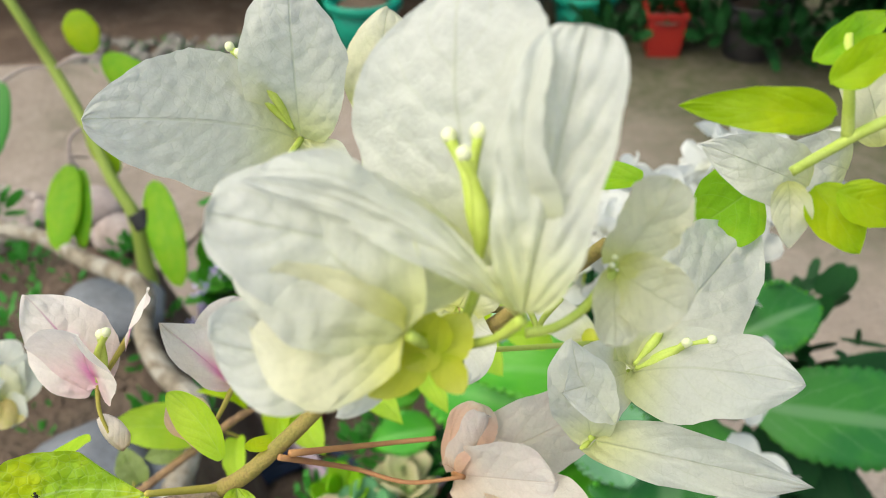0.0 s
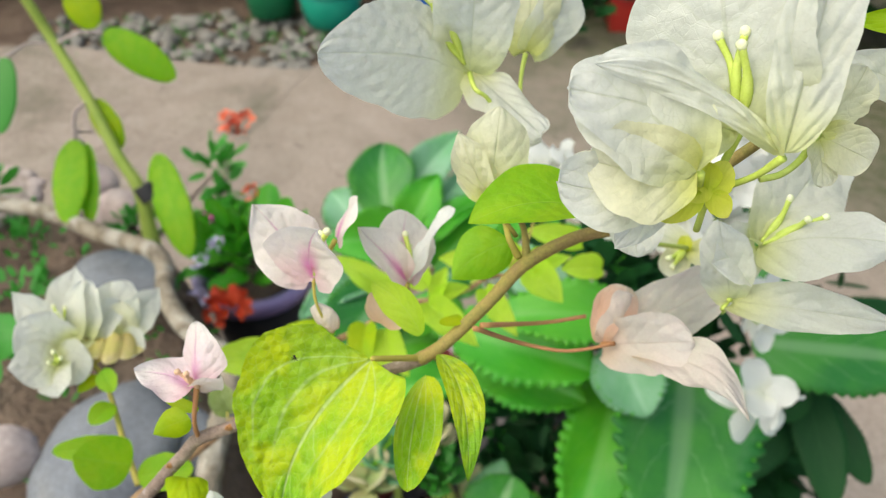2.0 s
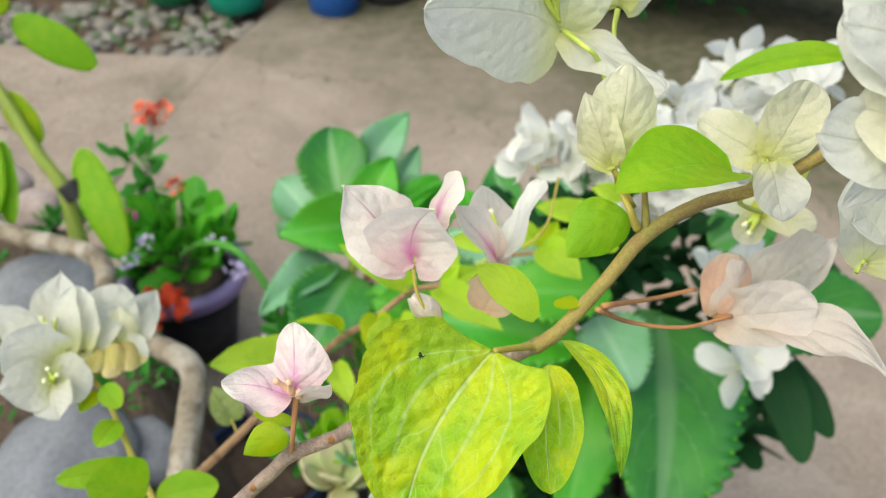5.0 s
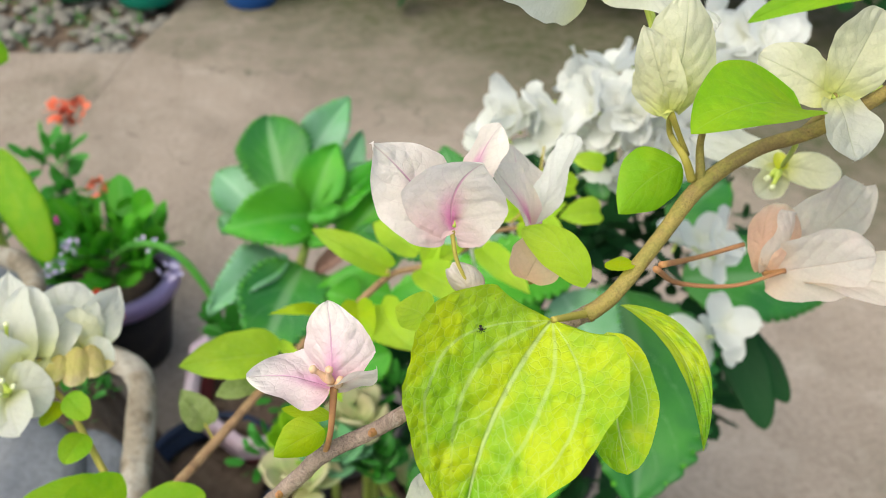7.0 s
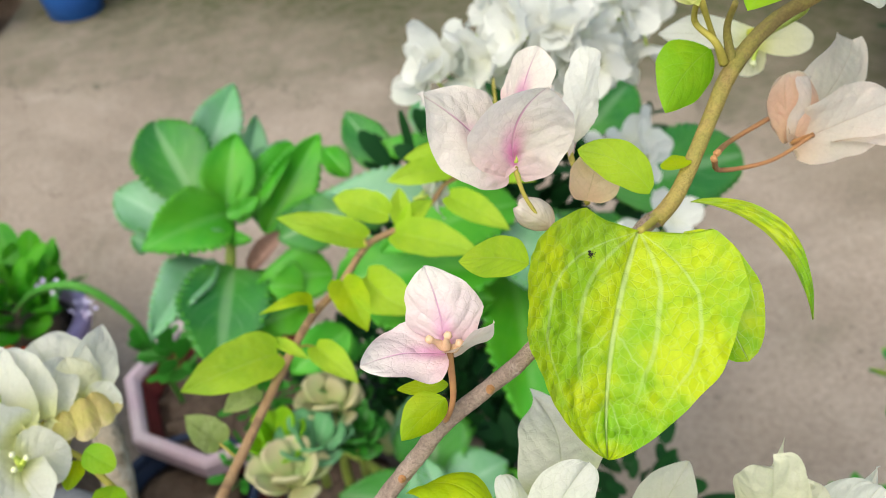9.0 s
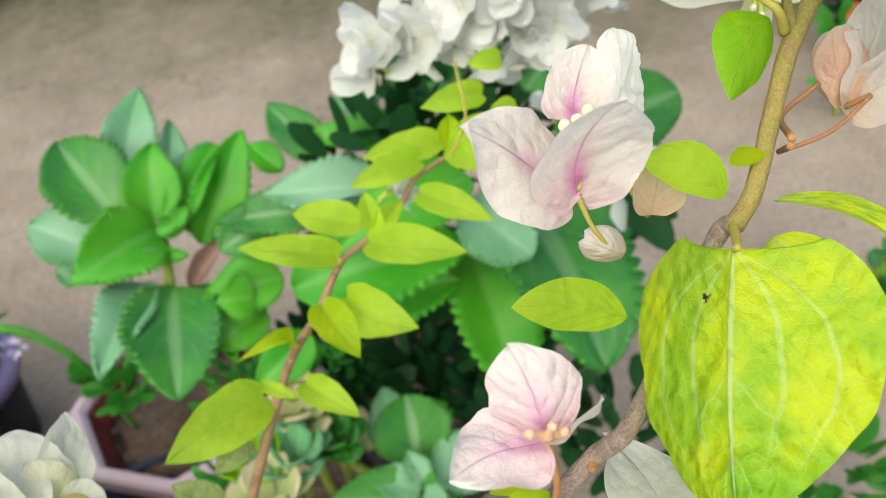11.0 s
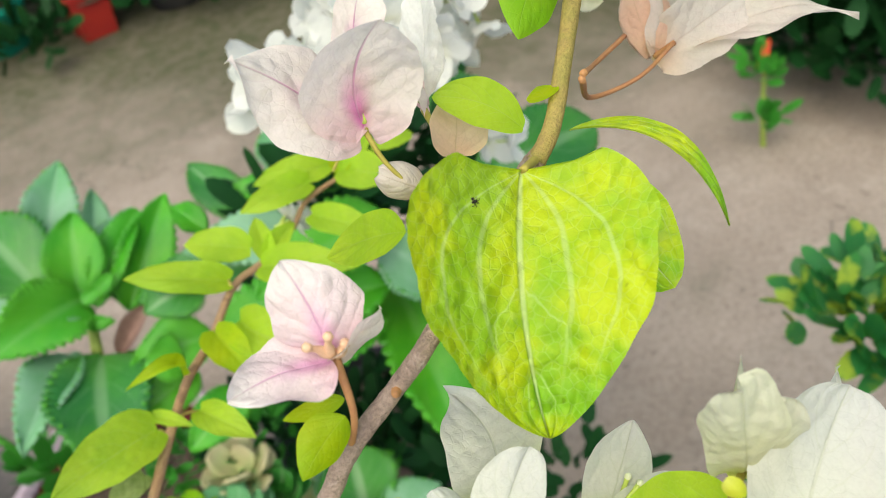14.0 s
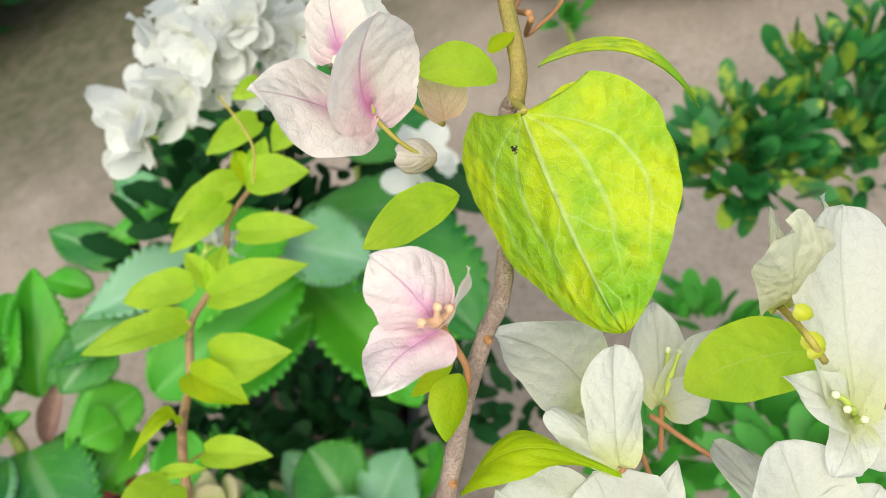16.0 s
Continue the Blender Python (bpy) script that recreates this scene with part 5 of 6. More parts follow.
shoot_leaf(shrub, (-0.2251, 0.3683, 0.9865), (-0.2371, 0.3830, 1.0088), 0.0210, OLIVE, (-0.03, -0.45, 0.89), crinkle=0.5, fold=0.3)
shoot_leaf(shrub, (-0.1920, 0.3769, 1.0087), (-0.2167, 0.3691, 1.0122), 0.0174, OLIVE, (-0.08, -0.45, 0.89), crinkle=0.4, fold=0.4)
tube("petiole", [(-0.1449, 0.3881, 1.0350), (-0.1453, 0.3894, 1.0359), (-0.1442, 0.3940, 1.0335)], [0.0009, 0.0008], PEDICEL, shrub, sides=8)
tube("petiole", [(-0.1709, 0.3771, 1.0192), (-0.1715, 0.3806, 1.0218), (-0.1718, 0.3860, 1.0195)], [0.0009, 0.0008], PEDICEL, shrub, sides=8)
tube("petiole", [(-0.1607, 0.3803, 1.0241), (-0.1552, 0.3783, 1.0241), (-0.1491, 0.3780, 1.0191)], [0.0009, 0.0008], PEDICEL, shrub, sides=8)
tube("petiole", [(-0.0971, 0.3991, 1.0638), (-0.0964, 0.4005, 1.0655), (-0.0947, 0.4049, 1.0632)], [0.0009, 0.0008], PEDICEL, shrub, sides=8)
tube("petiole", [(-0.2197, 0.3475, 0.9913), (-0.2227, 0.3530, 0.9946), (-0.2257, 0.3627, 0.9948)], [0.0009, 0.0008], PEDICEL, shrub, sides=8)
tube("petiole", [(-0.0191, 0.3855, 1.1019), (-0.0034, 0.3879, 1.1187), (0.0078, 0.4064, 1.1431)], [0.0009, 0.0008], PEDICEL, shrub, sides=8)


# ---- white flower heads behind ----
def flower_cluster(name, centre, size, count, label, seed, bract=0.03):
    """A dense head of white bracts on a shrub farther off."""
    rng = np.random.RandomState(seed)
    t = thing(name, (centre[0], centre[1], centre[2] - size[2]), label, "flowers", "white flower heads")
    for i in range(count):
        d = unit(rng.normal(size=3) + np.array((-0.3, -0.5, 0.5)))
        p = np.array(centre) + d * np.array(size) * rng.uniform(0.55, 1.0)
        ax = unit(d + rng.normal(size=3) * 0.35)
        e1 = unit(np.cross(ax, rng.normal(size=3)))
        e2 = np.cross(ax, e1)
        v, f = tube_arrays([p - ax * 0.012, p], [0.001, 0.0012], 6)
        fl = part("flower", mesh_of("flower", v, f, TUBE), t)
        turn = rng.uniform(0, 6.28)
        for k in range(3):
            a = turn + k * 2.094
            o = math.cos(a) * e1 + math.sin(a) * e2
            tip = p + unit(o + ax * rng.uniform(0.3, 0.9)) * bract * rng.uniform(0.9, 1.25)
            blade("bract", p, tip, ax, bract * 0.85, SNOW, fl, a=0.5, b=0.5, cup=0.25, arch=-0.05, wave=0.05, rows=8, cols=3, seed=i * 3 + k)
    return t


flower_cluster("white_flower_head", (0.1417, 0.5003, 1.0990), (0.095, 0.06, 0.042), 62, "dense head of white bougainvillea bracts", 5, 0.026)
flower_cluster("white_flower_head", (0.0515, 0.5239, 1.0824), (0.028, 0.025, 0.02), 6, "small group of white bougainvillea bracts", 6)
flower_cluster("white_flower_head", (-0.0286, 0.4510, 1.0371), (0.010, 0.012, 0.010), 2, "single white bougainvillea flower among leaves", 7, 0.022)
flower_cluster("white_flower_head", (0.2513, 0.4623, 0.8629), (0.02, 0.02, 0.02), 3, "drooping white bougainvillea flower", 8, 0.036)
flower_cluster("white_flower_head", (0.2309, 0.5245, 1.1362), (0.05, 0.04, 0.035), 14, "head of white bougainvillea bracts", 9)
flower_cluster("white_flower_head", (0.2469, 0.5254, 0.9218), (0.03, 0.03, 0.03), 5, "white bougainvillea flower in the shade", 10)

# ---- kalanchoe ----
def kalanchoe(at, stem, label, group="kalanchoe plants"):
    t = thing("kalanchoe_plant", at, label, "plant", group)
    tube("stem", stem, [0.009, 0.008, 0.006], STALK, t, "thick pale green stem", sides=10)
    return t


def kal_leaf(t, b0, t0, w, m, face, **kw):
    """A thick, toothed leaf with tiny plantlets along its edge."""
    k = dict(a=0.55, b=0.86, arch=0.08, cup=0.12, fold=0.24, wave=0.03, rows=96, cols=5, teeth=15, tooth=0.20, thick=0.003, seed=int(abs(b0[0]) * 9000) % 97)
    k.update(kw)
    v, f, uv = blade_arrays(b0, t0, face, w, **k)
    leaf = part("leaf", mesh_of("leaf", v, f, m, uv), t)
    wide, n = 2 * k["cols"] + 1, k["teeth"]
    beads = []
    us = np.linspace(0, 1, k["rows"] + 1)
    us = 0.5 * us + 0.5 * (1 - np.cos(us * np.pi)) / 2
    for q in range(2, n):
        r = int(np.argmin(np.abs(us - (q + 0.02) / n)))
        for e in (0, wide - 1):
            beads.append(pebble_arrays(v[r * wide + e] + np.array((0, 0, 0.001)), w * 0.016 + 0.0006 * ((q * 7 + e) % 3), q, 0.8, 4, 6))
    tagged(part("plantlet_fringe", mesh_of("plantlet_fringe", *join(*beads), JADE_BRIGHT), leaf), "tiny plantlets along the toothed edge", kind="stuff")


UPF = (-0.3, -0.6, 0.7)
k = kalanchoe((-0.08, 1.06, 0.22), [(-0.08, 1.06, 0.22), (-0.10, 1.02, 0.45), (-0.1093, 0.8542, 0.6826), (-0.0792, 0.8992, 0.7259)], "kalanchoe with broad toothed blue-green leaves in a rosette")
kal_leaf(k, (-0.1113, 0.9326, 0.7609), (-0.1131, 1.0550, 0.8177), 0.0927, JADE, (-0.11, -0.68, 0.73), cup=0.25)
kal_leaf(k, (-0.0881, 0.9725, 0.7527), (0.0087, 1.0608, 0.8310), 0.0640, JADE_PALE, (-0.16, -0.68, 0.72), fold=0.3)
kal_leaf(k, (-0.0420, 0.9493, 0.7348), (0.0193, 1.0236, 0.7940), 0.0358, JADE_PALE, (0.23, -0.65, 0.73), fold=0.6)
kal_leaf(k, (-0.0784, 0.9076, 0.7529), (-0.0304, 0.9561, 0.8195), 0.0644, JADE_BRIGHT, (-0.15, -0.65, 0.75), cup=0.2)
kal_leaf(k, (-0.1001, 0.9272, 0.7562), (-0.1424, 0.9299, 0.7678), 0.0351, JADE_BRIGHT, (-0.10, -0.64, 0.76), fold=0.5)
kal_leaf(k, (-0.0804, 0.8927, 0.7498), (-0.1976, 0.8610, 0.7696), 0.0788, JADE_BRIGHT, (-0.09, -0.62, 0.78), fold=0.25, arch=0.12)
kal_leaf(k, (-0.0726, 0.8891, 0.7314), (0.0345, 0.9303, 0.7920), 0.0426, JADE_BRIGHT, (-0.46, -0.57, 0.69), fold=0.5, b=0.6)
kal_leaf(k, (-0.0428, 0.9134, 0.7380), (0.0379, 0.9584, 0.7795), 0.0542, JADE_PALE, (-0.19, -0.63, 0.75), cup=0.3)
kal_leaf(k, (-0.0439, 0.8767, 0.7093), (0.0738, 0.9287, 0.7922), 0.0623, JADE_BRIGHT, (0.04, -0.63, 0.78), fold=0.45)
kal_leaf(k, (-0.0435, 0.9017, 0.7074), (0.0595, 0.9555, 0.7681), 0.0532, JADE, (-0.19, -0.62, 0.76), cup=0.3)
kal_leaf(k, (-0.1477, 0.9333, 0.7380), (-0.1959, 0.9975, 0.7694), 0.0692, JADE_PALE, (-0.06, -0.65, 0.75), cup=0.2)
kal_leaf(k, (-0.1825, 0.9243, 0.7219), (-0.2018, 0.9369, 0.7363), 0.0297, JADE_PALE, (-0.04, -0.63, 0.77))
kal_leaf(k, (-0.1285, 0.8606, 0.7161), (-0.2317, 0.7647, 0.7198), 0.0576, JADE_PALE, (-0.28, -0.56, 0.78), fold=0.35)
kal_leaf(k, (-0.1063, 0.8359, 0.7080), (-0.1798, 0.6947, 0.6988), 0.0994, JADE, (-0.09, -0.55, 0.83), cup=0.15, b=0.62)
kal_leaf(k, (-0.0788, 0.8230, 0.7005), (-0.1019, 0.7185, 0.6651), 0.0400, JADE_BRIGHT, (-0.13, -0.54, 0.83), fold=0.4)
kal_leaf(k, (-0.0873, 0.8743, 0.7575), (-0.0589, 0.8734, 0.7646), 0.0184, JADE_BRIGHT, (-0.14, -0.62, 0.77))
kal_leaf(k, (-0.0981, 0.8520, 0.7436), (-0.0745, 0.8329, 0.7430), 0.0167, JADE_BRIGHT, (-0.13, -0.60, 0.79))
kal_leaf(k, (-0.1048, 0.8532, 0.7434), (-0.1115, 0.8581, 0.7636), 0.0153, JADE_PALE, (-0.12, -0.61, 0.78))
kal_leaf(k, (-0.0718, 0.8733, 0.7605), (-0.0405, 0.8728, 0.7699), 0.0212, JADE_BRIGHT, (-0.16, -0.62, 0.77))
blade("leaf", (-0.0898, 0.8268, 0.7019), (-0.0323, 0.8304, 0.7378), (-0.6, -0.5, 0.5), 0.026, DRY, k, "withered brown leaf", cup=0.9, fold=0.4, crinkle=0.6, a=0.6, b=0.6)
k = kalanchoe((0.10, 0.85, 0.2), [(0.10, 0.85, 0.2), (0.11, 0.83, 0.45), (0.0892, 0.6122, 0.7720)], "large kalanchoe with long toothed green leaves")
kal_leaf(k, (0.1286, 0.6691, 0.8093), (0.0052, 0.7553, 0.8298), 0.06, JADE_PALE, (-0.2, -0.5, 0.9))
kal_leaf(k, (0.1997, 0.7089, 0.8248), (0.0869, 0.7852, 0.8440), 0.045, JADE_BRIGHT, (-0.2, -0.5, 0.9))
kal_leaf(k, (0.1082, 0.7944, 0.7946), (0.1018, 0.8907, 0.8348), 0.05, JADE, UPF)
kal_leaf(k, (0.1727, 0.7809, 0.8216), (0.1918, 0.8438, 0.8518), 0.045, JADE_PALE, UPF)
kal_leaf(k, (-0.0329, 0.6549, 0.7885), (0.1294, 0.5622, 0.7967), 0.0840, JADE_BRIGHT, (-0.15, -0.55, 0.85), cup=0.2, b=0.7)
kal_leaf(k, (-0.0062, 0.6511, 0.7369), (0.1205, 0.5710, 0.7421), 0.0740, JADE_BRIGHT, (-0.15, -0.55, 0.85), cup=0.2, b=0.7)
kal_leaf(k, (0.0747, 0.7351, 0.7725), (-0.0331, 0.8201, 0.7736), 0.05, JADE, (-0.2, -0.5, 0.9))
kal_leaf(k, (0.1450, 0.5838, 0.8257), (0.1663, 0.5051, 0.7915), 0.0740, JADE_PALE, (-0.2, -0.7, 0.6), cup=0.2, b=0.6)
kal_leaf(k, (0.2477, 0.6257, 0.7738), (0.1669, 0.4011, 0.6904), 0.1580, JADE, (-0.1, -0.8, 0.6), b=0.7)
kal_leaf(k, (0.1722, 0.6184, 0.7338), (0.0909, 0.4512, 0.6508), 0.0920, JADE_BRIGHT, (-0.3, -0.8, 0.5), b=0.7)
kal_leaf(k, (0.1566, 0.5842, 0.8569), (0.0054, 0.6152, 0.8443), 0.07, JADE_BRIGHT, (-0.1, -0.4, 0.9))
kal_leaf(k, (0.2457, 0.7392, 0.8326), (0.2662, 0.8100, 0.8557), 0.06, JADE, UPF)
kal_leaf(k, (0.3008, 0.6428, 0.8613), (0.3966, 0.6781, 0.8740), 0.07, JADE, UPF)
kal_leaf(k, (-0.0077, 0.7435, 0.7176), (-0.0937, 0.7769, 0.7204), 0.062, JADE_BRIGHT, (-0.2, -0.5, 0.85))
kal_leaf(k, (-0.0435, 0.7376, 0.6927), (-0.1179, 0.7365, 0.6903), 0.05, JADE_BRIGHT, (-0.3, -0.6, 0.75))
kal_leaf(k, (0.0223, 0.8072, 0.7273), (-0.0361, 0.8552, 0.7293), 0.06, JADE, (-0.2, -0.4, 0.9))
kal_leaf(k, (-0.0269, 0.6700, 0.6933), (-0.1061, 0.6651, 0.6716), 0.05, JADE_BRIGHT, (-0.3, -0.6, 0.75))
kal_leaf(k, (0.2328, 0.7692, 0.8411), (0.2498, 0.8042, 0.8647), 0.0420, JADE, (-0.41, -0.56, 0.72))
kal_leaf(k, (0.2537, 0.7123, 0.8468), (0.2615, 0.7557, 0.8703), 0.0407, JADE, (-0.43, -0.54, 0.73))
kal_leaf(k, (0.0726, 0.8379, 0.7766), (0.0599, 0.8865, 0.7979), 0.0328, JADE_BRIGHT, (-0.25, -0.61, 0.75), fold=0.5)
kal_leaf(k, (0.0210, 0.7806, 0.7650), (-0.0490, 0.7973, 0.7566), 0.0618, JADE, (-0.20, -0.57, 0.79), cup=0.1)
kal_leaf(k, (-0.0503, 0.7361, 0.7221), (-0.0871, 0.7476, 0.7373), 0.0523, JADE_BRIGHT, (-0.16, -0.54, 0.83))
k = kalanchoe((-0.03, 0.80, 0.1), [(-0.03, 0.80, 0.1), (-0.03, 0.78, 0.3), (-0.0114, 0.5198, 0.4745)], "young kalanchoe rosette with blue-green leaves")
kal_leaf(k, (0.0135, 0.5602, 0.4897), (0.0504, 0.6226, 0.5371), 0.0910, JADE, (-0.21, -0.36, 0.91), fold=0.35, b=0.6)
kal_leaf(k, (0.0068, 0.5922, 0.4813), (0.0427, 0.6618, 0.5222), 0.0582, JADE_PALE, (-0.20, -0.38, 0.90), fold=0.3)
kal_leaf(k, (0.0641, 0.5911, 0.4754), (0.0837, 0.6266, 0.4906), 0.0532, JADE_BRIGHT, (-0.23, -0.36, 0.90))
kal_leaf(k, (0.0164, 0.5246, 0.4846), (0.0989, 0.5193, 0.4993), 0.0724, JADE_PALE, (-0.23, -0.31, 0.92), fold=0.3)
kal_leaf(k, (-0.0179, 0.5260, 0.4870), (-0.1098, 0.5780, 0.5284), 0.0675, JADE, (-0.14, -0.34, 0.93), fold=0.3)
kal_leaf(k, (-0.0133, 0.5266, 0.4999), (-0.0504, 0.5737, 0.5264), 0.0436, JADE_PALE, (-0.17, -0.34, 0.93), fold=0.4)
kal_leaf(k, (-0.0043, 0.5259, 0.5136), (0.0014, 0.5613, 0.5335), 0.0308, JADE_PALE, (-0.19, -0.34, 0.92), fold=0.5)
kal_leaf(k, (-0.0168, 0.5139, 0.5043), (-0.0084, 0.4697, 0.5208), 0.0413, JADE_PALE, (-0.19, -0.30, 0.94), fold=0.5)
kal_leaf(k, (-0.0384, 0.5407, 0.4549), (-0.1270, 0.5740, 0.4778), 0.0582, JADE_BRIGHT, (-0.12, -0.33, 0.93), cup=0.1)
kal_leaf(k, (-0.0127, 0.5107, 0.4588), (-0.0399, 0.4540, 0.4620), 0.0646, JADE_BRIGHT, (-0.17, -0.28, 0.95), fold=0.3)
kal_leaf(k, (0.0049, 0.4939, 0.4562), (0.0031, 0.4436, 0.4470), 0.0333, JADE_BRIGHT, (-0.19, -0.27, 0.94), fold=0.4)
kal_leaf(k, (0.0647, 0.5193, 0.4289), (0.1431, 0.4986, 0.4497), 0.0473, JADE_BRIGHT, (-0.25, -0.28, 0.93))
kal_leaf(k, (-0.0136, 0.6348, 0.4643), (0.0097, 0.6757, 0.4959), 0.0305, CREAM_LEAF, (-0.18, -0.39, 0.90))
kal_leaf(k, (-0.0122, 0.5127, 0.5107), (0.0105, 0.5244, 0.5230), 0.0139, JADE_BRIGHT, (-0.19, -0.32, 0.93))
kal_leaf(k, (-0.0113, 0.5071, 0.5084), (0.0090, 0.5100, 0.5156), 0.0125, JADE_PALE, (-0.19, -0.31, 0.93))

# low green growth between the pots
def undergrowth(name, spots, mat, seed, label, size=0.03, count=60, radius=0.07):
    rng = np.random.RandomState(seed)
    rows = []
    for c in spots:
        rows += sprout(rng, c, radius, count, size)
    tagged(leaf_cloud(name, rows, mat, a=0.5, b=0.5), label, "plants", kind="stuff")


undergrowth("undergrowth", [(-0.0293, 0.7164, 0.4247), (0.0311, 0.7391, 0.4762), (0.0649, 0.5177, 0.4273)], MID, 21, "low tangle of small green leaves between the pots", 0.026, 18, 0.06)
undergrowth("undergrowth", [(-0.0815, 0.7357, 0.5717), (-0.0610, 0.6906, 0.5649), (-0.1019, 0.7678, 0.5693), (-0.1384, 0.7378, 0.5647), (-0.1838, 0.6626, 0.5520), (-0.0597, 0.6255, 0.5545), (-0.0091, 0.7119, 0.5686)], MID, 20, "small fleshy green weeds among the succulents", 0.022, 34, 0.035)
# the shade between the plants is put into these leaves' colour
undergrowth("undergrowth", [(0.1353, 0.7493, 0.6396), (0.2537, 0.7273, 0.6913), (0.3648, 0.7306, 0.7163), (0.1642, 0.6982, 0.8077), (0.2369, 0.7124, 0.8349), (0.4099, 0.7727, 0.7460)], SHADE_DARK, 22, "green leaves between the plants, coloured dark for shade", 0.05, 60, 0.1)
undergrowth("undergrowth", [(-0.7983, 1.2158, 0.5292), (-0.7352, 0.9891, 0.5748), (-0.4365, 0.8094, 0.5484), (-0.6187, 0.8554, 0.5829), (-0.5705, 1.1712, 0.5830)], MID, 23, "small weeds on the soil bank", 0.025, 40, 0.06)
undergrowth("undergrowth", [(0.5526, 0.1969, 0.6237), (0.5142, 0.2185, 0.6061), (0.5444, 0.1595, 0.5957), (0.6098, 0.1767, 0.6151)], CROTON, 24, "low variegated shrub with yellow-green leaves", 0.052, 50, 0.075)
undergrowth("undergrowth", [(0.7597, 0.0976, 0.5892), (0.7214, 0.0397, 0.5534), (0.6830, 0.1020, 0.5594), (0.6436, 0.0315, 0.5294), (0.8639, 0.0352, 0.5650)], CROTON, 25, "low variegated shrub with yellow-green leaves", 0.052, 60, 0.085)
undergrowth("undergrowth", [(0.3203, 0.1143, 0.3216), (0.5150, 0.2239, 0.2586), (0.2488, 0.0608, 0.3741), (0.2397, 0.2497, 0.3368)], MID, 26, "low green growth below the flowers", 0.06, 50, 0.08)
# fills the gaps beside the pots with leaves coloured as dark as shade
undergrowth("undergrowth", [(0.4550, 0.7676, 0.3925), (0.3444, 0.7046, 0.3858), (0.4622, 0.7414, 0.4019)], SHADE_DARK, 27, "green leaves beside the pots, with shade put into their colour", 0.07, 40, 0.09)
# stands for the shade round the far pots, painted as dark leaves
undergrowth("undergrowth", [(0.72, 3.42, 0.05), (0.92, 3.62, 0.10), (1.22, 3.30, 0.10), (1.42, 3.18, 0.12), (1.65, 3.10, 0.15), (1.05, 3.55, 0.1), (2.05, 0.95, 0.1), (2.1, 0.75, 0.1), (2.15, 0.5, 0.12), (2.2, 0.25, 0.15), (2.2, 0.95, 0.1), (2.4, 0.8, 0.1), (2.3, 1.2, 0.15), (2.5, 1.0, 0.2), (1.95, 0.62, 0.12), (1.98, 0.80, 0.14), (2.0, 0.45, 0.12), (2.02, 0.30, 0.12)], SHADE_DARK, 28, "low green leaves among the far pots, darkened for shade", 0.10, 60, 0.2)
# added to darken the gaps below; deep shade is in the leaf colour
undergrowth("undergrowth", [(0.1363, 0.6878, 0.4163), (0.1829, 0.5486, 0.4221), (0.0195, 0.8207, 0.3929), (0.1376, 0.6472, 0.3789), (0.2691, 0.4421, 0.3707), (0.1210, 0.7762, 0.5142), (0.1108, 0.6785, 0.4562), (0.0347, 0.7716, 0.4503)], SHADE_DARK, 29, "leaves added under the kalanchoes, coloured dark for deep shade", 0.05, 55, 0.09)
# hedge behind the pots, its leaf colour darkened to stand for shade
rng = np.random.RandomState(31)
HEDGE = []
for x0, y0, x1, y1, n in ((-2.6, 4.3, 0.2, 4.2, 13), (0.2, 3.95, 0.9, 3.85, 6), (1.05, 3.55, 1.9, 3.15, 8), (1.45, 3.3, 2.2, 2.9, 6), (1.9, 3.2, 2.6, 2.4, 8), (2.65, 2.4, 2.75, 1.4, 7), (2.15, 1.05, 2.25, 0.3, 8)):
    for k in range(n):
        q = k / n
        HEDGE.append((x0 + (x1 - x0) * q + 0.08 * rng.normal(), y0 + (y1 - y0) * q + 0.08 * rng.rand(), 0.22 + 0.3 * rng.rand()))
undergrowth("hedge", HEDGE, SHADE_DARK, 32, "dense green shrubs behind the pots, coloured dark for shade", 0.12, 130, 0.38)
# unseen walls, added to block the low sky and bounce light back
def close_wall(name, x0, y0, x1, y1, h, label):
    v = [(x0, y0, -0.06), (x1, y0, -0.06), (x1, y1, -0.06), (x0, y1, -0.06), (x0, y0, h), (x1, y0, h), (x1, y1, h), (x0, y1, h)]
    f = [(0, 1, 5, 4), (1, 2, 6, 5), (2, 3, 7, 6), (3, 0, 4, 7), (4, 5, 6, 7)]
    tagged(new(name, mesh_of(name, v, f, PLASTER, smooth=False)), label, "wall", kind="structure")


close_wall("wall_south", -6.0, -7.2, 7.0, -7.0, 2.2, "unseen plain wall added to shape the light")
close_wall("wall_west", -6.2, -7.0, -6.0, 5.0, 2.2, "unseen plain wall added to shape the light")
close_wall("wall_east", 7.0, -7.0, 7.2, 5.0, 2.2, "unseen plain wall added to shape the light")
# added backdrop wall; its dark colour stands for the shade there
wall_v = [(-6, 5.0, -0.06), (7, 5.0, -0.06), (7, 5.2, -0.06), (-6, 5.2, -0.06), (-6, 5.0, 2.6), (7, 5.0, 2.6), (7, 5.2, 2.6), (-6, 5.2, 2.6)]
wall_f = [(0, 1, 5, 4), (1, 2, 6, 5), (2, 3, 7, 6), (3, 0, 4, 7), (4, 5, 6, 7)]
tagged(new("wall_north", mesh_of("wall_north", wall_v, wall_f, BACKDROP, smooth=False)), "backdrop wall added behind the shrubs, coloured dark for shade", "wall", kind="structure")


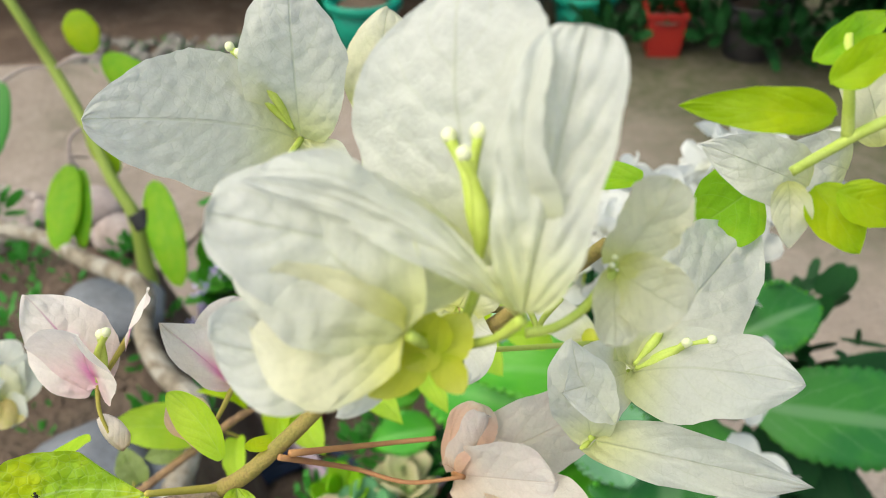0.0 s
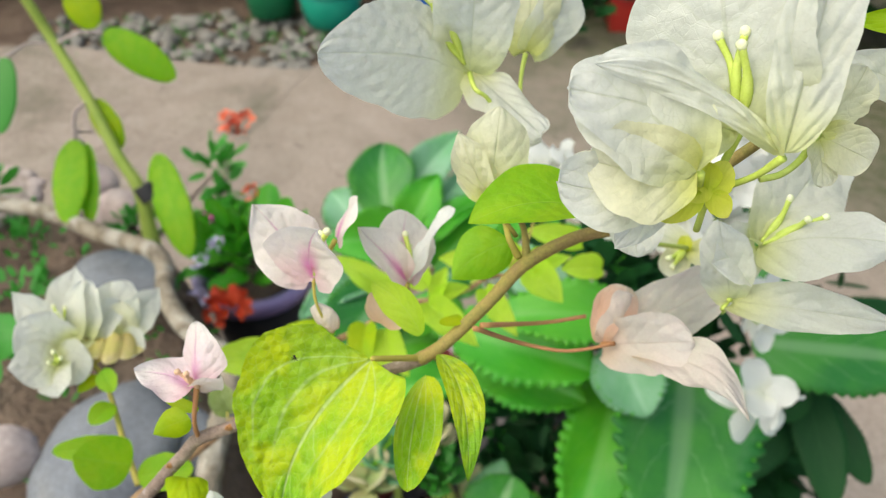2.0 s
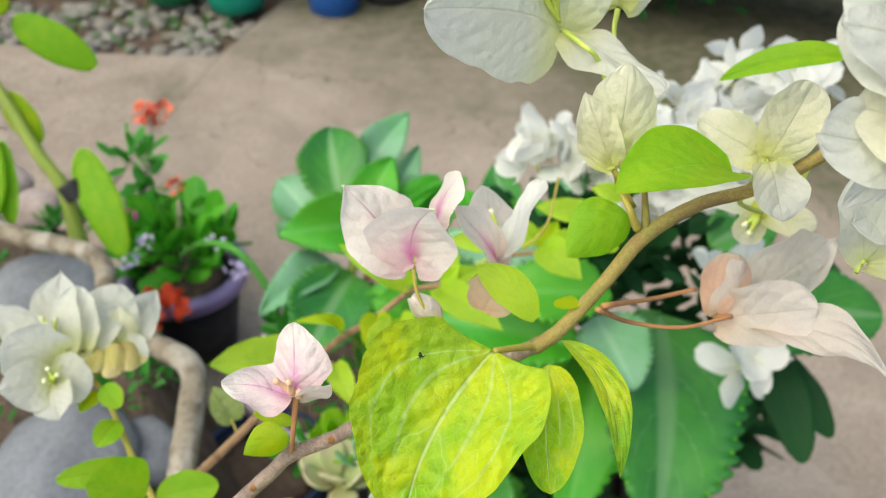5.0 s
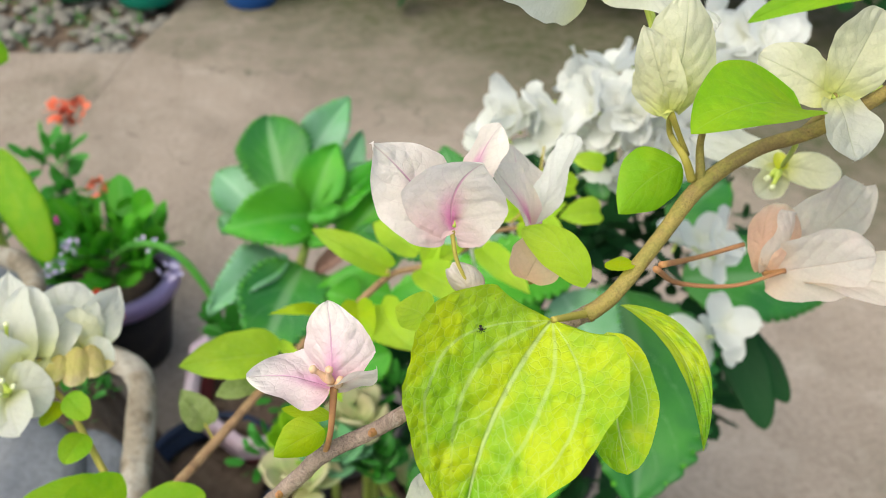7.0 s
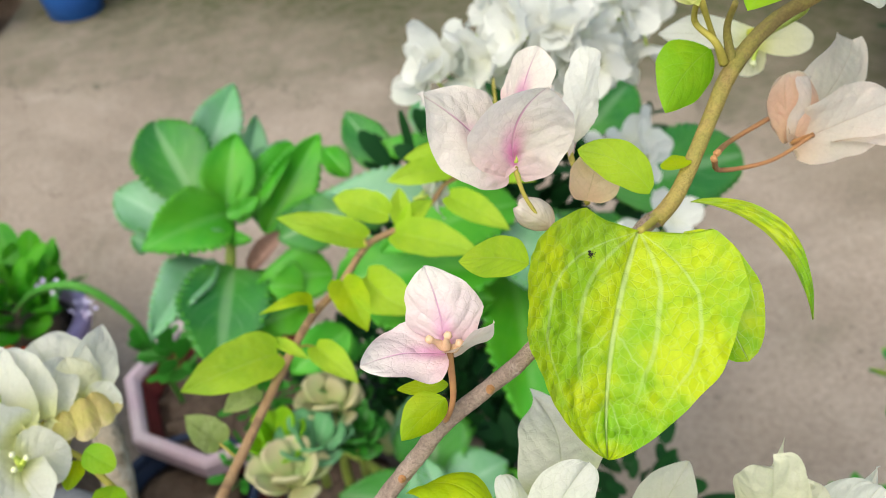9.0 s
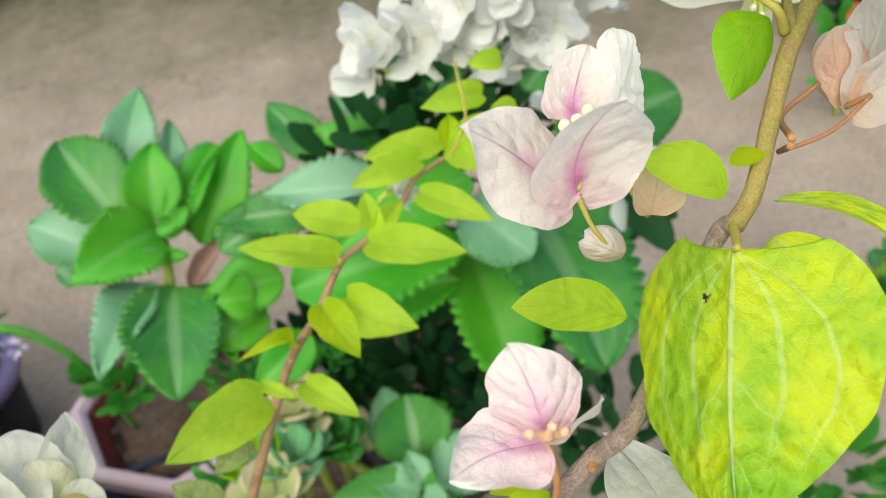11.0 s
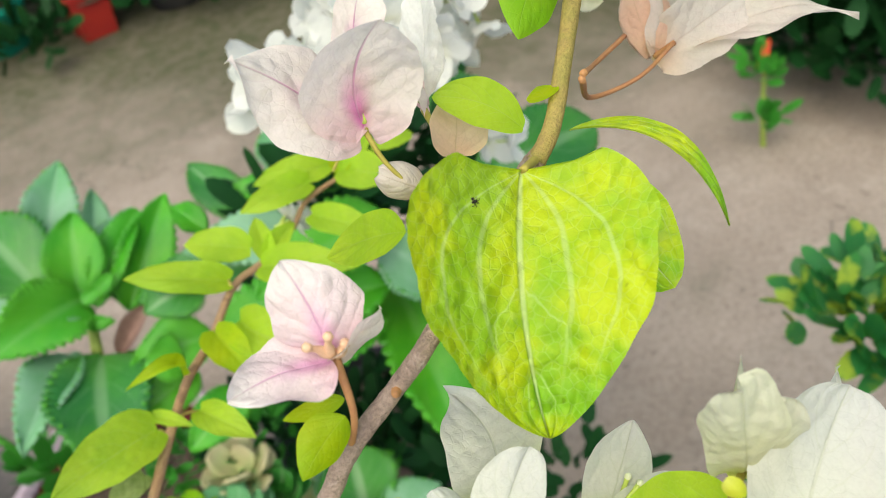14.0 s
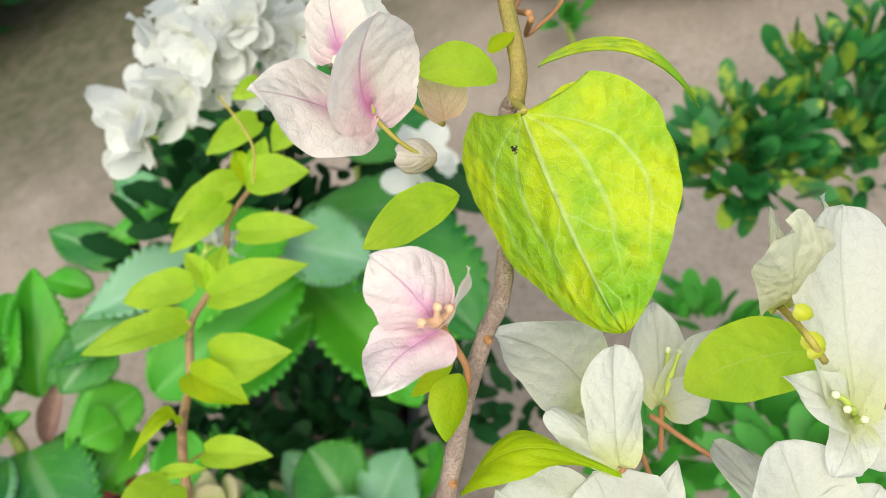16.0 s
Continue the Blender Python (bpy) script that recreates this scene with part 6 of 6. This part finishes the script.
# ---- old trunk, stalk and potted flowers ----
tube("trunk", [(-1.30, 1.25, 0.50), (-1.0, 1.26, 0.60), (-0.7464, 1.1678, 0.6472), (-0.5825, 1.0341, 0.6831), (-0.4569, 0.9287, 0.7136), (-0.4269, 0.8334, 0.7086), (-0.3715, 0.7452, 0.7177), (-0.3142, 0.6833, 0.7231), (-0.3158, 0.6243, 0.7018), (-0.3266, 0.5541, 0.6767), (-0.3379, 0.4884, 0.6089)], [0.018, 0.014, 0.0135, 0.014, 0.0155, 0.015], OLD_BARK, shrub, "old bent trunk with mottled pale grey bark", steps=8, sides=18, rough=0.14)

stalk_plant = thing("stalk_plant", (-0.5403, 1.1378, 0.5932), "tall green stalk with large drooping lime leaves", "plant")
tube("stalk", [(-0.5321, 1.1032, 0.5025), (-0.5403, 1.1378, 0.5932), (-0.5442, 1.1582, 0.6827), (-0.5723, 1.1806, 0.7394), (-0.6151, 1.2301, 0.8282), (-0.6615, 1.2752, 0.9111), (-0.6897, 1.2854, 0.9848), (-0.7242, 1.3038, 1.0517)], [0.018, 0.013, 0.0105, 0.0095, 0.0085, 0.0075], STALK, stalk_plant, "jointed green stalk", sides=14, rough=0.03)
tube("joint", [(-0.5254, 1.1512, 0.6683), (-0.5372, 1.1594, 0.6931)], [0.019, 0.019], BLACK, stalk_plant, "dark wrapped joint", sides=14)
for b0, t0, w, m in [
        ((-0.5801, 1.2876, 0.9211), (-0.4671, 1.2550, 0.8463), 0.062, LIME), ((-0.6195, 1.3090, 0.9912), (-0.5903, 1.2821, 0.9289), 0.06, YELLOW),
        ((-0.6353, 1.1792, 0.7779), (-0.6453, 1.0734, 0.6760), 0.062, LIME), ((-0.6207, 1.1822, 0.7675), (-0.6127, 1.0889, 0.6674), 0.04, LIME),
        ((-0.6094, 1.2373, 0.8219), (-0.5697, 1.1979, 0.7454), 0.048, YELLOW), ((-0.5124, 1.1955, 0.7337), (-0.4557, 1.0619, 0.6054), 0.066, LIME),
        ((-0.7099, 1.1975, 0.9202), (-0.7232, 1.1218, 0.8234), 0.05, MID)]:
    blade("leaf", b0, t0, (-0.1, -0.85, 0.45), w, m, stalk_plant, a=0.5, b=0.55, arch=0.05, cup=-0.12, thick=0.0008)
for pts in ([(-0.6590, 1.2720, 0.9074), (-0.6149, 1.2711, 0.9280), (-0.5803, 1.2865, 0.9196)], [(-0.6136, 1.2269, 0.8245), (-0.6303, 1.1962, 0.8160), (-0.6354, 1.1781, 0.7765)], [(-0.6170, 1.2112, 0.7721), (-0.6382, 1.1953, 0.7817), (-0.6254, 1.1827, 0.7675)], [(-0.6618, 1.2723, 0.9075), (-0.6948, 1.2569, 0.9162), (-0.7099, 1.1975, 0.9202)]):
    tube("petiole", pts, [0.003, 0.0028], PALE_ROCK, stalk_plant, "pale dry leaf stalk", sides=8)


def flower_head(centre, r, mat, parent, count, seed):
    rng = np.random.RandomState(seed)
    rows = []
    for _ in range(count):
        d = unit(rng.normal(size=3) + np.array((0, -0.3, 0.7)))
        p = np.array(centre) + d * r * np.array((1, 1, 0.5)) * 0.7
        rows.append((p, p + unit(d + rng.normal(size=3) * 0.5) * r * 0.5, unit(d + np.array((0, 0, 0.6))), r * 0.42))
    return leaf_cloud("flower_head", rows, mat, parent, rows=5, cols=2, a=0.4, b=0.4)


potted = thing("potted_spurge", (-0.45, 1.47, 0.22), "leafy potted spurge with small red flower heads", "plant")
rng = np.random.RandomState(41)
leaf_cloud("leaves", sprout(rng, (-0.44, 1.46, 0.28), 0.14, 110, 0.075, 0.6, 0.7, 0.6) + sprout(rng, (-0.50, 1.53, 0.33), 0.07, 25, 0.05), JADE_BRIGHT, potted, a=0.5, b=0.5)
flower_head((-0.4562, 1.2017, 0.3622), 0.05, RED_PETAL, potted, 40, 1)
for pts in ([(-0.45, 1.47, 0.22), (-0.42, 1.46, 0.30), (-0.43, 1.47, 0.36)], [(-0.48, 1.48, 0.22), (-0.5, 1.52, 0.3), (-0.5, 1.53, 0.38)]):
    tube("stem", pts, [0.006, 0.004], GREY_BARK, potted)
tall = thing("potted_spurge", (-0.52, 1.66, 0.0), "tall spurge with orange-red flower heads in a small dark pot", "plant")
part("pot", mesh_of("pot", *lathe_arrays([(0.05, 0.0), (0.065, 0.13), (0.06, 0.13), (0.05, 0.11)], (-0.52, 1.66, 0.0), 24), BLACK), tall, "small dark pot")
tube("stem", [(-0.52, 1.66, 0.1), (-0.5201, 1.5414, 0.3296), (-0.5157, 1.6332, 0.3971), (-0.5095, 1.8128, 0.4421)], [0.008, 0.006, 0.005], GREY_BARK, tall)
tube("stem", [(-0.50, 1.63, 0.1), (-0.4334, 1.4356, 0.3689), (-0.4461, 1.5898, 0.3553)], [0.006, 0.004], GREY_BARK, tall)
leaf_cloud("leaves", sprout(rng, (-0.5341, 1.6522, 0.4186), 0.055, 26, 0.05, 0.5) + sprout(rng, (-0.5114, 1.6115, 0.3704), 0.05, 20, 0.05, 0.5), MID, tall, a=0.5, b=0.5)
flower_head((-0.5042, 1.8212, 0.4534), 0.045, ORANGE_PETAL, tall, 45, 2)
flower_head((-0.4444, 1.6049, 0.3744), 0.028, ORANGE_PETAL, tall, 25, 3)
flower_head((-0.5373, 1.4838, 0.3930), 0.02, MAGENTA, tall, 16, 4)

# pebbles beside the path
rng = np.random.RandomState(51)
pieces = []
for i in range(420):
    x, y = rng.uniform(-1.75, -0.30), rng.uniform(3.12, 3.85)
    if x > -0.46 + (y - 3.1) * 0.48 or y < 3.10 - (x + 0.46) * 0.33:
        continue
    s0 = rng.uniform(0.014, 0.045)
    pieces.append(pebble_arrays((x, y, -0.055 + s0 * 0.35), s0, i, 0.6, 5, 8))
tagged(new("pebbles", mesh_of("pebbles", *join(*pieces), PEBBLE)), "loose pale grey river pebbles beside the path", "pebbles", kind="stuff")


# shoot with yellow leaves at the far side of the great flower
tube("stem", [(0.0684, 0.1633, 1.3553), (0.0757, 0.1636, 1.3606), (0.0838, 0.1646, 1.3653), (0.1025, 0.1691, 1.3712)], [0.0011, 0.0012, 0.0014], TUBE, shrub, "thin yellow-green stalk")
tube("stem", [(0.0789, 0.1645, 1.3635), (0.0769, 0.1656, 1.3734), (0.0763, 0.1716, 1.3833)], [0.0014, 0.001], TUBE, shrub, "thin yellow-green stalk")
for b0, t0, w, m in [
        ((0.0712, 0.1571, 1.3721), (0.0405, 0.1612, 1.3729), 0.0095, YELLOW), ((0.0702, 0.1608, 1.3771), (0.0850, 0.1667, 1.3850), 0.0085, YELLOW), ((0.0692, 0.1682, 1.3787), (0.0870, 0.1792, 1.3850), 0.008, LIME),
        ((0.0690, 0.1648, 1.3522), (0.0696, 0.1574, 1.3389), 0.009, CREAM), ((0.0747, 0.1640, 1.3511), (0.0844, 0.1550, 1.3388), 0.0125, YELLOW), ((0.0782, 0.1607, 1.3516), (0.0929, 0.1569, 1.3464), 0.010, YELLOW),
        ((0.0833, 0.1827, 1.3393), (0.0567, 0.1891, 1.3483), 0.017, WHITE), ((0.0983, 0.1937, 1.3373), (0.0806, 0.1965, 1.3412), 0.017, WHITE), ((0.1019, 0.1884, 1.3469), (0.0939, 0.2052, 1.3697), 0.016, CREAM),
        ((0.0939, 0.2337, 1.3072), (0.0679, 0.2240, 1.2944), 0.026, LIME)]:
    blade("leaf" if m in (YELLOW, LIME) else "bract", b0, t0, (-0.1, -0.85, 0.5), w, m, shrub, a=0.5, b=0.85, arch=0.10, cup=0.05, fold=0.2, wave=0.04, rows=24, cols=8, jag=0.012)

# leaves beyond the large kalanchoe, most with deep shade put into their colour
shade = thing("kalanchoe_plant", (0.50, 0.85, 0.0), "kalanchoe with most of its hanging leaves coloured dark for shade", "plant", "kalanchoe plants")
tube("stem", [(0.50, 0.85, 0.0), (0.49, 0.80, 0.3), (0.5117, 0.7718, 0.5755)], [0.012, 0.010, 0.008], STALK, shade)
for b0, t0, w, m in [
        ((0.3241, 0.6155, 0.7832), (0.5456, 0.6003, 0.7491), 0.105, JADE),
        ((0.4290, 0.6599, 0.6857), (0.4231, 0.4980, 0.6075), 0.062, SHADE_DARK),
        ((0.4564, 0.6534, 0.6470), (0.5026, 0.5472, 0.5794), 0.045, SHADE_DARK),
        ((0.4184, 0.6559, 0.6471), (0.3206, 0.5506, 0.6016), 0.075, SHADE_DARK),
        ((0.3473, 0.6276, 0.7354), (0.4005, 0.5807, 0.6794), 0.070, SHADE_DARK),
        ((0.7500, 0.8945, 0.5407), (0.5543, 0.8705, 0.5754), 0.060, SHADE_DARK)]:
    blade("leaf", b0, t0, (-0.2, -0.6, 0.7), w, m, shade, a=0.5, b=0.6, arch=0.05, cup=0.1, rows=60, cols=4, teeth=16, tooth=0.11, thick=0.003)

pot((0.20, 0.80, 0.0), 0.17, 0.13, 0.28, BLACK, "wide black plastic nursery pot", lip=0.012)
pot((-0.03, 0.80, 0.0), 0.11, 0.09, 0.18, BLACK, "black plastic nursery pot with a young plant", lip=0.012)

# a small fly on the large leaf
fly = thing("fly", (-0.1289, 0.1598, 1.2516), "tiny black fly sitting on the large leaf", "insect")
FP = np.array((-0.1289, 0.1598, 1.2516))
v, f = pebble_arrays(FP, 0.0007, 2, 0.7, 6, 8)
part("body", mesh_of("body", v, f, INSECT), fly)
v, f = pebble_arrays(FP + np.array((-0.0002, 0.0002, 0.0009)), 0.00045, 3, 0.8, 6, 8)
part("head", mesh_of("head", v, f, INSECT), fly)
for k in range(6):
    a = k * 1.05 + 0.3
    d = np.array((math.cos(a), -0.3, math.sin(a))) * 0.0014
    part("leg", mesh_of("leg", *tube_arrays([FP, FP + d * 0.6 + np.array((0, -0.0005, 0)), FP + d], [0.00016, 0.0001], 5), INSECT), fly)

# weeds, clods and twigs on the bank
rng = np.random.RandomState(61)
pieces = []
for i in range(420):
    x, y = rng.uniform(-1.25, -0.35), rng.uniform(0.35, 1.35)
    z = float(ground_height(x, y)) - 0.03
    if z < 0.4:
        continue
    s0 = 0.004 + 0.016 * rng.rand() ** 2.5
    pieces.append(pebble_arrays((x, y, z + s0 * 0.3), s0, i, 0.7, 4, 7))
tagged(new("clods", mesh_of("clods", *join(*pieces), SOIL)), "crumbs and clods of brown soil on the bank", "soil", kind="stuff")
rows = []
for i in range(95):
    x, y = rng.uniform(-1.25, -0.38), rng.uniform(0.45, 1.4)
    z = float(ground_height(x, y)) - 0.02
    if z < 0.4:
        continue
    rows += sprout(rng, (x, y, z), 0.018, 6, 0.024, 0.5)
tagged(leaf_cloud("weeds", rows, MID, a=0.5, b=0.5), "small green weeds on the soil bank", "plants", kind="stuff")
rows = []
for i in range(60):
    x, y = rng.uniform(-1.7, -0.4), rng.uniform(3.25, 3.8)
    rows += sprout(rng, (x, y, -0.05), 0.03, 5, 0.05, 0.9, 1.0, 0.12)
tagged(leaf_cloud("grass", rows, MID, a=0.5, b=0.9), "thin grass between the pebbles", "grass", kind="stuff")


arch_leaf = thing("arching_plant", (-0.22, 1.11, 0.21), "thin arching green stalk growing in the octagonal planter", "plant")
tube("stalk", [(-0.22, 1.11, 0.21), (-0.232, 1.117, 0.398), (-0.262, 1.15, 0.475), (-0.305, 1.18, 0.512), (-0.36, 1.22, 0.495), (-0.41, 1.26, 0.44)], [0.005, 0.006, 0.007, 0.008, 0.006, 0.002], JADE_STALK, arch_leaf, sides=8)

weed = thing("pot_weed", (-0.2102, 1.0476, 0.3470), "small leafy weed growing in the octagonal planter", "plant")
rng = np.random.RandomState(71)
leaf_cloud("leaves", sprout(rng, (-0.2064, 1.0401, 0.3984), 0.05, 22, 0.05, 0.6, 0.7, 0.55) + sprout(rng, (-0.2189, 1.0773, 0.4052), 0.03, 10, 0.045, 0.6, 0.7, 0.6), MID, weed, a=0.5, b=0.5)
tube("stem", [(-0.2102, 1.0476, 0.3470), (-0.2023, 1.0292, 0.4202)], [0.003, 0.002], STALK, weed)
for c, r, n, m, lab in [
        ((-0.1097, 0.6247, 0.5682), 0.05, 10, JADE_PALE, "small succulent with round grey-green leaves"),
        ((-0.0711, 0.6666, 0.5674), 0.052, 9, CREAM_LEAF, "small succulent with cream-edged leaves"),
        ((-0.0569, 0.6211, 0.5408), 0.045, 9, JADE, "small dark green succulent rosette"),
        ((-0.1546, 0.5973, 0.5683), 0.055, 8, CREAM_LEAF, "low pale succulent rosette"),
        ((-0.1476, 0.6549, 0.5705), 0.045, 10, LIME, "small wilted pale green plant")]:
    t = thing("succulent", np.array(c) - np.array((0, 0, r)), lab, "plant", "small succulents")
    leaves = []
    for k in range(n):
        a, e = 2.4 * k, 0.25 + 0.9 * k / n
        d = np.array((math.cos(a) * math.cos(e), math.sin(a) * math.cos(e), math.sin(e)))
        b0 = np.array(c) + d * r * 0.12
        v, f, uv = blade_arrays(b0, b0 + d * r * rng.uniform(0.8, 1.1), np.array((0, 0, 1.0)) + d * 0.2, r * 0.66, rows=10, cols=3, a=0.7, b=0.35, cup=0.2, curl=0.1, thick=0.003, seed=k)
        part("leaf", mesh_of("leaf", v, f, m, uv), t)
    part("stem", mesh_of("stem", *tube_arrays([np.array(c) - np.array((0, 0, r * 1.6)), np.array(c)], [0.006, 0.005], 8), STALK), t)
for k, c in enumerate([(-0.4963, 1.2476, 0.4469), (-0.4761, 1.3060, 0.4423), (-0.3468, 1.3158, 0.4228), (-0.3071, 1.2132, 0.4279), (-0.5025, 1.1875, 0.4028)]):
    flower_head(c, 0.022, LILAC, potted, 14, 20 + k)

# plant with a red bud beside the path
bud_plant = thing("bud_plant", (1.64, 0.80, 0.0), "thin green plant with one red bud", "plant")
tube("stem", [(1.64, 0.80, 0.0), (1.6637, 0.8276, 0.1062), (1.8076, 0.9056, 0.2069)], [0.008, 0.006, 0.005], STALK, bud_plant)
rng = np.random.RandomState(81)
leaf_cloud("leaves", sprout(rng, (1.6425, 0.8129, 0.0772), 0.05, 22, 0.06, 0.5) + sprout(rng, (1.7009, 0.8627, 0.1651), 0.05, 18, 0.06, 0.5) + sprout(rng, (1.7159, 0.8916, 0.2018), 0.03, 8, 0.06, 0.5), MID, bud_plant, a=0.5, b=0.5)
tube("bud", [(1.7179, 0.8744, 0.1883), (1.7465, 0.8813, 0.2158), (1.7782, 0.8847, 0.2428)], [0.010, 0.016, 0.004], RED_PETAL, bud_plant, "closed red bud", sides=12)

# scalloped stone planter at the edge of the bed
SP = np.array((-0.9272, 1.3609, 0.5490))
planter = thing("stone_planter", SP - np.array((0, 0, 0.14)), "pale stone planter with a scalloped rim", "planter")
part("bowl", mesh_of("bowl", *lathe_arrays([(0.06, -0.16), (0.085, -0.06), (0.095, 0.0), (0.075, 0.0), (0.065, -0.03)], SP, 28), PALE_ROCK), planter)
for k in range(14):
    a = k * 2 * math.pi / 14
    v, f = pebble_arrays(SP + np.array((0.092 * math.cos(a), 0.092 * math.sin(a), 0.0)), 0.022, k, 0.8, 6, 9)
    part("scallop", mesh_of("scallop", v, f, PALE_ROCK), planter)
leaf_cloud("leaves", sprout(rng, SP + np.array((0, 0, 0.01)), 0.05, 30, 0.05, 0.6), MID, planter, a=0.5, b=0.5)

# broad-leaved weed on the bank
broad = thing("broad_weed", (-0.6616, 0.7513, 0.6702), "low weed with broad glossy green leaves", "plant")
for b0, t0, w in [((-0.6570, 0.7558, 0.7087), (-0.5836, 0.7471, 0.7359), 0.062), ((-0.6618, 0.7469, 0.6970), (-0.6242, 0.6960, 0.6839), 0.05), ((-0.6747, 0.7712, 0.6945), (-0.6434, 0.7944, 0.7427), 0.05), ((-0.6604, 0.7443, 0.6777), (-0.7002, 0.7616, 0.6964), 0.05)]:
    blade("leaf", b0, t0, (-0.1, -0.6, 0.8), w, MID, broad, a=0.5, b=0.55, arch=0.12, cup=-0.2, wave=0.03, puff=0.02, rows=24, cols=8)
tube("stem", [(-0.6616, 0.7513, 0.6702), (-0.6618, 0.7527, 0.6963)], [0.004, 0.003], STALK, broad)

# crumbled soil and dry litter in the pots
rng = np.random.RandomState(91)
pieces = []
for cx, cy, cz, r in ((-0.132, 1.077, 0.205, 0.145), (0.20, 0.80, 0.235, 0.14), (-0.03, 0.80, 0.135, 0.08)):
    for i in range(150):
        a, q = rng.uniform(0, 6.28), r * math.sqrt(rng.rand())
        s0 = 0.003 + 0.010 * rng.rand() ** 2
        pieces.append(pebble_arrays((cx + q * math.cos(a), cy + q * math.sin(a), cz + s0 * 0.4), s0, i, 0.7, 4, 7))
tagged(new("pot_soil_crumbs", mesh_of("pot_soil_crumbs", *join(*pieces), SOIL)), "crumbs of brown soil on the potting earth", "soil", kind="stuff")
